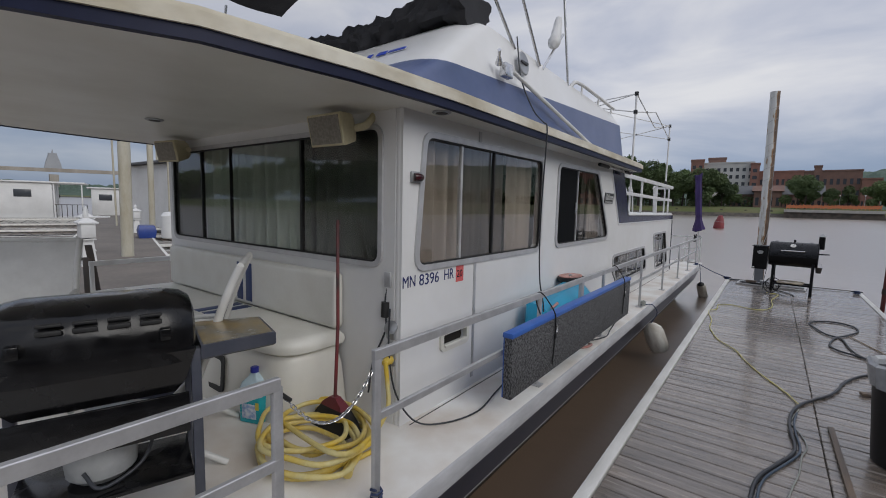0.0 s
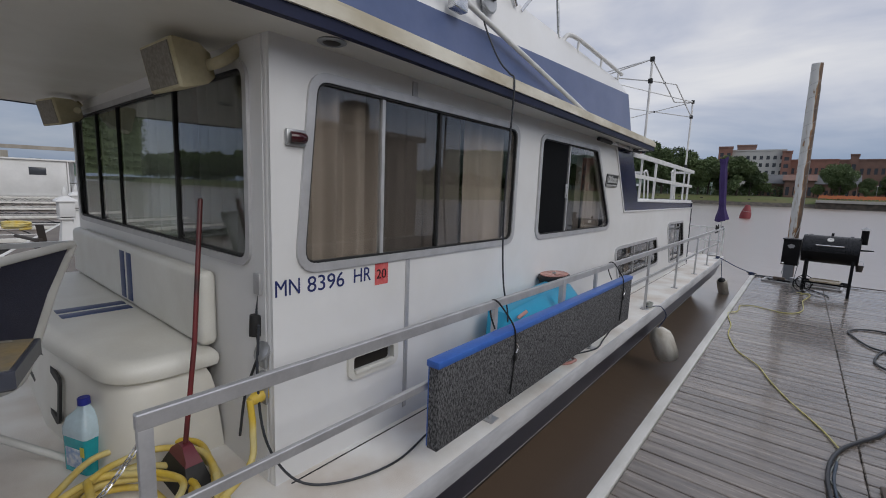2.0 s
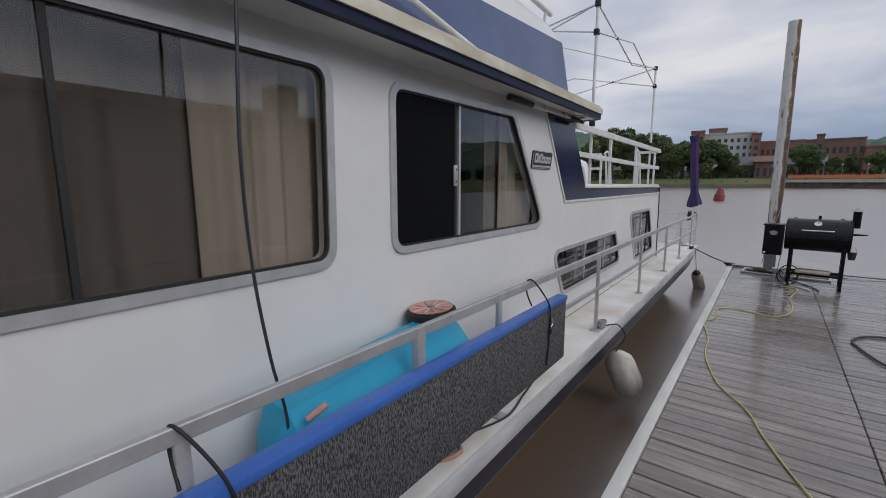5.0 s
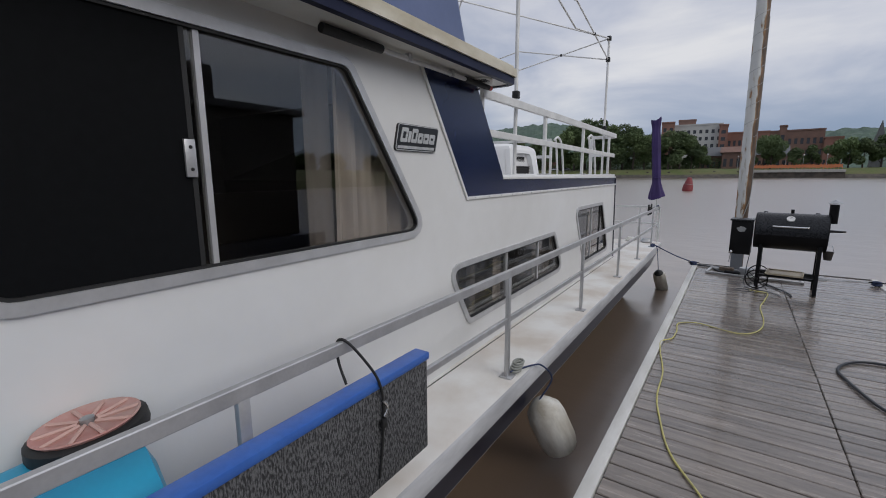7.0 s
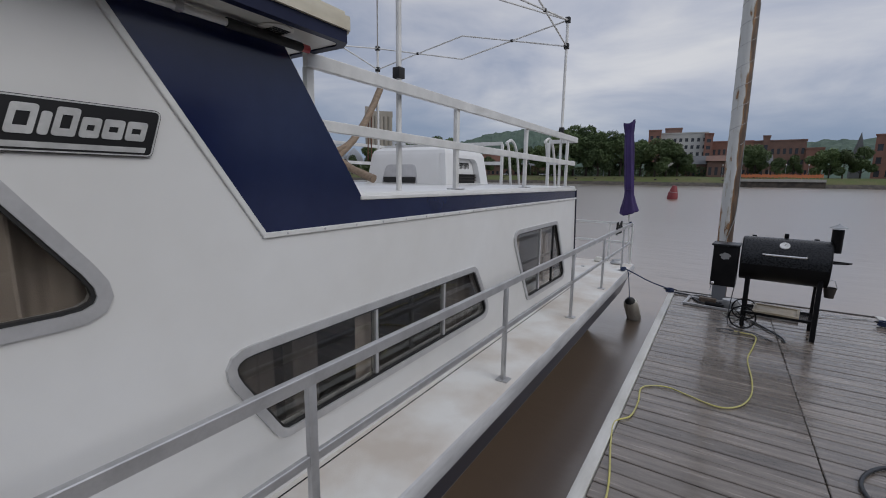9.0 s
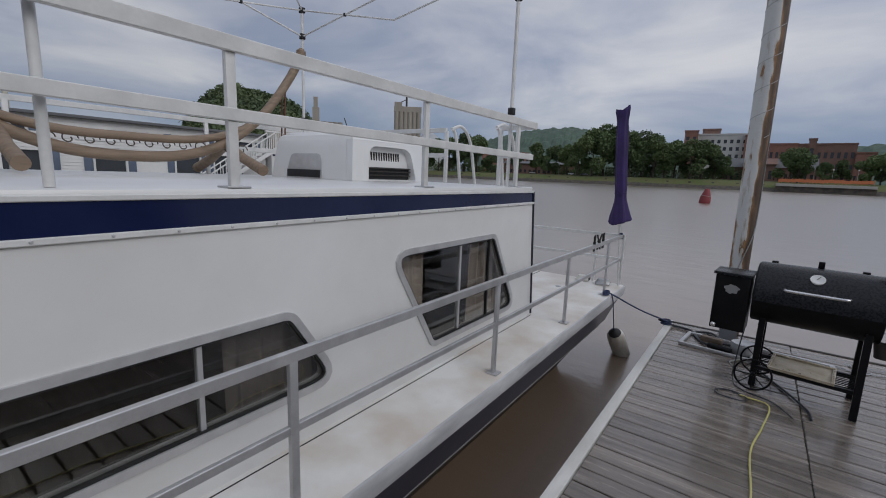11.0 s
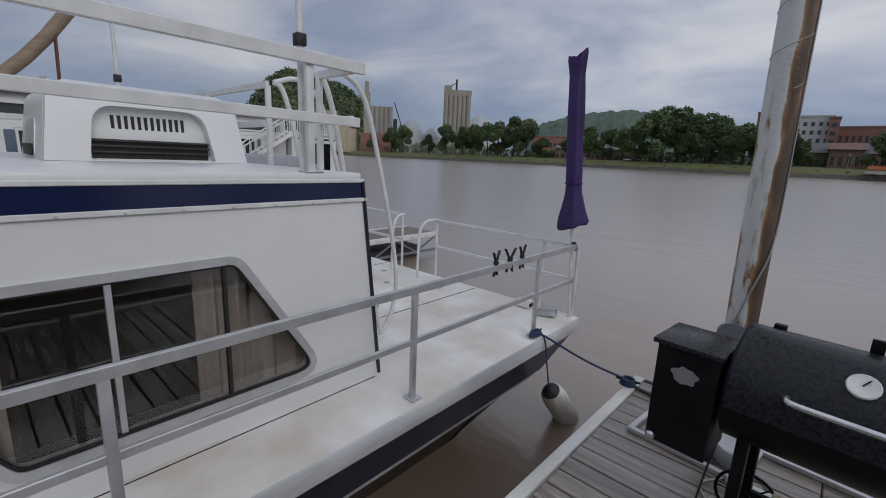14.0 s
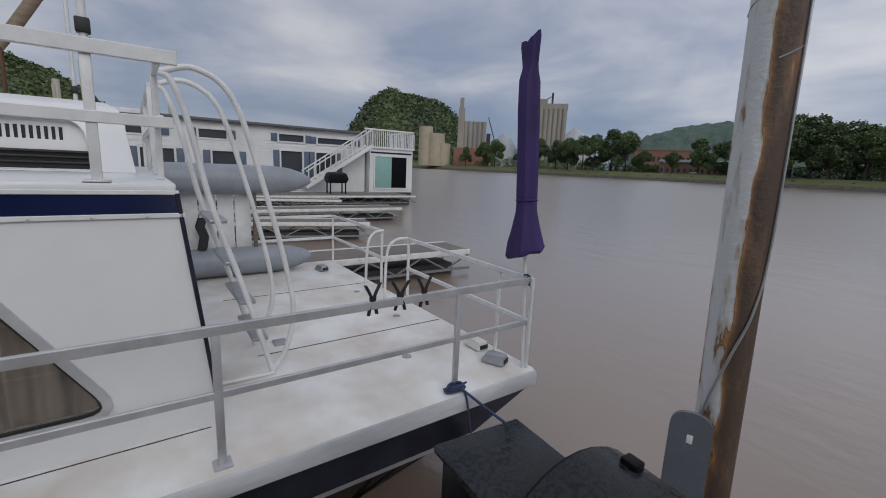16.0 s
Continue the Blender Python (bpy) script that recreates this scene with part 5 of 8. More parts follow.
wh = part("wheel", lathe([(0.085, -0.03), (0.108, -0.026), (0.112, -0.01), (0.110, 0.012), (0.098, 0.018)], 30, wm), RUBBER, cart, "black tyre on a faded red hub")
part("rim", lathe([(0.02, 0.012), (0.09, 0.012), (0.099, 0.024), (0.095, 0.026), (0.082, 0.019), (0.02, 0.019)], 30, wm), PINK, wh)
part("axle_cap", lathe([(0.014, 0.01), (0.014, 0.032), (0.006, 0.036)], 12, wm), GALV, wh)
for k in range(10):
    a = 2 * math.pi * k / 10
    part("spoke", tube([wm @ Vector((0.018 * math.cos(a), 0.018 * math.sin(a), 0.022)), wm @ Vector((0.094 * math.cos(a), 0.094 * math.sin(a), 0.022))], 0.006, 5), HUBPALE, wh)
tagged(mesh_object("red_cord", tube([BOAT @ Vector(p) for p in curve_points([(0.3, 3.95, 0.345), (0.38, 4.03, 0.345), (0.42, 4.1, 0.36), (0.38, 4.15, 0.35)], 5)], 0.012, 7), PINK), "faded red strap on the side deck", "strap")

# fenders
FEND = material("dirty_white_fender", (0.68, 0.66, 0.60), 0.5, color2=(0.40, 0.36, 0.29), scale=7, amount=1.0, bump=0.15, bump_scale=60, fine=0.15, stretch=(1, 1, 0.3))


def fender(x, y, z, tilt, lean, length, r, rope_to, label, endmat):
    f = thing("fender", on_boat(x, y, z, tilt, lean, 0), label, "fender", "fenders along the hull")
    part("body", lathe([(0.03, 0.02), (r * 0.6, -0.01), (r * 0.93, -0.06), (r, -0.12), (r, -length + 0.1), (r * 0.9, -length + 0.04), (r * 0.4, -length)], 22), FEND, f)
    part("end_cap", lathe([(0.02, 0.035), (r * 0.5, 0.012), (r * 0.72, -0.022), (r * 0.5, -0.03)], 22), endmat, f)
    inv = (BOAT @ pose(x, y, z, tilt, lean, 0)).inverted() @ BOAT
    part("line", tube(curve_points([inv @ Vector(p) for p in rope_to] + [Vector((0, 0, 0.03))], 4), 0.006, 6), ROPEBLUE, f, "dark fender line")


fender(0.485, 6.62, 0.02, 18, -18, 0.42, 0.135, [(0.39, 6.30, 0.36), (0.46, 6.5, 0.345), (0.50, 6.58, 0.32), (0.54, 6.67, 0.2)], "dirty white cylindrical fender hanging at the waterline", FEND)
fender(0.52, 12.36, -0.14, 38, -8, 0.55, 0.105, [(0.38, 12.25, 0.36), (0.47, 12.27, 0.33), (0.50, 12.3, 0.1)], "white fender with a black end hanging at the stern", RUBBER)
kn = bmesh.new()
for k in range(4):
    tube_into(kn, [(0.40 + 0.03 * math.cos(t), 6.36 + 0.045 * math.sin(t) + 0.015 * k, 0.355 + 0.012 * k) for t in (2 * math.pi * i / 14 for i in range(15))], 0.008, 6, caps=False)
bmesh.ops.transform(kn, matrix=BOAT, verts=kn.verts[:])
tagged(mesh_object("rope_knot", kn, CORDG), "knotted grey rope on a deck cleat", "rope")

# closed purple umbrella lashed to the stern rail
PURPLE = material("purple_canvas", (0.042, 0.022, 0.12), 0.75, color2=(0.028, 0.014, 0.08), scale=5, amount=0.8, bump=0.25, bump_scale=110, fine=0.12)
umb = thing("closed_umbrella", on_boat(0.389, 12.86, 0.33, 0, -4.2, 0), "furled purple sun umbrella in its cover lashed to the rail", "umbrella")
part("pole", tube([(0, 0, 0), (0, 0, 1.4)], 0.014, 9), ALUWHITE, umb)
cov = []
for i, (z, r) in enumerate(((0.84, 0.115), (0.86, 0.128), (0.92, 0.118), (1.0, 0.098), (1.12, 0.072), (1.2, 0.066), (1.24, 0.069), (1.5, 0.068), (1.8, 0.070), (2.0, 0.066), (2.1, 0.055), (2.16, 0.06), (2.22, 0.07), (2.255, 0.066))):
    cov.append([Vector(((r * (1 + 0.10 * math.cos(6 * a) + 0.10 * noise.noise(Vector((math.cos(a) * 2, math.sin(a) * 2, z * 3))))) * math.cos(a) * (1.0 if z < 2.08 else 1.15), (r * (1 + 0.10 * math.cos(6 * a)) * math.sin(a)) * (1.0 if z < 2.08 else 0.5), z + (0.05 * abs(math.cos(a)) - 0.02 + 0.02 * math.cos(a) if z > 2.2 else 0.03 * math.sin(a + 0.6) if z < 0.9 else 0) + 0.02 * noise.noise(Vector((a, z, 0))))) for a in (2 * math.pi * k / 36 for k in range(36))])
part("cover", loft(cov), PURPLE, umb, "purple fabric cover gathered at the foot")
part("tie", tube([(0.07 * math.cos(a), 0.07 * math.sin(a), 1.21) for a in (2 * math.pi * k / 24 for k in range(25))], 0.007, 6, caps=False), PURPLE, umb)
part("lashing", tube([(0.02 + 0.025 * math.cos(t), 0.02 * math.sin(t), 0.62 + 0.004 * i) for i, t in ((i, 1.3 * i) for i in range(20))], 0.006, 6), ROPEBLUE, umb)

# spring clamps on the rail
def clamp(y, a):
    c = thing("spring_clamp", on_boat(0.375, y, 1.02, 0, 0, a), "black plastic spring clamp gripping the rail", "clamp", "clamps on the stern rail")
    for s in (-1, 1):
        part("arm", loft([[Vector((0.010 * math.cos(t) + 0, s * (yy + 0.010 * math.sin(t)), z)) for t in (2 * math.pi * k / 8 for k in range(8))] for yy, z in ((0.028, -0.085), (0.020, -0.05), (0.010, -0.01), (0.012, 0.02), (0.035, 0.06), (0.050, 0.085))]), RUBBER, c)
    part("pivot", lathe([(0.014, -0.014), (0.014, 0.014)], 12, pose(0, 0, 0.005, 0, 90, 0)), RUBBER, c)


for y, a in ((11.66, 12), (11.83, -14), (11.99, 8)):
    clamp(y, a)

# blue rope made fast round the stern cleat
for k in range(3):
    part("rope_turn", tube([(0.41 + 0.03 * math.cos(t), 12.23 + (0.075 - 0.012 * k) * math.sin(t), 0.352 + 0.014 * k) for t in (2 * math.pi * i / 18 for i in range(19))], 0.008, 6, caps=False), ROPEBLUE, boat, "navy rope turns on the stern cleat")

# tent frame standing on the stern roof
tent = thing("canopy_frame", on_boat(0, 0, 0), "bare white pop-up canopy frame on the stern roof", "canopy frame")
TP = [(-0.10, 7.38), (-0.13, 10.53), (-2.75, 10.3), (-2.75, 7.38)]
TZ = 3.47
for x, y in TP:
    lg = part("leg", tube([(x, y, 1.607), (x, y, TZ)], 0.016, 8), ALUWHITE, tent)
    for z in (2.26, TZ - 0.28, TZ):
        part("bracket", box(x - 0.026, x + 0.026, y - 0.026, y + 0.026, z - 0.03, z + 0.03, 0.005), RUBBER, lg)
for i in range(4):
    a, b = TP[i], TP[(i + 1) % 4]
    for k in range(2):
        p = [a[0] + (b[0] - a[0]) * k / 2, a[1] + (b[1] - a[1]) * k / 2]
        q = [a[0] + (b[0] - a[0]) * (k + 1) / 2, a[1] + (b[1] - a[1]) * (k + 1) / 2]
        part("scissor_bar", tube([(p[0], p[1], TZ), (q[0], q[1], TZ - 0.28)], 0.009, 6), ALUWHITE, tent)
        part("scissor_bar", tube([(p[0], p[1], TZ - 0.28), (q[0], q[1], TZ)], 0.009, 6), ALUWHITE, tent)
        part("joint", box((p[0] + q[0]) / 2 - 0.014, (p[0] + q[0]) / 2 + 0.014, (p[1] + q[1]) / 2 - 0.014, (p[1] + q[1]) / 2 + 0.014, TZ - 0.155, TZ - 0.125, 0.003), RUBBER, tent)
for x, y in TP:
    part("roof_strut", tube([(x, y, TZ), ((x + CX) / 2, (y + 8.9) / 2, TZ + 0.14), (CX, 8.9, TZ + 0.28)], 0.009, 6), ALUWHITE, tent)
part("rail_tie", tube([(-0.09 + 0.04 * math.cos(t), 7.38 + 0.035 * math.sin(t), 2.17) for t in (2 * math.pi * k / 16 for k in range(17))], 0.007, 6, caps=False), RUBBER, tent)
part("rail_tie", tube([(-0.10 + 0.045 * math.cos(t), 10.53 + 0.035 * math.sin(t), 2.18 + 0.02 * math.sin(2 * t)) for t in (2 * math.pi * k / 16 for k in range(17))], 0.007, 6, caps=False), RUBBER, tent)

# hammock stand: a bent timber arc with crossed feet
TIMBER = material("bent_timber", (0.26, 0.19, 0.13), 0.6, color2=(0.18, 0.13, 0.09), scale=5, amount=0.8, bump=0.15, bump_scale=50, stretch=(6, 0.5, 6))
IRON = material("brown_iron", (0.10, 0.08, 0.065), 0.5, metal=0.4, scale=9)
ham = thing("hammock_stand", on_boat(-2.55, 8.45, 1.607), "bent timber hammock stand with rope netting", "hammock stand")
arc = [(0, 1.68 * s, 0.14 + 1.16 * abs(s) ** 2.6) for s in [k / 12 for k in range(-12, 13)]]
part("lower_beam", tube(arc, 0.045, 9), TIMBER, ham)
part("upper_beam", tube([(0.0, y, z + 0.16 * max(0.0, 1 - (abs(y) / 1.1) ** 2)) for _, y, z in arc if abs(y) < 1.15], 0.035, 9), TIMBER, ham)
part("beam_end", lathe([(0.03, 0), (0.055, 0.03), (0.05, 0.09), (0.02, 0.12)], 12, pose(0, 1.68, 1.27)), TIMBER, ham)
for sy in (0.8, -0.8):
    for sx in (-1, 1):
        part("foot", tube([(0, sy, 0.30), (sx * 0.3, sy, 0.16), (sx * 0.62, sy, 0.055)], [0.045, 0.045, 0.05], 9), TIMBER, ham)
for k in range(15):
    yy = -0.95 + 0.136 * k
    part("scroll", tube([(0, yy + 0.06 * math.cos(t) * (1 - t / 9), 0.25 + 0.055 * math.sin(t) * (1 - t / 9)) for t in (0.5 * i for i in range(15))], 0.005, 6), IRON, ham)
for sx in (-0.03, 0.03):
    part("rope", tube([(sx, 1.45, 0.95), (sx, 1.43, 0.3)], 0.008, 6), material("red_brown_rope", (0.14, 0.06, 0.04), 0.8, scale=30), ham)

# grey inflatable standing on its side at the stern
GREYTUBE = material("grey_inflatable", (0.27, 0.29, 0.32), 0.45, color2=(0.21, 0.225, 0.25), scale=3, amount=0.7, bump=0.05, bump_scale=30)
din = thing("inflatable_dinghy", on_boat(-3.2, 11.1, DECK_Z), "grey inflatable dinghy stood on its side by the stern rail", "dinghy")
for z in (0.175, 1.16):
    part("tube", tube([(0, -0.25, z), (0, 0, z), (0, 0.95, z), (0, 1.15, z), (0, 1.32, z), (0, 1.42, z)], [0.17, 0.172, 0.17, 0.15, 0.10, 0.04], 20), GREYTUBE, din)
part("transom", box(-0.03, 0.03, 0.72, 0.76, 0.3, 1.04, 0.006), OLDWOOD, din)
for k in range(5):
    part("floor_board", box(-0.13, -0.10, -0.22 + 0.19 * k, -0.045 + 0.19 * k, 0.28, 1.06, 0.004), ALUWHITE, din)
part("motor_bracket", loft([[Vector((0.05 + 0.03 * math.cos(t), y + 0.05 * math.sin(t), z)) for t in (2 * math.pi * k / 8 for k in range(8))] for y, z in ((0.15, 0.35), (0.18, 0.5), (0.14, 0.62), (0.17, 0.72))]), RUBBER, din)


# ---- the front deck ----
def bench_outline(grow):
    """The bench's plan: straight along the cabin, its end swept round to the wall."""
    return [Vector(p) for p in offset_poly(round_poly([(-0.47, 1.40), (-0.47, 1.836), (-3.0, 1.836), (-3.0, 1.36), (-1.3, 1.30)], [0.36, 0.0, 0.0, 0.1, 0.5], 10), grow)]


bench = part("bench", loft([[Vector((p.x, min(p.y, 1.838), z)) for p in bench_outline(g)] for z, g in ((DECK_Z + 0.001, 0.0), (0.36, 0.0), (0.62, -0.02), (0.70, -0.035), (0.735, -0.05), (0.742, -0.06))]), CREAM, boat, "moulded cream bench base")
part("bench_hatch", plate(round_poly([(-2.0, 0.42), (-1.05, 0.42), (-1.05, 0.66), (-2.0, 0.66)], 0.04), [round_poly([(-1.97, 0.45), (-1.08, 0.45), (-1.08, 0.63), (-1.97, 0.63)], 0.03)], lambda u, v, d: Vector((u, 1.30 + (-1.3 - u) * 0.035 * (1 if u < -1.3 else -1.5) + (v - 0.36) * 0.07 - 0.004 + d, v)), 0.012), RUBBER, bench)


def cushion(name, x0, x1, y0, y1, z0, z1, r, label, m=None, stripes=()):
    c = thing(name, BOAT @ (m or Matrix()), label, "cushion", "bench cushions")
    if name == "seat_cushion":
        part("pad", loft([[Vector((p.x, min(p.y, 1.83), z)) for p in bench_outline(g)] for z, g in ((z0, -0.03), (z0 + 0.012, -0.012), (z0 + 0.04, -0.004), (z1 - 0.035, -0.008), (z1 - 0.012, -0.025), (z1, -0.055), (z1 + 0.002, -0.075))]), VINYL, c)
    else:
        part("pad", box(x0, x1, y0, y1, z0, z1, r, None, 4), VINYL, c)
    return c


c1 = cushion("seat_cushion", -2.95, -0.55, 1.34, 1.80, 0.744, 0.845, 0.035, "white vinyl bench seat cushion with navy stripes")
for x in (-1.67, -1.54):
    part("stripe", box(x, x + 0.085, 1.42, 1.75, 0.8465, 0.8505, 0.001), BLUEVINYL, c1, "navy vinyl stripe")
c2 = cushion("back_cushion", -2.95, -0.48, 1.755, 1.836, 0.85, 1.215, 0.036, "white vinyl bench backrest with navy stripes")
for x in (-1.67, -1.54):
    part("stripe", box(x, x + 0.085, 1.7515, 1.7545, 0.885, 1.18, 0.001), BLUEVINYL, c2, "navy vinyl stripe")

# speakers under the porch roof
SPKR = material("yellowed_speaker_plastic", (0.64, 0.58, 0.40), 0.5, color2=(0.52, 0.46, 0.28), scale=6, amount=0.8)
GRILLE = material("speaker_grille", (0.30, 0.28, 0.24), 0.7, color2=(0.22, 0.20, 0.17), scale=60, amount=1.0, bump=0.4, bump_scale=200)
for x, s in ((-0.38, 1), (-2.55, -1)):
    sp = thing("loudspeaker", on_boat(x, 1.70, 2.085, 12, 0, 2 if s > 0 else 10), "yellowed outdoor loudspeaker bracketed under the porch roof", "loudspeaker", "porch loudspeakers")
    part("cabinet", loft([[Vector((w * sx, yy, h * sz)) for sx, sz in ((-1, -1), (1, -1), (1, 1), (-1, 1))] for yy, w, h in ((-0.10, 0.135, 0.085), (-0.09, 0.14, 0.09), (0.02, 0.11, 0.075), (0.08, 0.06, 0.045))]), SPKR, sp)
    part("grille", box(-0.125, 0.125, -0.104, -0.099, -0.077, 0.077, 0.002), GRILLE, sp)
    part("bracket", tube(curve_points([(-0.12 * s + 0.0, 0.03, 0), (0.13 * s, 0.06, 0.0), (0.15 * s, 0.12, 0.03), (0.14 * s, 0.17, 0.06)], 4), 0.022, 8), SPKR, sp)

# gas grill by the gate
GLOSSBLACK = material("wet_black_enamel", (0.004, 0.004, 0.0045), 0.12, color2=(0.008, 0.008, 0.009), scale=9, amount=0.9, bump=0.05, bump_scale=30, fine=0.2, rough2=0.3, spec=0.4)
grill = thing("gas_grill", on_boat(-0.53, 0.16, DECK_Z, 0, 0, -18) @ Matrix.Scale(0.92, 4), "black gas grill with a closed lid and side shelves", "grill")
lidl = []
for y, k in ((0.085, 0.72), (0.095, 0.84), (0.125, 0.94), (0.19, 1.0), (0.66, 1.0), (0.73, 0.94), (0.765, 0.84), (0.775, 0.72)):
    lidl.append([Vector((-0.03 + 0.235 * k * p[0], y, 0.80 + (0.225 * k + 0.0) * p[1])) for p in ((-1, -0.25), (-1.02, 0.0), (-1, 0.3), (-0.95, 0.55), (-0.84, 0.78), (-0.66, 0.92), (-0.4, 0.99), (0, 1.02), (0.4, 0.99), (0.66, 0.92), (0.84, 0.78), (0.95, 0.55), (1, 0.3), (1.02, 0.0), (1, -0.25))])
lid_ = part("lid", loft(lidl), GLOSSBLACK, grill, "glossy black grill lid with vent slots")
for i in range(4):
    part("vent_slot", box(0.196, 0.214, 0.26 + 0.105 * i, 0.335 + 0.105 * i, 0.93, 0.948, 0.004), RUBBER, lid_)
    part("vent_slot", box(0.188, 0.206, 0.26 + 0.105 * i, 0.335 + 0.105 * i, 0.96, 0.972, 0.004), RUBBER, lid_)
for y in (0.2, 0.66):
    part("lid_lug", box(0.18, 0.235, y - 0.02, y + 0.02, 0.86, 0.91, 0.006), GLOSSBLACK, lid_)
part("firebox", loft([[Vector((-0.03 + w * sx, 0.43 + h * sy, z)) for sx, sy in ((-1, -1), (1, -1), (1, 1), (-1, 1))] for z, w, h in ((0.60, 0.17, 0.26), (0.66, 0.20, 0.30), (0.79, 0.235, 0.335), (0.80, 0.24, 0.34))]), GLOSSBLACK, grill)
GREYENAMEL = material("blue_grey_enamel", (0.045, 0.05, 0.068), 0.35, color2=(0.07, 0.075, 0.095), scale=5, amount=0.7)
RUSTSHELF = material("stained_shelf_top", (0.20, 0.19, 0.16), 0.3, color2=(0.30, 0.23, 0.12), scale=6, amount=1.2, bump=0.1, bump_scale=50, rough2=0.12)
sh = part("side_shelf", loft([[Vector((x, y, z)) for x, y in ((0.19 - i, 0.79), (0.14 - i, 1.12 - i), (-0.20 + i, 1.12 - i), (-0.26 + i, 0.79))] for z, i in ((0.735, 0.01), (0.745, 0.0), (0.80, 0.0), (0.803, 0.004))]), GREYENAMEL, grill, "grey side shelf with rainwater and stains")
part("shelf_top", plate([(0.175, 0.80), (0.128, 1.105), (-0.19, 1.105), (-0.245, 0.80)], [], lambda u, v, d: Vector((u, v, 0.8035 + d)), 0.002), RUSTSHELF, sh, "stained wet shelf top")
part("side_shelf", box(-0.25, 0.18, -0.2, 0.07, 0.76, 0.80, 0.01), GREYENAMEL, grill)
for x in (-0.2, 0.16):
    for y in (0.10, 0.77):
        part("leg", box(x - 0.025, x + 0.025, y - 0.02, y + 0.02, 0.002, 0.79, 0.005), GREYENAMEL, grill)
part("lower_shelf", box(-0.22, 0.17, 0.12, 0.75, 0.20, 0.225, 0.006), GLOSSBLACK, grill)
part("front_panel", box(0.165, 0.18, 0.13, 0.74, 0.42, 0.60, 0.004), GLOSSBLACK, grill)
part("drip_pan", lathe([(0.10, 0.45), (0.13, 0.50), (0.12, 0.50)], 18, pose(0, 0.45, 0)), GALV, grill)
tank = thing("propane_tank", on_boat(-0.44, 0.53, DECK_Z + 0.209) @ Matrix.Scale(0.9, 4), "dull white propane cylinder on the grill's lower shelf", "gas cylinder")
part("body", lathe([(0.10, 0), (0.13, 0.03), (0.135, 0.08), (0.135, 0.17), (0.12, 0.23), (0.05, 0.26)], 20), material("dull_white_paint", (0.42, 0.43, 0.44), 0.45, color2=(0.33, 0.34, 0.34), scale=8), tank)
part("hose", tube(curve_points([(0.14, -0.1, 0.1), (0.17, -0.05, 0.02), (0.16, 0.1, 0.06), (0.15, 0.16, 0.18), (0.1, 0.17, 0.26)], 5), 0.008, 6), CORDB, tank)

# sling chairs
SLING = material("navy_mesh_sling", (0.02, 0.022, 0.05), 0.8, color2=(0.03, 0.033, 0.07), scale=30, bump=0.3, bump_scale=220)
CHW = material("white_chair_frame", (0.68, 0.68, 0.66), 0.4, scale=6, fine=0.05)


def patio_chair(m, sling_mat, label, sling_label):
    """A bent-tube armchair with a stretched sling, its back's top edge over the origin, facing -y."""
    chair = thing("patio_chair", m, label, "chair", "deck chairs")
    for x in (-0.24, 0.24):
        part("side_rail", tube(curve_points([(x, 0.02, 1.34), (x, -0.06, 1.15), (x, -0.16, 0.85), (x, -0.22, 0.73), (x, -0.34, 0.69), (x, -0.64, 0.72), (x, -0.70, 0.70)], 5), 0.02, 9), CHW, chair)
        part("leg", tube([(x * 0.95, -0.18, 0.82), (x, -0.38, 0.6), (x * 1.05, -0.64, DECK_Z + 0.012)], 0.016, 8), CHW, chair)
        part("leg", tube([(x * 0.95, -0.66, 0.72), (x, -0.41, 0.55), (x * 1.05, -0.06, DECK_Z + 0.012)], 0.016, 8), CHW, chair)
        part("arm", tube(curve_points([(x, -0.12, 0.98), (x * 1.1, -0.36, 0.97), (x * 1.1, -0.64, 0.94), (x * 1.05, -0.68, 0.72)], 5), 0.015, 8), CHW, chair)
    part("top_bar", tube([(-0.24, 0.02, 1.34), (0.24, 0.02, 1.34)], 0.016, 8), CHW, chair)
    sl = loft([[Vector((x, y, z - 0.008 * (1 - abs(x) / 0.22))) for x in (-0.22, -0.11, 0, 0.11, 0.22)] for y, z in ((0.016, 1.33), (-0.07, 1.13), (-0.17, 0.83), (-0.24, 0.73), (-0.34, 0.695), (-0.62, 0.72))], closed=False)
    bmesh.ops.solidify(sl, geom=sl.faces[:], thickness=0.006)
    part("sling", sl, sling_mat, chair, sling_label)
    return chair


patio_chair(on_boat(-0.60, 1.22, 0, 0, 0, -34), SLING, "white-framed patio chair with a dark navy sling", "dark navy mesh sling")
patio_chair(on_boat(-2.55, 0.75, 0, 0, 0, 60), CHW, "white patio armchair on the front deck", "white sling")

# yellow hose heap, broom, jug, chain, inlet
HOSEY = material("yellow_hose", (0.62, 0.43, 0.05), 0.45, color2=(0.60, 0.52, 0.24), scale=5, amount=1.0)
rnd = random.Random(11)
ctrl = []
for i in range(78):
    a = 0.62 * i
    r = 0.27 + 0.07 * math.sin(0.37 * i) + rnd.uniform(-0.03, 0.03)
    ctrl.append((-0.2 + 0.05 * math.sin(0.2 * i) + r * math.cos(a), 1.38 + 0.04 * math.cos(0.23 * i) + r * 0.85 * math.sin(a), DECK_Z + 0.017 + 0.0016 * i + rnd.uniform(0, 0.006)))
lead = [ctrl[-1], (0.15, 1.25, 0.50), (0.12, 1.5, 0.47), (0.02, 1.72, 0.5), (-0.02, 1.76, 0.62), (-0.04, 1.76, 0.75)]
cordh = thing("yellow_hose", on_boat(0, 0, 0), "coiled yellow shore power cord heaped on the deck", "cord")
part("coil", tube(curve_points(ctrl, 5), 0.0135, 7), HOSEY, cordh)
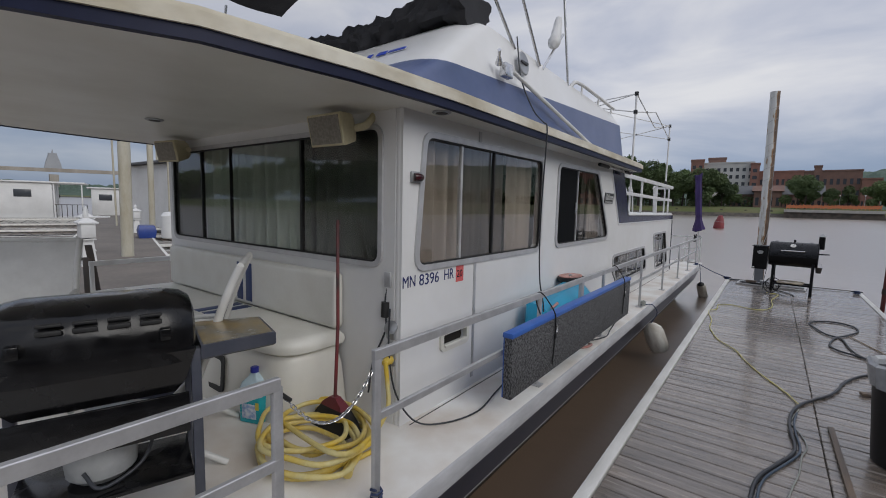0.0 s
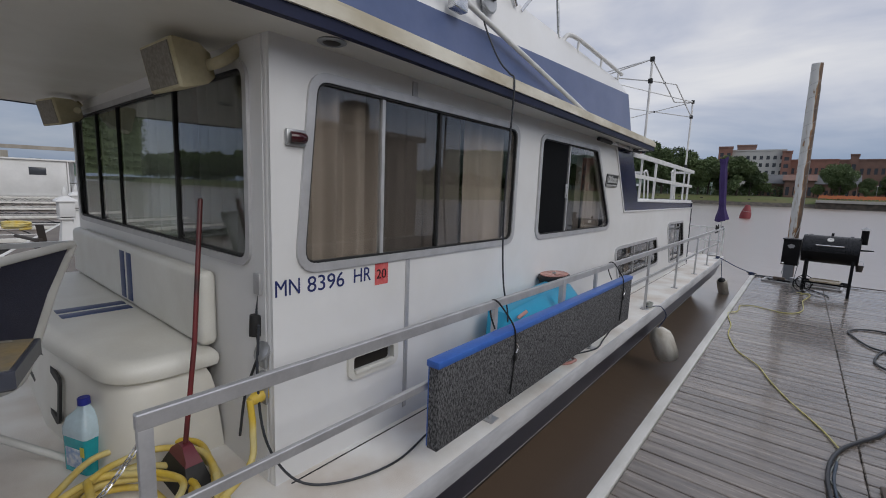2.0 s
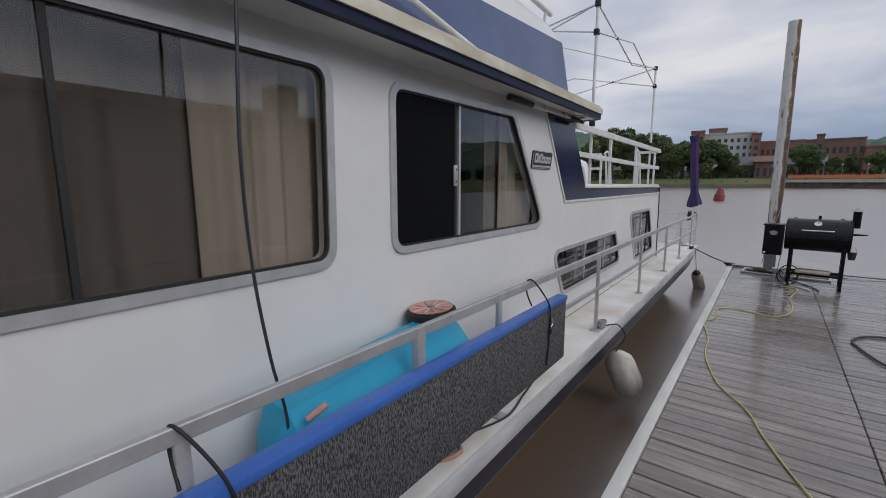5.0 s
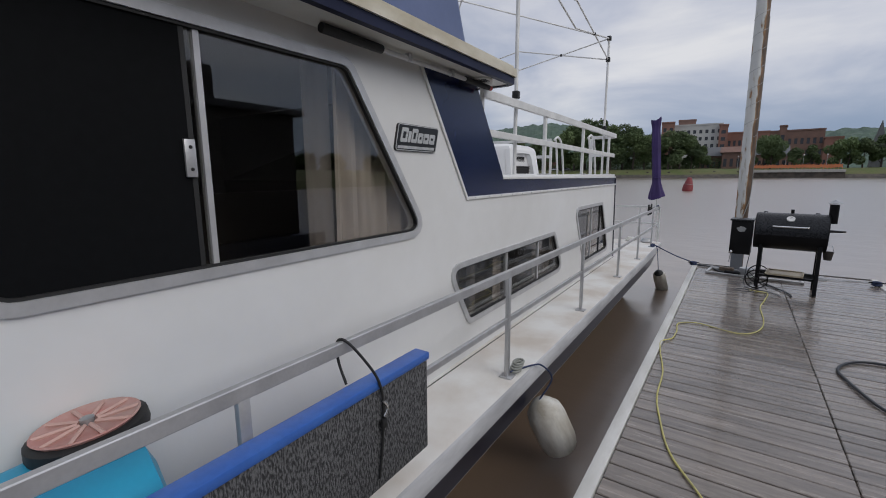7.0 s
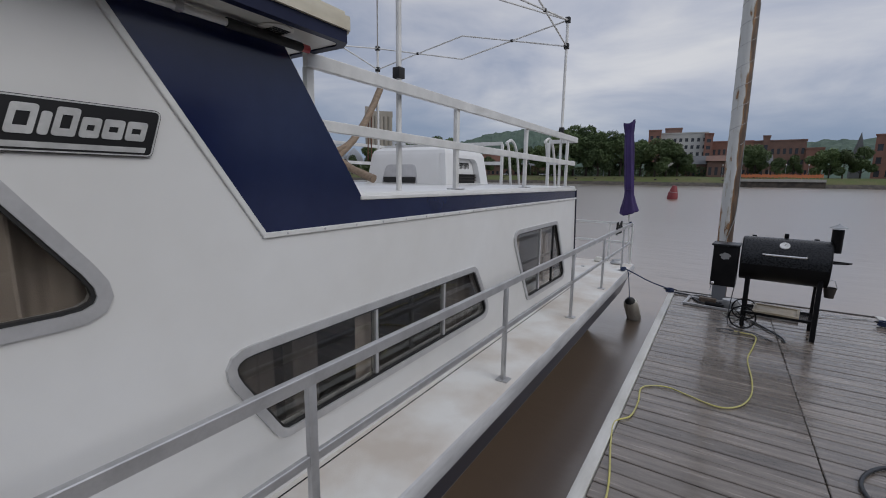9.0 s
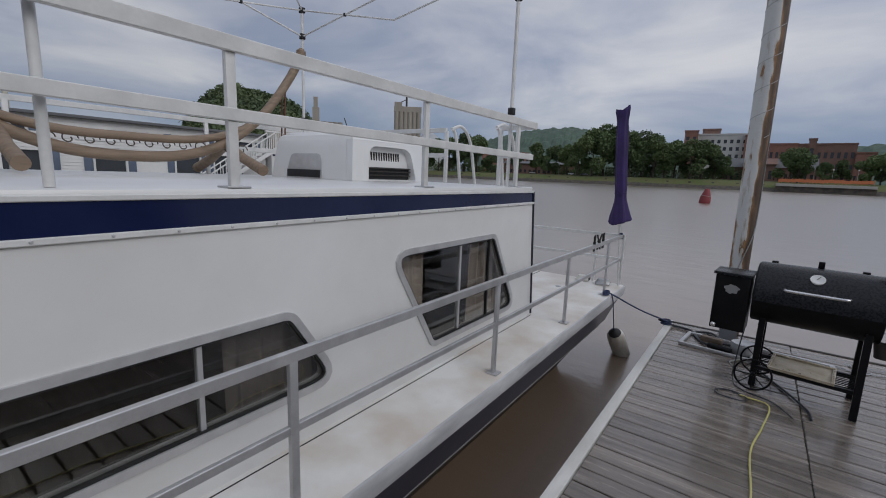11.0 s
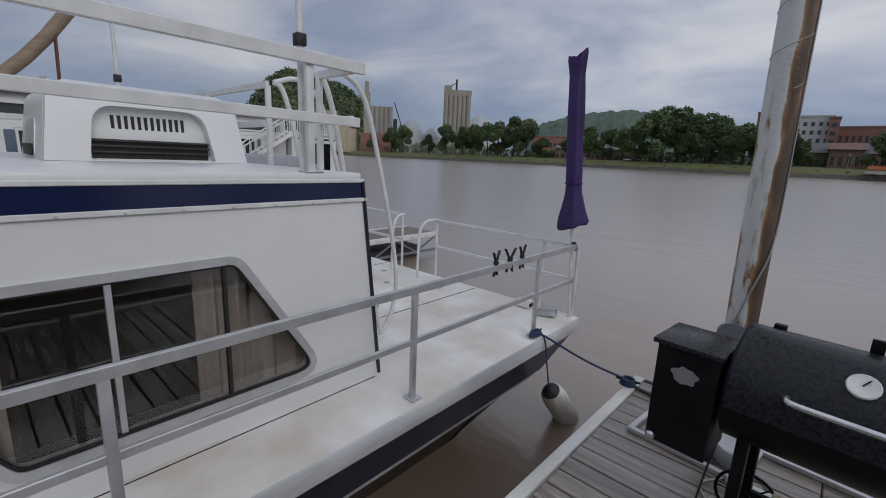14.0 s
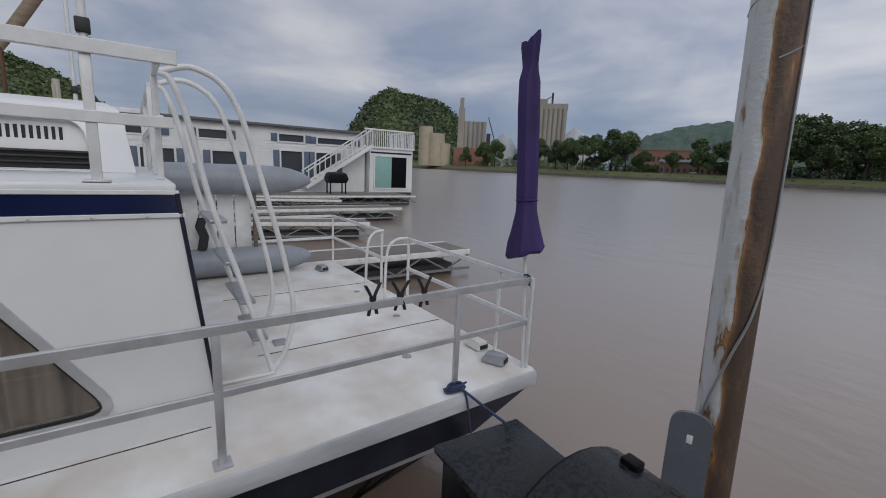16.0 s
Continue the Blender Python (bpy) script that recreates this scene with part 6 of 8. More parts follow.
part("lead", tube(curve_points(lead, 6), 0.0135, 7), HOSEY, cordh, "yellow lead running up to the inlet")
part("plug_end", tube([Vector(ctrl[0]) + Vector((0, 0, 0.012)), Vector(ctrl[0]) + Vector((0.05, -0.07, 0.012)), Vector(ctrl[0]) + Vector((0.075, -0.10, 0.012))], [0.02, 0.026, 0.026], 12), HOSEY, cordh, "moulded yellow plug")
inl = part("power_inlet", box(-0.10, -0.03, 1.822, 1.839, 0.70, 0.80, 0.01), GALV, boat, "grey shore power inlet with a hinged cap")
part("inlet_cap", lathe([(0.045, 0), (0.048, 0.015), (0.03, 0.025)], 16, pose(-0.065, 1.84, 0.80, 60, 0, 0)), GALV, inl)
part("plug", tube([(-0.065, 1.85, 0.745), (-0.06, 1.80, 0.74), (-0.05, 1.765, 0.735)], [0.03, 0.03, 0.018], 12), HOSEY, inl, "yellow plug")
inl2 = part("power_inlet", box(-0.10, -0.03, 1.822, 1.839, 0.86, 0.94, 0.01), GALV, boat)
part("inlet_cap", lathe([(0.045, 0), (0.048, 0.015), (0.03, 0.025)], 16, pose(-0.065, 1.84, 0.93, 60, 0, 0)), GALV, inl2)
part("wall_box", box(-0.12, -0.07, 1.825, 1.839, 1.17, 1.26, 0.004), ALU, boat)
part("wall_cord", tube(curve_points([(-0.10, 1.85, 1.21), (-0.12, 1.84, 1.1), (-0.11, 1.83, 1.02), (-0.12, 1.84, 0.9), (-0.2, 1.82, 0.7), (-0.22, 1.8, 0.5)], 5), 0.006, 6), CORDB, boat)
part("inline_plug", tube([(-0.11, 1.83, 1.08), (-0.11, 1.825, 0.99)], 0.025, 10), RUBBER, boat)
broom = thing("push_broom", on_boat(-0.29, 1.60, DECK_Z), "red-handled broom with black bristles leaning on the cabin", "broom")
part("handle", tube([(0, 0, 0.18), (-0.07, 0.08, 0.6), (-0.18, 0.17, 1.22)], 0.0105, 9), material("dark_red_handle", (0.16, 0.02, 0.022), 0.4, color2=(0.03, 0.015, 0.015), scale=4, amount=1.0), broom)
part("bristles", loft([[Vector((w * sx, h * sy, z)) for sx, sy in ((-1, -1), (1, -1), (1, 1), (-1, 1))] for z, w, h in ((0.003, 0.16, 0.06), (0.06, 0.15, 0.05), (0.135, 0.09, 0.035))]), RUBBER, broom)
part("head", loft([[Vector((w * sx, h * sy, z)) for sx, sy in ((-1, -1), (1, -1), (1, 1), (-1, 1))] for z, w, h in ((0.135, 0.09, 0.034), (0.155, 0.08, 0.028), (0.195, 0.025, 0.02))]), material("red_plastic", (0.16, 0.022, 0.035), 0.4), broom)
jug = thing("washer_fluid_jug", on_boat(-0.74, 1.36, DECK_Z + 0.002, 0, 0, 20), "clear plastic jug half full of blue-green fluid", "jug")
part("fluid", loft([[Vector((p.x, p.y, z)) for p in round_poly([(-0.078, -0.053), (0.078, -0.053), (0.078, 0.053), (-0.078, 0.053)], 0.02, 3)] for z in (0.004, 0.165)]), material("blue_fluid", (0.02, 0.36, 0.42), 0.15), jug, "blue-green fluid")
part("bottle", loft([[Vector((p.x * k, p.y * k, z)) for p in round_poly([(-0.08, -0.055), (0.08, -0.055), (0.08, 0.055), (-0.08, 0.055)], 0.022, 3)] for z, k in ((0.167, 1.0), (0.20, 1.0), (0.245, 0.8), (0.275, 0.4), (0.295, 0.27), (0.30, 0.26))]), material("frosted_plastic", (0.52, 0.66, 0.74), 0.25), jug, "frosted clear plastic")
part("cap", lathe([(0.024, 0.30), (0.024, 0.33), (0.02, 0.333)], 14), material("blue_cap", (0.02, 0.03, 0.28), 0.4), jug)
part("label", box(-0.05, 0.05, -0.0565, -0.054, 0.03, 0.12, 0.001), material("white_label", (0.62, 0.66, 0.7), 0.5, color2=(0.2, 0.3, 0.5), scale=40, amount=1.0), jug, "white printed label")
part("label_spot", box(0.045, 0.07, -0.0568, -0.0545, 0.09, 0.135, 0.001), material("yellow_label", (0.6, 0.52, 0.08), 0.5), jug)
chain = thing("gate_chain", on_boat(0, 0, 0), "galvanised chain hung across the gate opening", "chain")
lk = None
for i in range(30):
    t = i / 29
    y = 0.85 + 0.42 * t
    z = 0.99 - 0.17 * (1 - (2 * t - 1) ** 2) - 0.03 * t
    if lk is None:
        ring_pts = [Vector((0.006 * math.cos(a), 0.0115 * math.sin(a) + (0.005 if math.sin(a) > 0 else -0.005), 0)) for a in (2 * math.pi * k / 12 for k in range(13))]
        lk = mesh_object("link", tube(ring_pts, 0.0022, 5, caps=False), CHROME)
        ob = lk
    else:
        ob = new("link", lk.data)
    ob.parent = chain
    slope = math.degrees(math.atan2(-0.17 * -2 * (2 * t - 1) * 2 - 0.03, 0.42))
    ob.matrix_basis = pose(0.345 + 0.02 * t, y, z, slope, 0, 0) @ pose(0, 0, 0, 0, 90 * (i % 2) + 20, 0)
part("snap_hook", tube([(0.345, 0.845, 0.99), (0.35, 0.88, 0.955)], 0.008, 8), RUBBER, chain)
part("rope_tie", tube([(0.38 + 0.025 * math.cos(t), 1.28 + 0.025 * math.sin(t), 0.36 + 0.004 * i) for i, t in ((i, 1.2 * i) for i in range(16))], 0.006, 6), ROPEBLUE, boat)


# ---- the far shore ----
def far(az, dist, z=0.0):
    return Vector((dist * math.sin(radians(az)), 5 + dist * math.cos(radians(az)), z))


def high(el, dist):
    return 1.7 + dist * math.tan(radians(el))


LEAF = material("summer_foliage", (0.115, 0.165, 0.06), 0.7, color2=(0.065, 0.10, 0.038), scale=0.5, amount=0.9, fine=0.3, bump_scale=2.0, random_tint=0.25)
LEAF2 = material("bluff_foliage", (0.07, 0.098, 0.05), 0.8, color2=(0.11, 0.145, 0.06), scale=0.012, amount=1.2, fine=0.35, bump_scale=0.12)
# distance haze is mixed into this blue-green base colour
HAZY = material("haze_tinted_foliage", (0.075, 0.115, 0.085), 0.9, color2=(0.06, 0.095, 0.075), scale=0.02, amount=0.8, fine=0.25, bump_scale=0.1)
BARK = material("tree_bark", (0.07, 0.055, 0.045), 0.9, scale=3, bump=0.3, bump_scale=12)
GRASS = material("shore_grass", (0.085, 0.115, 0.03), 0.9, color2=(0.12, 0.12, 0.05), scale=0.12, amount=0.9, fine=0.3, bump_scale=1.5)
RIPRAP = material("riprap", (0.10, 0.085, 0.07), 0.9, color2=(0.05, 0.045, 0.04), scale=0.6, amount=1.2, fine=0.4, bump=0.5, bump_scale=1.2)
BRICK = material("red_brick", (0.27, 0.135, 0.105), 0.85, color2=(0.21, 0.11, 0.085), scale=0.3, amount=0.7, fine=0.2, bump_scale=3)
BRICK2 = material("brown_brick", (0.21, 0.125, 0.098), 0.85, color2=(0.165, 0.10, 0.082), scale=0.3, amount=0.7, fine=0.2, bump_scale=3)
PALEWALL = material("pale_render", (0.52, 0.52, 0.50), 0.8, color2=(0.44, 0.44, 0.43), scale=0.2, fine=0.08)
CONCRETE = material("elevator_concrete", (0.34, 0.31, 0.27), 0.85, color2=(0.27, 0.245, 0.21), scale=0.08, amount=0.9, fine=0.12, bump_scale=0.8, stretch=(1, 1, 0.2))
FARGLASS = material("dark_far_window", (0.05, 0.055, 0.065), 0.2, scale=1)
ROOFGREY = material("grey_shingle_roof", (0.13, 0.135, 0.145), 0.8, scale=0.6, fine=0.15)
ORANGE = material("orange_safety_fence", (0.62, 0.17, 0.06), 0.7, color2=(0.5, 0.2, 0.1), scale=2, amount=0.8)
STONE = material("pale_stone", (0.40, 0.39, 0.36), 0.85, color2=(0.3, 0.29, 0.27), scale=0.6, fine=0.15)

SHORE = 262.0
# ground beyond the river: bank, lawn and flat land to the horizon
gx = [-3000, -1500, -900, -600] + [-500 + 10 * i for i in range(101)] + [800, 1500, 3000]
gy = [(SHORE - 3, -2.0), (SHORE, -0.5), (SHORE + 2.5, 1.3), (SHORE + 4, 2.0), (SHORE + 10, 3.8), (SHORE + 22, 4.4), (SHORE + 60, 4.8), (900, 5.5), (3000, 6)]
g = bmesh.new()
rows = [[g.verts.new((x, y + (1.4 * noise.noise(Vector((x * 0.05, i, 0))) if 0 < i < 5 else 0), z + (0.35 * noise.noise(Vector((x * 0.09, i * 3.1, 1))) if i > 1 else 0))) for x in gx] for i, (y, z) in enumerate(gy)]
for a, b in zip(rows, rows[1:]):
    for i in range(len(gx) - 1):
        f = g.faces.new((a[i], a[i + 1], b[i + 1], b[i]))
        f.material_index = 0 if a[i].co.z < 1.0 else 1
tagged(mesh_object("ground", g, [RIPRAP, GRASS]), "grassy far river bank above a dark stone edge", "ground", kind="structure")


def leaf_crown(seed, lobes, count, size):
    """A crown of many small leaf clumps round several lobes, with gaps and an uneven outline."""
    r = random.Random(seed)
    bm = bmesh.new()
    for k in range(count):
        cx, cy, cz, rr = lobes[k % len(lobes)]
        while True:
            d = Vector((r.uniform(-1, 1), r.uniform(-1, 1), r.uniform(-1, 1)))
            if 0.05 < d.length < 1:
                break
        d = d.normalized() * (r.uniform(0.45, 1.0) ** 0.5) * rr * r.uniform(0.85, 1.12)
        p = Vector((cx, cy, cz)) + Vector((d.x, d.y, d.z * 0.85))
        s = size * r.uniform(0.6, 1.4)
        u = Vector((r.uniform(-1, 1), r.uniform(-1, 1), r.uniform(-0.6, 0.6))).normalized()
        v = u.cross(Vector((r.uniform(-1, 1), r.uniform(-1, 1), r.uniform(-1, 1)))).normalized()
        vs = [bm.verts.new(p + s * q) for q in (u, 0.7 * v - 0.1 * u, -u * 0.9, -0.75 * v)]
        bm.faces.new(vs)
    return bm


def tree_kind(seed, wide):
    r = random.Random(seed)
    t = thing("tree", pose(0, -400, -60), "leafy green shade tree on the far bank", "tree", "trees on the far bank")
    tr = bmesh.new()
    tube_into(tr, [(0, 0, -0.05), (0.01, 0, 0.12), (0.0, 0.01, 0.3), (0.01, 0.0, 0.55)], [0.026, 0.02, 0.016, 0.008], 8)
    lobes = [(0, 0, 0.66, 0.22 * wide), (0, 0, 0.80, 0.17 * wide)]
    for k in range(7):
        a = 2 * math.pi * k / 7 + r.uniform(-0.3, 0.3)
        d, z = r.uniform(0.14, 0.27) * wide, r.uniform(0.24, 0.72)
        tube_into(tr, [(0, 0, z - 0.12), (d * 0.5 * math.cos(a), d * 0.5 * math.sin(a), z - 0.03), (d * math.cos(a), d * math.sin(a), z)], [0.010, 0.007, 0.004], 5)
        lobes.append((d * math.cos(a), d * math.sin(a), z + 0.02, r.uniform(0.11, 0.17) * wide))
    part("trunk", tr, BARK, t)
    part("crown", leaf_crown(seed, lobes, 7000, 0.020), LEAF, t, smooth=False)
    return t


kinds = [tree_kind(3, 1.0), tree_kind(8, 0.85), tree_kind(21, 1.2), tree_kind(34, 1.05)]
rnd = random.Random(7)
first = True
spots = [(-34.2, 4.9), (-32.3, 5.7), (-30.6, 5.2), (-37.3, 4.4), (-40.9, 4.3), (-38.8, 4.2), (-35.6, 4.6), (-46.5, 3.9), (-48.0, 3.6), (-23.0, 4.7), (-20.6, 4.2), (-19.2, 4.4), (-17.9, 4.3), (-21.8, 3.0), (-16.2, 6.3), (-14.9, 6.9), (-13.4, 6.8), (-12.0, 6.2), (-10.6, 6.0), (-9.4, 5.6), (-8.2, 4.7), (-7.2, 5.1), (-5.6, 5.0), (-4.5, 5.0), (-3.3, 3.9), (-2.3, 3.3), (3.3, 4.0), (4.0, 4.1), (5.9, 2.7), (7.2, 3.0), (9.3, 3.3), (10.0, 3.5), (11.0, 3.4), (12.2, 3.7), (15.5, 3.9), (17.5, 4.2), (20, 4.4), (23, 4.1), (-28.6, 3.0), (-25.6, 3.0), (-43.2, 2.9), (-50.3, 2.9)]
for i, (az, el) in enumerate(spots):
    dist = (SHORE + rnd.uniform(9, 20)) / math.cos(radians(az))
    p = far(az, dist)
    h = (high(el, dist) - 3.6) * 1.02
    k = kinds[i % 4]
    m = pose(p.x, p.y, 3.6, 0, 0, rnd.uniform(0, 360))
    if i < 4:
        k.matrix_basis = m @ Matrix.Scale(h, 4)
    else:
        c = copy_thing(k, m)
        c.scale = (h, h, h)


def shrub_row(name, az0, az1, el, back, count, label):
    r = random.Random(int(az0 * 10) + count)
    lob = []
    for k in range(count):
        az = az0 + (az1 - az0) * (k + r.random()) / count
        dist = (SHORE + back + r.uniform(0, 8)) / math.cos(radians(az))
        p = far(az, dist, 4.0)
        rr = (high(el, dist) - 4.0) * r.uniform(0.4, 0.62)
        lob.append((p.x, p.y, 4.0 + rr * 0.75, rr))
    return tagged(mesh_object(name, leaf_crown(5 + count, lob, 420 * count, 0.42), LEAF, smooth=False), label, "shrubs", kind="stuff")


shrub_row("shrubs", -36, -15, 1.7, 34, 42, "dense green shrubs and small trees along the bank")
shrub_row("shrubs", -15, 0, 2.0, 30, 24, "dense green shrubs under the trees")
shrub_row("shrubs", -53, -36, 1.9, 30, 26, "green bushes before the grain elevators")


def hill(name, pts, dist, depth, mat, label, rough=7.0, base=3.0, clumps=0, size=3.0):
    """A wooded hill with a ridge given as (bearing, elevation)."""
    bm = bmesh.new()
    n, rows_ = 150, 26
    azs = [p[0] for p in pts]
    grid = []
    for j in range(rows_ + 1):
        t = j / rows_
        grid.append([])
        for i in range(n + 1):
            az = azs[0] + (azs[-1] - azs[0]) * i / n
            el = float(np.interp(az, azs, [p[1] for p in pts]))
            top = high(el, dist)
            prof = math.sin(min(1.0, t * 1.25) * math.pi / 2) if t < 0.8 else 1 - 0.6 * ((t - 0.8) / 0.2) ** 2
            p = far(az, dist - depth * (0.8 - t))
            z = base + (top - base) * prof
            q = Vector((p.x, p.y, z)) / (rough * 2.2)
            bump = rough * (noise.noise(q) + 0.6 * noise.noise(q * 2.3) + 0.4 * noise.noise(q * 5.1)) * min(1.0, t * 3)
            grid[-1].append(bm.verts.new((p.x, p.y, z + bump * 0.55)))
    for a, b in zip(grid, grid[1:]):
        for i in range(n):
            bm.faces.new((a[i], a[i + 1], b[i + 1], b[i]))
    if clumps:
        r = random.Random(n + len(name) + int(dist))
        for row in grid[1:]:
            for v in list(row):
                for k in range(clumps):
                    c = v.co + Vector((r.uniform(-1, 1) * size * 2.2, r.uniform(-1, 1) * size * 2.2, r.uniform(-0.1, 0.9) * size))
                    u = Vector((r.uniform(-1, 1), r.uniform(-1, 1), r.uniform(-0.7, 0.7))).normalized()
                    w = u.cross(Vector((r.uniform(-1, 1), r.uniform(-1, 1), r.uniform(-1, 1)))).normalized()
                    s = size * r.uniform(0.35, 0.9)
                    bm.faces.new([bm.verts.new(c + s * q) for q in (u, 0.8 * w, -u, -0.8 * w)])
    return tagged(mesh_object(name, bm, mat, smooth=False), label, "hill", kind="structure")


hill("hill_1", [(-66.5, 1.2), (-65, 4.6), (-63, 7.3), (-60.5, 9.1), (-59.2, 8.5), (-57.4, 8.35), (-55, 7.9), (-53, 6.8), (-51.7, 5.2), (-50.5, 2.0)], 900, 260, LEAF2, "steep wooded bluff with a grassy crest", 9, clumps=4, size=4.0)
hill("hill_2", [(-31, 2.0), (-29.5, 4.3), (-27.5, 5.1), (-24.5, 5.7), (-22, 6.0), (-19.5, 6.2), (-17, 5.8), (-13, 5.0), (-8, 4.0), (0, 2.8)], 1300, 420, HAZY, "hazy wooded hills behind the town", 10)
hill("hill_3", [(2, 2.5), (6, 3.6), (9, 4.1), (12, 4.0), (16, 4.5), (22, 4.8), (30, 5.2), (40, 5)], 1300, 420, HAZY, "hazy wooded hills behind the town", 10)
hill("hill_4", [(-106, 7.5), (-101, 8.6), (-97, 8.2), (-94, 7.0), (-91.5, 5.4), (-88, 2.5)], 330, 70, LEAF2, "wooded bluff beyond the marina", 5, clumps=6, size=1.2)
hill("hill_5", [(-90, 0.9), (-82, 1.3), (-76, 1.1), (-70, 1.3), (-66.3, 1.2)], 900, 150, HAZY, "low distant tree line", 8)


def building(name, az0, az1, el_top, dist, mat, label, storeys, bays, depth=25, pitched=False, z0=3.5, winmat=FARGLASS, wh=0.5, roofmat=None, ww=0.5):
    """A block with recessed windows in rows, its face towards the river."""
    a, b = far(az0, dist), far(az1, dist)
    w = (b - a).length
    ang = math.degrees(math.atan2(b.y - a.y, b.x - a.x))
    h = high(el_top, dist) - z0
    bd = thing(name, pose(a.x, a.y, z0, 0, 0, ang), label, "building")
    outs = []
    ch, cw = h / (storeys + 0.45), w / bays
    for s in range(storeys):
        for k in range(bays):
            x0, zz = (k + 0.5 - ww / 2) * cw, (s + 0.3) * ch
            outs.append([(x0, zz), (x0 + cw * ww, zz), (x0 + cw * ww, zz + ch * wh), (x0, zz + ch * wh)])
    fr = bmesh.new()
    plate_into(fr, [(0, 0), (w, 0), (w, h), (0, h)], outs, lambda u, v, d: Vector((u, d, v)), 0.5)
    part("facade", fr, mat, bd)
    part("body", box(0.02, w - 0.02, 0.55, depth, 0, h - 0.02), mat, bd)
    for q in outs:
        part("window", box(q[0][0], q[1][0], 0.3, 0.42, q[0][1], q[2][1]), winmat, bd, smooth=False)
    if pitched:
        part("roof", loft([[Vector((x, -1.0, h)), Vector((x, depth * 0.5, h + pitched)), Vector((x, depth + 1, h))] for x in (-1, w + 1)]), roofmat or ROOFGREY, bd)
    else:
        part("parapet", box(-0.3, w + 0.3, -0.3, depth + 0.3, h - 0.02, h + 0.8), roofmat or mat, bd)
    return bd


building("hotel_building", -5.9, -0.6, 5.35, 330, PALEWALL, "pale multi-storey hotel with brick ends", 6, 9, roofmat=PALEWALL)
building("brick_building", -6.6, -5.3, 5.75, 322, BRICK, "red brick stair tower of the hotel", 6, 2, depth=14)
building("brick_building", -0.9, -0.1, 5.2, 327, BRICK, "narrow red brick end wall section", 6, 1, depth=14)
building("brick_building", -4.9, -3.2, 5.9, 345, BRICK2, "brown brick penthouse storey on the hotel", 7, 4, depth=12)
building("brick_building", -0.1, 3.6, 4.3, 340, BRICK, "long low red brick warehouse", 3, 8)
building("brick_building", 3.6, 8.0, 4.25, 350, BRICK2, "long brown brick building with a stepped parapet", 3, 9)
building("brick_building", 4.4, 5.0, 4.75, 349, BRICK2, "brick stair tower above the roof", 3, 1, depth=10)
building("brick_building", 8.0, 9.4, 3.4, 345, BRICK, "low red brick riverside building", 2, 4)
building("brick_building", 12.9, 22, 4.45, 330, BRICK, "red brick building by the river road", 3, 12)
building("depot_building", -2.9, 5.3, 1.95, 296, BRICK2, "long low railway depot with a grey hipped roof", 1, 16, depth=14, pitched=5.2, wh=0.6)
building("depot_building", -0.4, 2.0, 2.3, 290, BRICK2, "gabled brick depot entrance porch", 1, 4, depth=10, pitched=3.2, roofmat=BRICK2, wh=0.65)
building("brick_building", -30, -24, 3.0, 380, BRICK, "red brick factory standing behind the trees", 2, 12)
building("brick_building", -27, -16.5, 1.75, 318, BRICK2, "long low brick freight shed", 1, 18, pitched=2.0, wh=0.4)
sp = thing("church_spire", pose(*far(11.8, 430), 4), "dark slender church spire", "church")
sh_ = high(5.3, 430) - 4
part("steeple", loft([[Vector((r * c, r * s, z)) for c, s in ((1, 1), (-1, 1), (-1, -1), (1, -1))] for z, r in ((0, 3.2), (sh_ * 0.5, 3.0), (sh_ * 0.52, 3.3), (sh_, 0.1))]), ROOFGREY, sp)
# orange fence over a pale wall on the bank
fence = thing("safety_fence", pose(0, 0, 0), "orange plastic safety fence along the bank", "fence")
r = random.Random(3)
prev = None
for k in range(27):
    az = 2.5 + 7.1 * k / 26
    p = far(az, (SHORE + 5.5) / math.cos(radians(az)))
    part("fence_post", tube([(p.x, p.y, 3.4), (p.x, p.y, 6.2)], 0.09, 5), ORANGE, fence)
    if prev is not None:
        pn = loft([[Vector((q.x, q.y, 4.3 + dz)), Vector((q.x, q.y + 0.06, 4.3 + dz)), Vector((q.x, q.y + 0.06, 5.7 + dz)), Vector((q.x, q.y, 5.7 + dz))] for q, dz in ((prev, r.uniform(-0.2, 0.2)), (p, r.uniform(-0.2, 0.2)))])
        part("mesh_panel", pn, ORANGE, fence)
    prev = p
w0, w1 = far(2.3, SHORE / math.cos(radians(2.3))), far(9.7, SHORE / math.cos(radians(9.7)))
tagged(mesh_object("river_wall", box(w0.x, w1.x, SHORE - 0.5, SHORE + 4.5, 2.2, 3.5), STONE), "pale stone wall under the orange fence", "wall", kind="structure")
tagged(mesh_object("river_wall_base", box(w0.x, w1.x, SHORE + 0.2, SHORE + 4.0, -1, 2.19), RIPRAP), "dark recessed base under the pale wall", "wall", kind="structure")
for k in range(22):
    az = -46 + 2.25 * k
    p = far(az, (SHORE + 1.0) / math.cos(radians(az)))
    b = thing("mooring_dolphin", pose(p.x, p.y, 0), "squat dark timber mooring post on the bank", "post", "posts along the bank")
    part("post", box(-0.6, 0.6, -0.6, 0.6, -1, 2.9, 0.1), DOCKSTEEL, b)

# small things on the far lawn
SIGNWHITE = material("white_sign_paint", (0.72, 0.72, 0.70), 0.6, scale=1.0)
sg = thing("park_sign", pose(*far(-2.1, SHORE + 9), 3.6), "white arched sign standing on the far lawn", "sign")
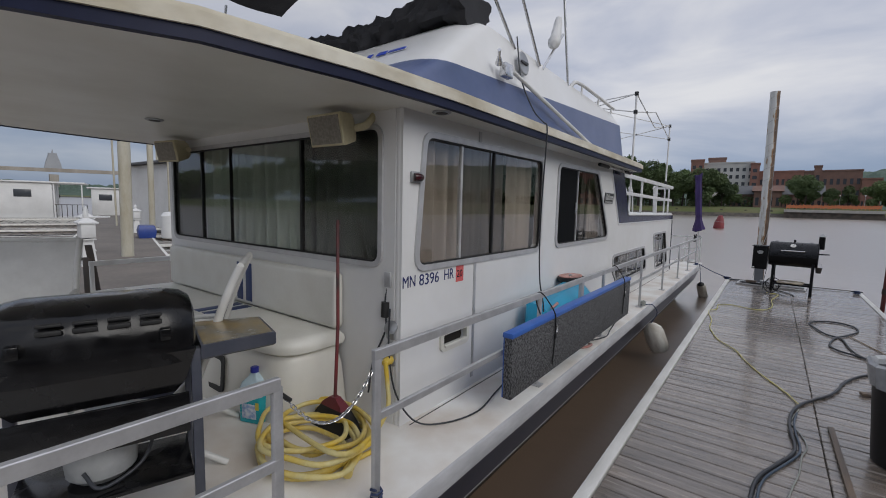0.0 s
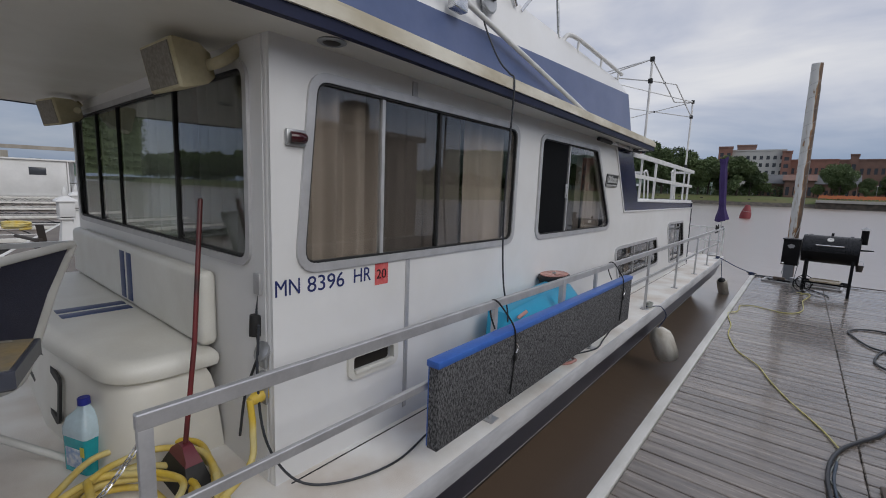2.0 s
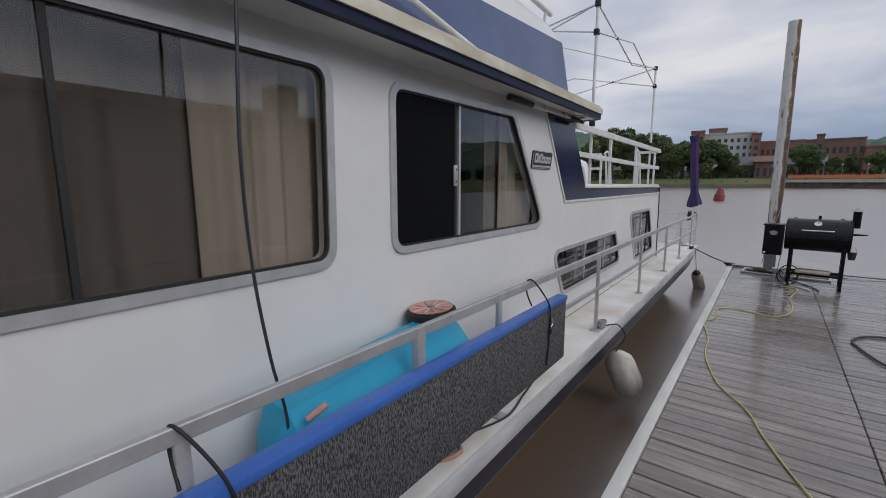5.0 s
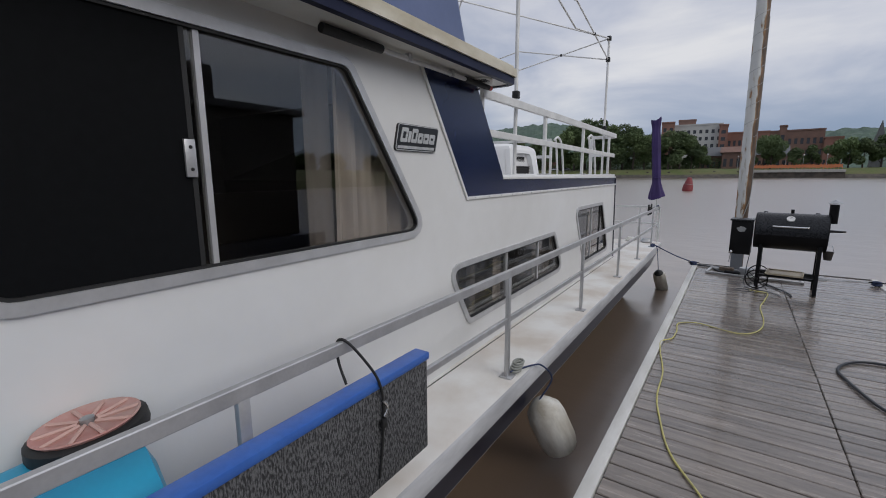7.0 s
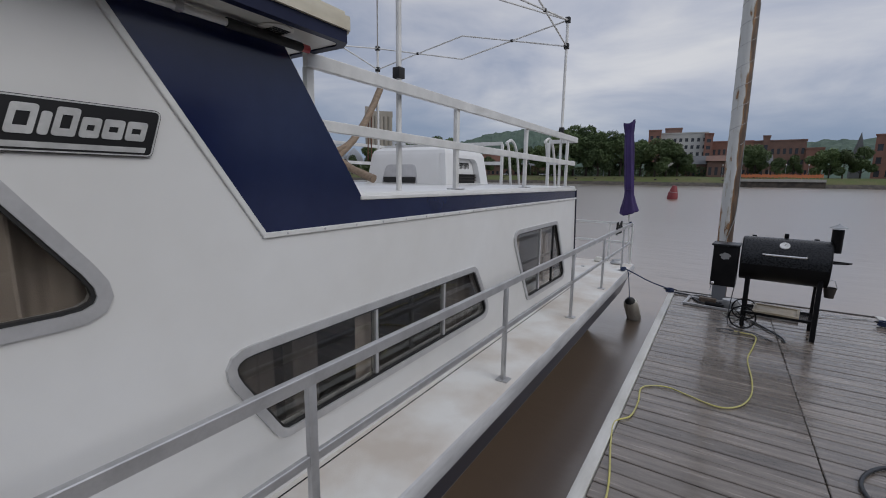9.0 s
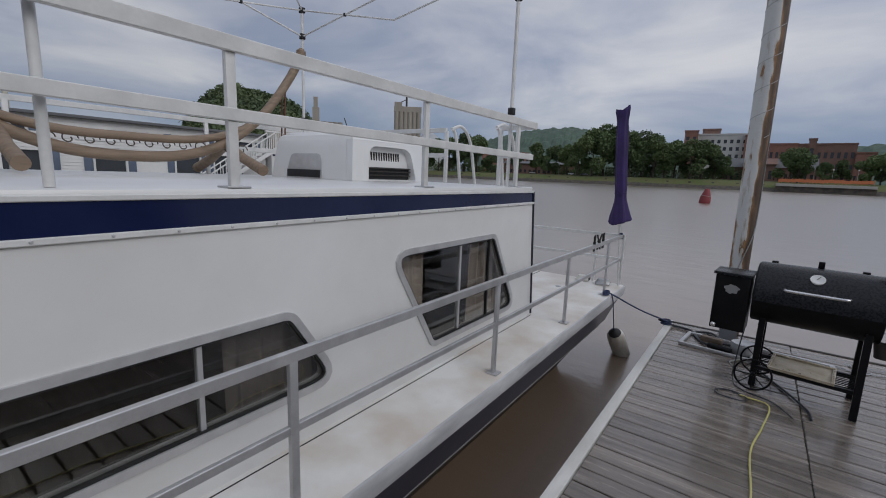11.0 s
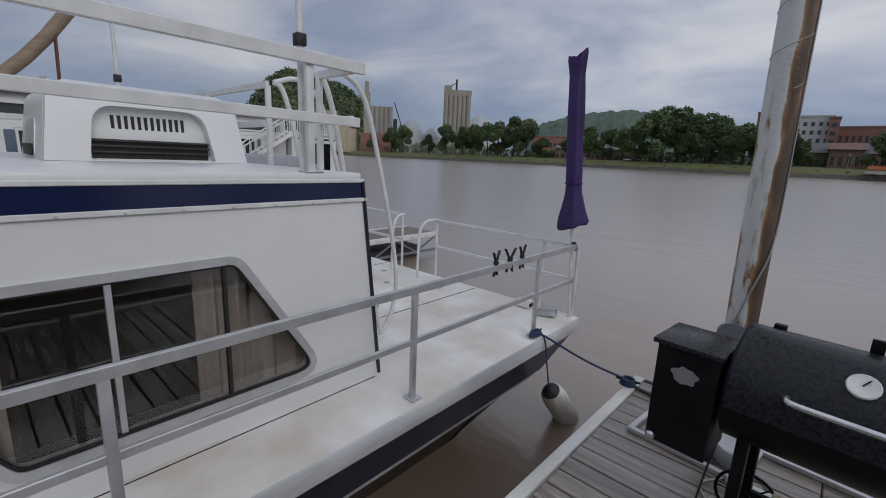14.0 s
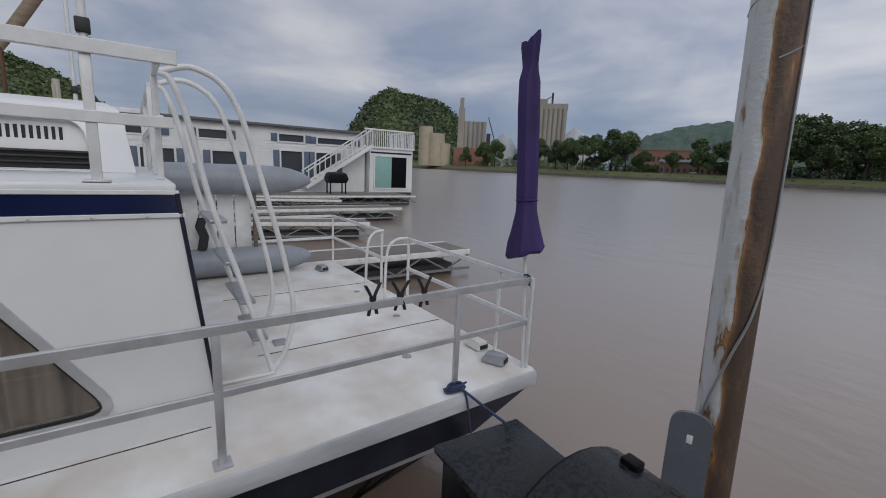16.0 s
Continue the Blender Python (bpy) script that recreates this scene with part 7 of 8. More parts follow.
part("board", plate(round_poly([(-1.6, 0.5), (1.6, 0.5), (1.6, 2.6), (0.0, 3.6), (-1.6, 2.6)], [0.1, 0.1, 0.8, 0.6, 0.8], 4), [], lambda u, v, d: Vector((u, d, v)), 0.2), SIGNWHITE, sg)
for x in (-1.3, 1.3):
    part("post", box(x - 0.12, x + 0.12, 0.0, 0.2, 0.0, 0.5), SIGNWHITE, sg)


def parked_car(az, back, paint, label):
    """A small parked car seen from far off."""
    p = far(az, (SHORE + back) / math.cos(radians(az)))
    c = thing("parked_car", pose(p.x, p.y, 4.35), label, "car", "cars on the far bank")
    part("body", loft([[Vector((x, w * sy, z)) for sy, z in ((-1, 0.35), (-1, h), (1, h), (1, 0.35))] for x, w, h in ((-2.2, 0.75, 0.75), (-2.0, 0.88, 0.95), (1.2, 0.88, 0.98), (2.0, 0.85, 0.85), (2.2, 0.7, 0.7))]), paint, c)
    part("cabin", loft([[Vector((x * (1 - 0.25 * k), 0.78 * sy * (1 - 0.2 * k), 0.96 + 0.55 * k)) for x, sy in ((-1.7, -1), (0.9, -1), (0.9, 1), (-1.7, 1))] for k in (0, 1)]), FARGLASS, c)
    for x in (-1.35, 1.35):
        for y in (-0.85, 0.85):
            part("wheel", tube([(x, y - 0.1, 0.32), (x, y + 0.1, 0.32)], 0.32, 12), RUBBER, c)


CARGREY = material("grey_car_paint", (0.30, 0.31, 0.33), 0.3, scale=2.0)
for az, back, paint, label in ((-18.6, 14, SIGNWHITE, "white car parked on the far bank"), (-17.1, 16, CARGREY, "grey car parked on the far bank"), (3.6, 17, CARGREY, "grey car parked by the depot"), (7.6, 20, SIGNWHITE, "white car parked behind the orange fence"), (8.8, 22, CARGREY, "grey car parked behind the orange fence"), (-23.4, 15, SIGNWHITE, "white car parked on the far bank")):
    parked_car(az, back, paint, label)
for az in (-26.5, -20.2, -11.3, -6.9, 1.1, 5.2, 6.6, 8.4):
    p = far(az, (SHORE + 12) / math.cos(radians(az)))
    lp = thing("street_lamp", pose(p.x, p.y, 3.9), "slim pale lamp post on the far bank", "lamp post", "lamp posts on the bank")
    part("pole", tube([(0, 0, 0), (0, 0, 6.4)], [0.12, 0.07], 7), GALV, lp)
    part("head", lathe([(0.12, 6.35), (0.3, 6.5), (0.3, 6.8), (0.08, 7.0)], 10), SIGNWHITE, lp)

# grain elevators
elev = thing("grain_elevator", pose(*far(-38.1, 430), 3), "tall pale concrete grain elevator with a headhouse", "grain elevator")
e0, e1 = far(-41.5, 430), far(-38.1, 430)
ew = (e1 - e0).length
elev.matrix_basis = pose(e0.x, e0.y, 3, 0, 0, math.degrees(math.atan2(e1.y - e0.y, e1.x - e0.x)))
eh = high(7.6, 430) - 3
for k in range(6):
    for j in range(2):
        part("silo", tube([(ew * (k + 0.5) / 6, 2.3 + 4.4 * j, 0), (ew * (k + 0.5) / 6, 2.3 + 4.4 * j, eh)], ew / 12 + 0.12, 16), CONCRETE, elev)
part("top_house", box(-0.4, ew + 0.4, 0.5, 8, eh, eh + 5.0), CONCRETE, elev)
part("headhouse", box(0, ew * 0.28, 1, 7, eh + 5, eh + 9), CONCRETE, elev)
part("leg_tower", tube([(ew * 0.45, 4, eh + 5), (ew * 0.45, 4, eh + 15)], 0.9, 6), DOCKSTEEL, elev)
part("spout", tube([(ew * 0.45, 4, eh + 12), (ew * 0.15, 4, eh + 8)], 0.4, 6), DOCKSTEEL, elev)
el2 = thing("grain_elevator", pose(*far(-50, 450), 3), "older grain elevator with a tall tower and steel bins", "grain elevator")
e0, e1 = far(-51.9, 450), far(-47.4, 450)
el2.matrix_basis = pose(e0.x, e0.y, 3, 0, 0, math.degrees(math.atan2(e1.y - e0.y, e1.x - e0.x)))
w2 = (e1 - e0).length
h2 = high(5.9, 450) - 3
for k in range(5):
    part("silo", tube([(w2 * (0.3 + 0.13 * k), 3, 0), (w2 * (0.3 + 0.13 * k), 3, h2)], 2.2, 14), CONCRETE, el2)
part("tower", box(w2 * 0.08, w2 * 0.26, 0.5, 7, 0, h2 * 1.28), CONCRETE, el2)
part("tower_top", box(w2 * 0.11, w2 * 0.22, 2, 6, h2 * 1.28, h2 * 1.5), CONCRETE, el2)
part("mill", box(0, w2 * 0.95, -6, 0.4, 0, h2 * 0.42), BRICK, el2)
part("steel_bin", tube([(w2 * 0.96, 2, 0), (w2 * 0.96, 2, h2 * 0.75)], 2.0, 12), DOCKSTEEL, el2)
part("conveyor", tube([(w2 * 0.93, 2, h2 * 1.1), (w2 * 1.2, 2, h2 * 0.45)], 0.5, 5), DOCKSTEEL, el2)
for az, el, rr in ((-55.6, 5.0, 7), (-54.3, 4.2, 9), (-53.4, 3.0, 8)):
    p = far(az, 450)
    tk = thing("storage_tank", pose(p.x, p.y, 3), "tan cylindrical storage tank", "tank", "tanks by the elevator")
    part("shell", tube([(0, 0, 0), (0, 0, high(el, 450) - 3)], rr, 18), material("tan_tank", (0.42, 0.36, 0.26), 0.7, scale=0.2), tk)
for az, el, rr in ((-45.6, 4.6, 13), (-37.0, 5.4, 17), (-43.0, 3.6, 10)):
    p = far(az, 470)
    dm = thing("storage_dome", pose(p.x, p.y, 3), "white conical storage shed", "shed", "white sheds by the elevator")
    hh = high(el, 470) - 3
    part("shell", lathe([(rr, 0), (rr, hh * 0.62), (rr * 0.5, hh * 0.88), (rr * 0.1, hh)], 20), material("white_sheet_metal", (0.42, 0.44, 0.46), 0.6, scale=0.3), dm)

# red channel buoy
buoy = thing("channel_buoy", pose(-3.9, 66.5, WATER_Z, 3, 6, 0), "red conical channel buoy leaning in the current", "buoy")
part("body", lathe([(0.56, -0.3), (0.6, 0.28), (0.56, 0.68), (0.38, 1.24), (0.27, 1.6), (0.2, 1.7)], 20), material("faded_buoy_red", (0.22, 0.03, 0.035), 0.6, color2=(0.2, 0.04, 0.045), scale=3, amount=0.8), buoy)
part("band", tube([(0, 0, 0.86), (0, 0, 0.92)], 0.515, 20), material("buoy_grey", (0.3, 0.22, 0.22), 0.5), buoy)


# ---- the marina on the other side of the boat ----
WHITEPAINT = material("white_house_paint", (0.70, 0.70, 0.69), 0.55, color2=(0.60, 0.60, 0.59), scale=0.8, amount=0.7, fine=0.05, bump_scale=6)
TRUSS = material("galvanised_truss", (0.26, 0.26, 0.26), 0.5, metal=0.4, scale=3, fine=0.2)
FLOATM = material("dock_float", (0.03, 0.03, 0.032), 0.6, scale=2)
GREYDECK = material("grey_marina_deck", (0.17, 0.148, 0.128), 0.7, color2=(0.13, 0.115, 0.10), scale=0.8, amount=0.8, fine=0.25, bump_scale=9)


def finger(x, y, ang, length, width, label="long finger dock on a galvanised truss"):
    """A floating finger dock: deck, pale edges, truss sides and floats below."""
    f = thing("finger_dock", pose(x, y, 0, 0, 0, ang), label, "dock", "finger docks", kind="structure")
    part("deck", box(0, length, -width / 2, width / 2, -0.06, 0.0, 0.006), GREYDECK, f)
    for s in (-1, 1):
        part("edge", box(0, length, s * width / 2 - 0.03, s * width / 2 + 0.03, -0.09, 0.015, 0.006), DOCKSIDE, f)
        part("chord", box(0, length, s * width / 2 - 0.025, s * width / 2 + 0.025, -0.42, -0.37), TRUSS, f)
        n = max(2, int(length / 0.6))
        for k in range(n):
            a, b = length * k / n, length * (k + 1) / n
            z0, z1 = (-0.39, -0.08) if k % 2 else (-0.08, -0.39)
            part("brace", bar((a, s * width / 2, z0), (b, s * width / 2, z1), 0.03, 0.03, 0.0), TRUSS, f)
    part("float", box(0.3, length - 0.3, -width / 2 + 0.2, width / 2 - 0.2, -0.75, -0.30, 0.02), FLOATM, f)
    return f


# main walkway running away from the boat, with fingers off both sides
WALKA = 163.0
walkd = thing("marina_walkway", pose(-5.8, 1.55, 0, 0, 0, WALKA), "wide grey marina walkway", "dock", kind="structure")
part("deck", box(0, 60, -1.3, 1.3, -0.06, 0.0, 0.01), GREYDECK, walkd)
for s in (-1, 1):
    part("edge", box(0, 60, s * 1.3 - 0.04, s * 1.3 + 0.04, -0.2, 0.012, 0.01), DOCKSIDE, walkd)
part("float", box(0.5, 60, -1.1, 1.1, -0.75, -0.07, 0.02), FLOATM, walkd)
ca, sa = math.cos(radians(WALKA)), math.sin(radians(WALKA))
for d, l1, l2 in ((3.2, 10.0, 7.0), (9.6, 11.5, 9.0), (13.0, 8.0, 9.0), (17.5, 11.5, 9.0), (23.0, 10.0, 9.0), (29.0, 10.0, 9.0), (36.0, 10.0, 9.0)):
    px, py = -5.8 + ca * d, 1.55 + sa * d
    finger(px + sa * 1.33, py - ca * 1.33, WALKA - 90, l1, 1.0)
    finger(px - sa * 1.33, py + ca * 1.33, WALKA + 90, l2, 1.0)
finger(-6.9, 10.6, 88, 6.0, 1.0)


def pedestal(x, y, h=1.37):
    """A power post in the shape of a small lighthouse."""
    p = thing("lighthouse_power_post", pose(x, y, 0.0), "white power post shaped like a small lighthouse", "power post", "power posts")
    k = h / 1.37
    part("base", loft([[Vector((r * math.cos(a), r * math.sin(a), z * k)) for a in (math.pi / 4 + math.pi / 2 * i for i in range(4))] for z, r in ((0, 0.24), (0.04, 0.24), (0.05, 0.21), (0.62, 0.13))]), WHITEPAINT, p)
    part("gallery", box(-0.15, 0.15, -0.15, 0.15, 0.62 * k, 0.66 * k, 0.006), WHITEPAINT, p)
    part("lantern", box(-0.17, 0.17, -0.14, 0.14, 0.68 * k, 1.02 * k, 0.01), WHITEPAINT, p)
    part("roof", loft([[Vector((r * math.cos(a), r * math.sin(a), z * k)) for a in (math.pi / 4 + math.pi / 2 * i for i in range(4))] for z, r in ((1.02, 0.28), (1.05, 0.28), (1.16, 0.06))]), WHITEPAINT, p)
    part("finial", lathe([(0.05, 1.15 * k), (0.06, 1.2 * k), (0.05, 1.28 * k), (0.01, h)], 10), WHITEPAINT, p)


pedestal(-13.0, 3.3)
pedestal(-16.5, 4.2)
pedestal(-24.0, 8.0)
pedestal(-31.0, 10.4)
POSTP = material("beige_piling_paint", (0.50, 0.48, 0.40), 0.6, color2=(0.38, 0.34, 0.25), scale=3, amount=0.9, stretch=(1, 1, 0.3), fine=0.12)
for x, y, h, rr in ((-14.4, 4.55, 3.6, 0.15), (-23.8, 8.6, 4.6, 0.13), (-36, 13.5, 5.5, 0.14), (-22, 8.7, 4.2, 0.06), (-30.5, 9.2, 6.5, 0.05)):
    pl = thing("mooring_piling", pose(x, y, -1.5, rnd.uniform(-1, 1), rnd.uniform(-1, 1), 0), "beige painted piling beside the walkway", "piling", "marina pilings")
    part("pipe", tube([(0, 0, 0), (0, 0, h + 1.5)], rr, 14), POSTP, pl)
bx = thing("dock_box", pose(-20.8, 7.3, 0.0, 0, 0, -15), "blue plastic dock box with a pale label", "box")
part("body", loft([[Vector((w * sx, d * sy, z)) for sx, sy in ((-1, -1), (1, -1), (1, 1), (-1, 1))] for z, w, d in ((0, 0.45, 0.28), (0.3, 0.5, 0.32), (0.52, 0.42, 0.26))]), material("blue_dock_box", (0.015, 0.05, 0.26), 0.4), bx)
wt = thing("water_tank", pose(-19.8, 7.9, 0.0), "white upright plastic tank", "tank")
part("body", lathe([(0.36, 0), (0.4, 0.05), (0.4, 0.95), (0.3, 1.08), (0.1, 1.12)], 18), WHITEPAINT, wt)
anch = thing("anchor", pose(-8.6, 2.15, 0.15, 0, 0, 20), "rusty dark anchor leaning at the walkway's edge", "anchor")
part("shank", tube([(0.1, 0, 0.5), (-0.5, 0, 0.55)], 0.025, 7), DOCKSTEEL, anch)
part("fluke", loft([[Vector((0.1 + 0.06 * math.cos(t), 0.12 * s + 0.06 * math.sin(t), z)) for t in (0, 2.1, 4.2)] for s, z in ((0, 0.75), (0.4, 0.4), (0.9, -0.1))]), DOCKSTEEL, anch)
part("post", box(0.0, 0.12, -0.05, 0.05, -0.1, 0.55, 0.01), DOCKSTEEL, anch)
yh = thing("yellow_hose_heap", pose(-17.5, 3.0, 0.0), "yellow hose heaped on a finger dock", "hose")
part("coil", tube([(0.35 * math.cos(t) * (1 + 0.2 * math.sin(t * 0.7)), 0.3 * math.sin(t), 0.03 + 0.004 * i) for i, t in ((i, 0.5 * i) for i in range(50))], 0.03, 6), HOSEY, yh)


def cabin_boat(name, x, y, ang, length, width, height, label, roofmat=WHITEPAINT, windows=3, hullmat=WHITEPAINT):
    b = thing(name, pose(x, y, WATER_Z, 0, 0, ang), label, "houseboat", "moored boats")
    part("hull", loft([[Vector((xx, w * s, z)) for s, z in ((-1, 0.55), (1, 0.55), (0.9, -0.2), (-0.9, -0.2))] for xx, w in ((0, width / 2), (length * 0.85, width / 2), (length + 0.6, width / 4))]), hullmat, b)
    part("cabin", box(0.4, length * 0.72, -width / 2 + 0.15, width / 2 - 0.15, 0.55, height, 0.04), WHITEPAINT, b)
    part("roof", box(0.1, length * 0.92, -width / 2, width / 2, height, height + 0.12, 0.03), roofmat, b)
    for k in range(windows):
        x0 = 0.4 + (k + 0.35) * (length * 0.72 - 0.4) / windows
        for s in (-1, 1):
            part("window", box(x0, x0 + 0.95, s * (width / 2 - 0.15) - 0.02, s * (width / 2 - 0.15) + 0.02, height - 1.05, height - 0.5, 0.01), FARGLASS, b)
    for k in range(7):
        xx = length * 0.74 + 0.3 * k
        part("rail_post", box(xx - 0.02, xx + 0.02, -width / 2 + 0.1, -width / 2 + 0.14, 0.55, 1.5), DOCKSTEEL, b)
    part("rail", box(length * 0.73, length * 0.93, -width / 2 + 0.1, -width / 2 + 0.14, 1.5, 1.54), DOCKSTEEL, b)
    for xx in (length * 0.73, length * 0.9):
        part("roof_post", box(xx - 0.04, xx + 0.04, -width / 2 + 0.1, -width / 2 + 0.18, 0.55, height), WHITEPAINT, b)
    return b


cabin_boat("moored_houseboat", -46.5, 3.0, 72, 9.5, 4.0, 3.1, "white flat-roofed houseboat in a far slip", windows=2)
cabin_boat("moored_houseboat", -50, 12.8, 75, 9.0, 3.6, 2.9, "cream cabin cruiser with dark windows", windows=4)
cabin_boat("moored_cruiser", -44, 16.0, 70, 7.0, 3.0, 2.4, "small boat under a red cover", roofmat=material("red_boat_cover", (0.22, 0.02, 0.03), 0.7), windows=2)
cabin_boat("moored_cruiser", -56, 21.0, 80, 10.0, 3.8, 3.9, "white cruiser in a far slip", windows=4)
# bridge far beyond
# pylon concrete, its distance haze painted in as a paler blue-grey
HAZYCONC = material("haze_tinted_concrete", (0.36, 0.37, 0.39), 0.85, color2=(0.30, 0.31, 0.33), scale=0.05, fine=0.08, bump_scale=0.5)
bridge = thing("road_bridge", pose(0, 0, 0), "long grey road bridge across the river", "bridge")
b0, b1 = far(-95, 900), far(-60, 760)
part("deck", loft([[Vector((p.x, p.y - 4, z)) for z in (high(2.22, 830), high(2.55, 830))] + [Vector((p.x, p.y + 6, z)) for z in (high(2.55, 830), high(2.22, 830))] for p in (b0, b1)]), CONCRETE, bridge)
for az in (-90, -84, -78.3, -72.5, -66.5):
    p = far(az, 838 - 4 * (az + 78))
    part("pier", box(p.x - 3, p.x + 3, p.y - 5, p.y + 5, -2, high(2.1, 838), 0.3), CONCRETE, bridge)
p = far(-78.3, 838)
part("pylon", loft([[Vector((p.x + 3 * sx, p.y + w * sy, z)) for sx, sy in ((-1, -1), (1, -1), (1, 1), (-1, 1))] for z, w in ((high(2.5, 838), 10.0), (high(3.2, 838), 8.0), (high(4.0, 838), 4.5), (high(4.15, 838), 4.5))]), HAZYCONC, bridge)
part("spire", tube([(p.x, p.y, high(4.1, 838)), (p.x, p.y, high(4.5, 838))], [1.2, 0.4], 6), HAZYCONC, bridge)

# floating home with clapboard siding, porch and roof deck
home = thing("floating_home", pose(-25.6, 10.3, WATER_Z), "white two-storey floating home with siding and a roof deck", "floating home")
HL, HH, HW = 13.2, 4.1, 6.0
wins = [(1.0, 1.4, 1.5, 1.2), (4.2, 1.4, 1.3, 1.2), (7.8, 1.2, 1.3, 1.6), (9.9, 1.2, 1.3, 1.6)]
ups = [(0.5, 3.2, 1.4, 0.5), (3.6, 3.2, 1.4, 0.5), (7.7, 3.3, 1.5, 0.45), (10.0, 3.3, 2.4, 0.4)]
hol = [[(a, b), (a + c, b), (a + c, b + d), (a, b + d)] for a, b, c, d in wins + ups]
part("wall", plate([(0, 0.4), (HL, 0.4), (HL, HH), (0, HH)], hol, lambda u, v, d: Vector((-d, u, v)), 0.12), WHITEPAINT, home)
part("body", box(-HW, -0.13, 0.02, HL - 0.02, 0.4, HH - 0.02), WHITEPAINT, home)
sd = bmesh.new()
for i in range(24):
    z = 0.45 + i * 0.15
    spans, cur = [], 0.0
    for a, b, c, d in sorted(wins + ups):
        if b - 0.1 < z + 0.07 < b + d + 0.1:
            spans.append((cur, a - 0.12))
            cur = a + c + 0.12
    spans.append((cur, HL))
    for s0, s1 in spans:
        if s1 > s0:
            vs = [sd.verts.new(p) for p in ((0.002, s0, z + 0.15), (0.03, s0, z), (0.03, s1, z), (0.002, s1, z + 0.15), (0.002, s0, z), (0.002, s1, z))]
            sd.faces.new((vs[0], vs[1], vs[2], vs[3]))
            sd.faces.new((vs[1], vs[4], vs[5], vs[2]))
tagged(part("siding", sd, WHITEPAINT, home, "overlapping white clapboards", smooth=False), kind="stuff")
SHUT = material("blue_grey_shutter", (0.10, 0.13, 0.19), 0.6, scale=4)
for a, b, c, d in wins + ups:
    wf = part("window", plate([(a - 0.06, b - 0.06), (a + c + 0.06, b - 0.06), (a + c + 0.06, b + d + 0.06), (a - 0.06, b + d + 0.06)], [[(a + 0.03, b + 0.03), (a + c - 0.03, b + 0.03), (a + c - 0.03, b + d - 0.03), (a + 0.03, b + d - 0.03)]], lambda u, v, dd: Vector((0.05 - dd, u, v)), 0.1), WHITEPAINT, home)
    part("pane", box(-0.1, -0.08, a, a + c, b, b + d), FARGLASS, wf)
    for y in (a - 0.42, a + c + 0.08):
        part("shutter", box(0.032, 0.06, y, y + 0.34, b, b + d, 0.005), SHUT, wf)
part("roof", box(-HW - 0.3, 0.35, -0.3, HL + 0.1, HH, HH + 0.14, 0.03), ROOFGREY, home)
# porch block with sliding door at the river end
part("porch", box(-HW * 0.8, 0.5, HL + 0.12, HL + 3.4, 0.4, 3.25), WHITEPAINT, home)
part("door", box(0.505, 0.53, HL + 0.5, HL + 2.9, 0.7, 2.75, 0.01), material("teal_curtain_glass", (0.20, 0.36, 0.34), 0.25, color2=(0.26, 0.42, 0.38), scale=6, amount=1.0, stretch=(1, 6, 0.3)), home, "glass door with a teal curtain")
part("door_screen", box(0.532, 0.545, HL + 1.75, HL + 2.9, 0.7, 2.75, 0.01), SCREEN, home)
part("door_frame", plate([(HL + 0.42, 0.62), (HL + 2.98, 0.62), (HL + 2.98, 2.83), (HL + 0.42, 2.83)], [[(HL + 0.5, 0.7), (HL + 2.9, 0.7), (HL + 2.9, 2.75), (HL + 0.5, 2.75)]], lambda u, v, d: Vector((0.555 - d, u, v)), 0.05), WHITEPAINT, home)
part("porch_fascia", box(0.505, 0.53, HL + 0.2, HL + 3.3, 2.95, 3.05), NAVY, home)
part("deck_floor", box(-HW * 0.8, 0.6, HL - 0.3, HL + 3.5, 3.25, 3.37, 0.02), WHITEPAINT, home)
for k in range(27):
    y = HL - 0.2 + k * 0.14
    part("baluster", box(0.52, 0.56, y, y + 0.05, 3.37, 4.4), WHITEPAINT, home)
for k in range(18):
    x = 0.5 - k * 0.2
    part("baluster", box(x - 0.05, x, HL + 3.4, HL + 3.44, 3.37, 4.4), WHITEPAINT, home)
part("hand_rail", box(0.48, 0.60, HL - 0.3, HL + 3.5, 4.4, 4.5, 0.01), WHITEPAINT, home)
part("hand_rail", box(-3.2, 0.60, HL + 3.36, HL + 3.48, 4.4, 4.5, 0.01), WHITEPAINT, home)
# outside stair up to the roof deck
for s in (0.6, 1.5):
    part("stringer", bar((s, HL - 4.4, 0.75), (s, HL - 0.2, 3.35), 0.06, 0.22), WHITEPAINT, home)
    part("stair_rail", bar((s, HL - 4.4, 1.65), (s, HL - 0.2, 4.35), 0.05, 0.07), WHITEPAINT, home)
    for k in range(13):
        y, z = HL - 4.3 + 0.34 * k, 0.82 + 0.21 * k
        part("stair_baluster", box(s - 0.02, s + 0.02, y, y + 0.04, z, z + 0.92), WHITEPAINT, home)
for k in range(13):
    y, z = HL - 4.3 + 0.33 * k, 0.85 + 0.2 * k
    part("tread", box(0.63, 1.47, y, y + 0.26, z, z + 0.04), WHITEPAINT, home)
part("pontoon", box(-HW, 0.6, -0.5, HL + 3.3, -0.2, 0.4, 0.05), FLOATM, home)
plat = finger(-22.6, 13.0, 88, 11.5, 3.0, "wide platform dock beside the floating home")
finger(-15.6, 8.5, 88, 11.4, 1.2)
gg = thing("patio_grill", pose(-22.6, 20.3, 0.0), "black grill on the platform dock", "grill")
part("body", loft([[Vector((w * sx, d * sy, z)) for sx, sy in ((-1, -1), (1, -1), (1, 1), (-1, 1))] for z, w, d in ((0.6, 0.3, 0.5), (0.85, 0.35, 0.6), (1.1, 0.3, 0.5), (1.2, 0.15, 0.4))]), BLACKSTEEL, gg)
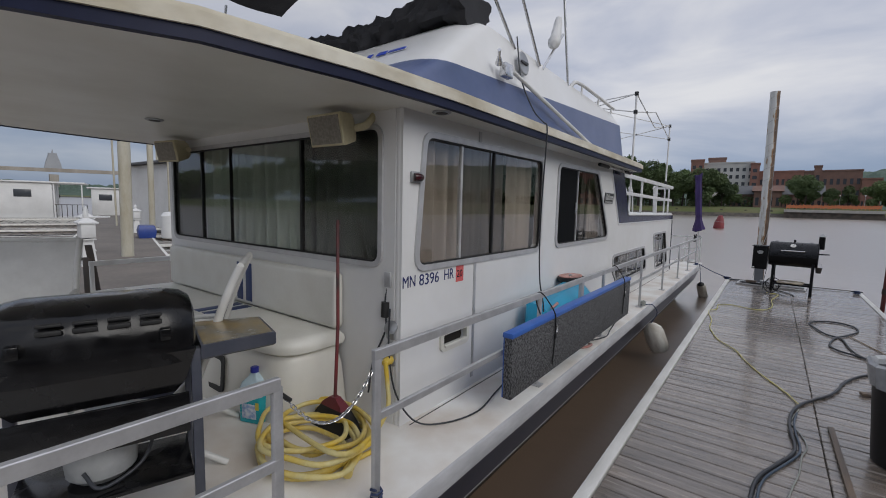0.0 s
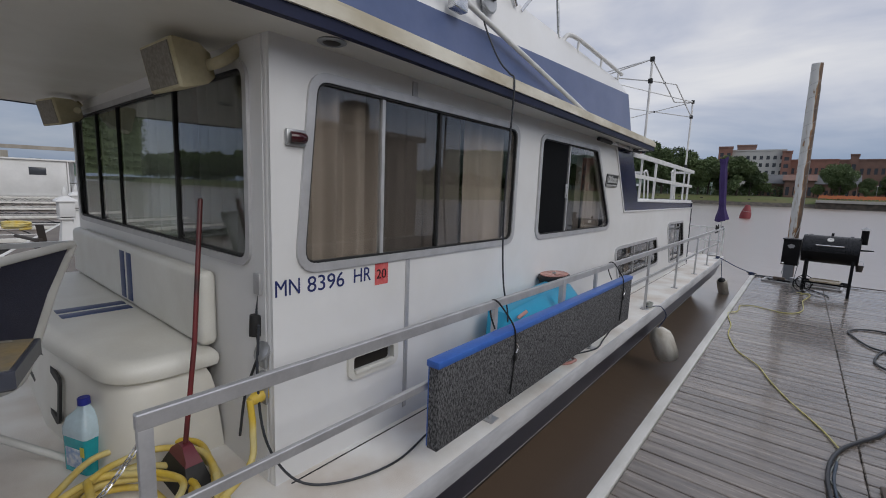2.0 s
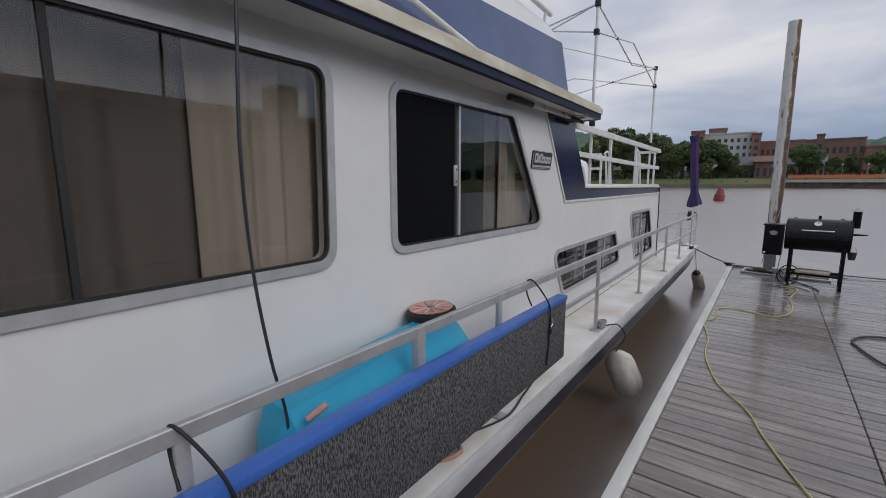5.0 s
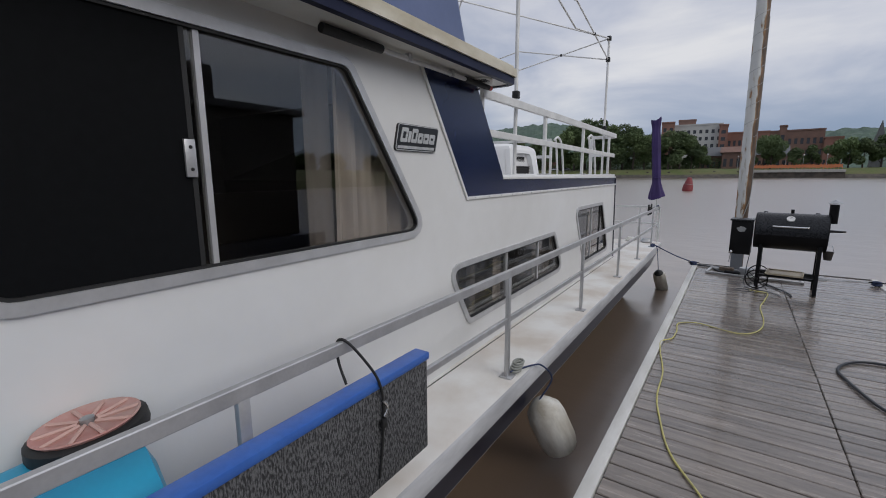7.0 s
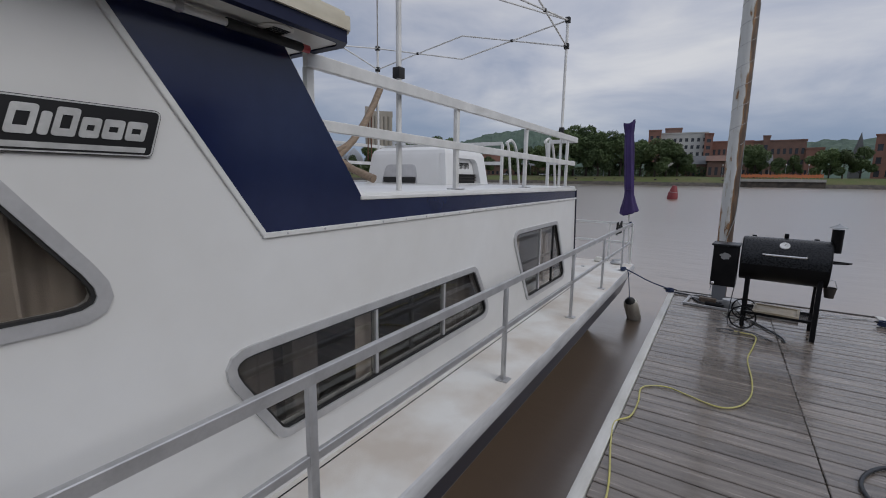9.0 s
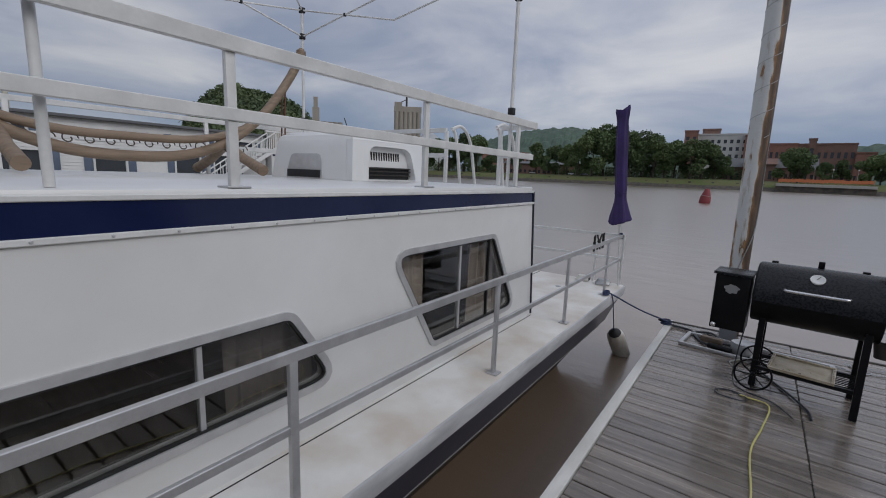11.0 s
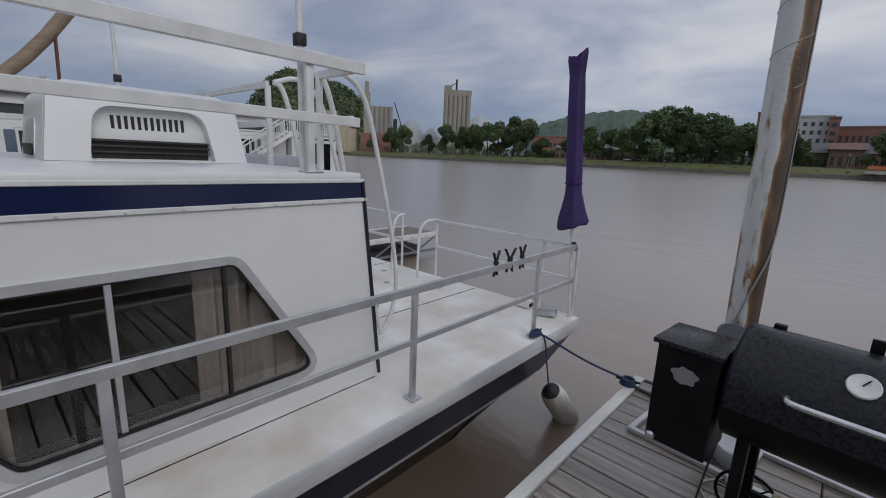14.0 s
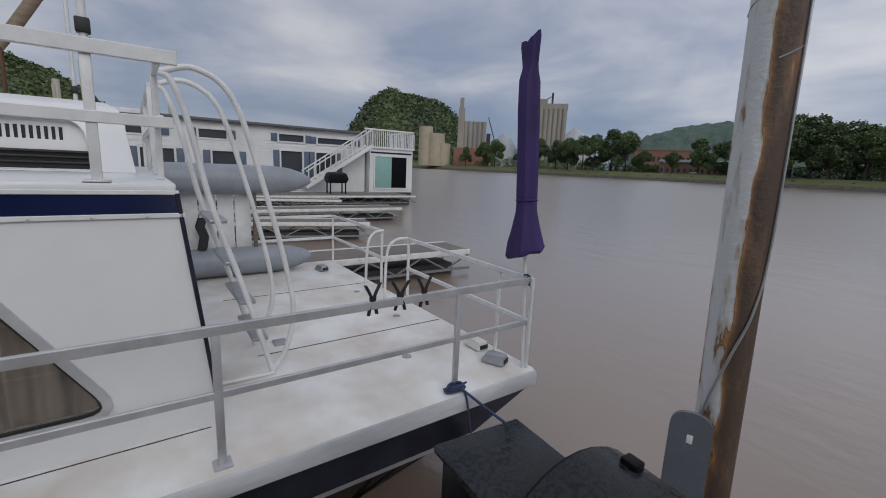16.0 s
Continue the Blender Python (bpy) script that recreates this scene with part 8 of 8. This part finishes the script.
for sx in (-0.25, 0.25):
    for sy in (-0.45, 0.45):
        part("leg", box(sx - 0.03, sx + 0.03, sy - 0.03, sy + 0.03, 0, 0.65), BLACKSTEEL, gg)
# unseen near shore behind the camera: bank and trees added to close the place
nb = bmesh.new()
vsn = [[nb.verts.new((x + 3 * noise.noise(Vector((y * 0.05, x, 0))), y, z)) for y in range(-400, 221, 20)] for x, z in ((52, -1.5), (56, -0.4), (62, 1.5), (80, 3.0), (1500, 8))]
for a, b in zip(vsn, vsn[1:]):
    for i in range(len(a) - 1):
        nb.faces.new((a[i], a[i + 1], b[i + 1], b[i]))
tagged(mesh_object("near_bank", nb, GRASS), "unseen grassy near river bank", "bank", kind="structure")
rr_ = random.Random(4)
lob = []
for k in range(70):
    y = -260 + 6.2 * k + rr_.uniform(-2, 2)
    r0 = rr_.uniform(1.8, 3.2)
    lob.append((78 + rr_.uniform(-5, 8), y, 2 + r0 * 0.8 + rr_.uniform(0, 1), r0))
tagged(mesh_object("near_wood", leaf_crown(77, lob, 24000, 0.9), LEAF, smooth=False), "unseen dense green trees on the near bank", "trees", kind="stuff")

# out of view: bank and trees added to darken the front window's reflection
sb = bmesh.new()
vsn = [[sb.verts.new((x, y + 3 * noise.noise(Vector((x * 0.05, y, 0))), z)) for x in range(-400, 41, 20)] for y, z in ((-62, -1.5), (-66, -0.4), (-72, 1.2), (-90, 2.0), (-1500, 6))]
for a, b in zip(vsn, vsn[1:]):
    for i in range(len(a) - 1):
        sb.faces.new((a[i], a[i + 1], b[i + 1], b[i]))
tagged(mesh_object("south_bank", sb, GRASS), "unseen grassy bank added behind the marina", "bank", kind="structure")
lob = []
for k in range(60):
    r0 = rr_.uniform(5, 8)
    lob.append((-330 + 6.2 * k + rr_.uniform(-2, 2), -86 - rr_.uniform(0, 8), 1.5 + r0 * 0.85 + rr_.uniform(0, 3.5), r0))
tagged(mesh_object("bank_wood", leaf_crown(78, lob, 34000, 1.0), LEAF, smooth=False), "unseen dense green trees added behind the marina", "trees", kind="stuff")


# the houseboat moored across the dock, seen in the cabin's windows
DARKHULL = material("dark_brown_siding", (0.05, 0.042, 0.036), 0.6, color2=(0.03, 0.026, 0.023), scale=1.5, amount=0.8, bump=0.1, bump_scale=20)
nb = thing("houseboat", pose(6.0, 0, 0, 0, 0, -1), "dark brown neighbouring houseboat moored across the dock", "boat")
part("hull", box(-0.3, 4.4, -7, 11.6, -0.9, 0.15, 0.05), HULLNAVY, nb)
part("cabin", box(0, 4.0, -6.5, 11.0, 0.15, 3.05, 0.03), DARKHULL, nb)
part("roof", box(-0.2, 4.2, -6.7, 11.2, 3.052, 3.2, 0.03), ROOFGREY, nb)
part("vent_box", box(0.1, 0.7, 8.5, 9.1, 3.202, 3.9, 0.03), DARKHULL, nb)

# ---- the dock's boards, laid across in two rows of panels ----
def board_mesh(length, width, name):
    bm = box(0, length, 0, width, -0.032, 0, 0.005, None, 1)
    me = bpy.data.meshes.new(name)
    bm.to_mesh(me)
    bm.free()
    me.materials.append(PLANK)
    return me


rnd = random.Random(5)
b1 = board_mesh(1.118, 0.1325, "board")
b2 = board_mesh(1.138, 0.1325, "board")
y = D_START + 0.01
while y < D_END - 0.17:
    for x0, me in ((0.08, b1), (1.203, b2)):
        ob = new("board", me)
        ob.parent = dock
        ob.matrix_basis = pose(x0, y + rnd.uniform(-0.001, 0.001), rnd.uniform(-0.003, 0.0), 0, 0, rnd.uniform(-0.12, 0.12))
    y += 0.14242
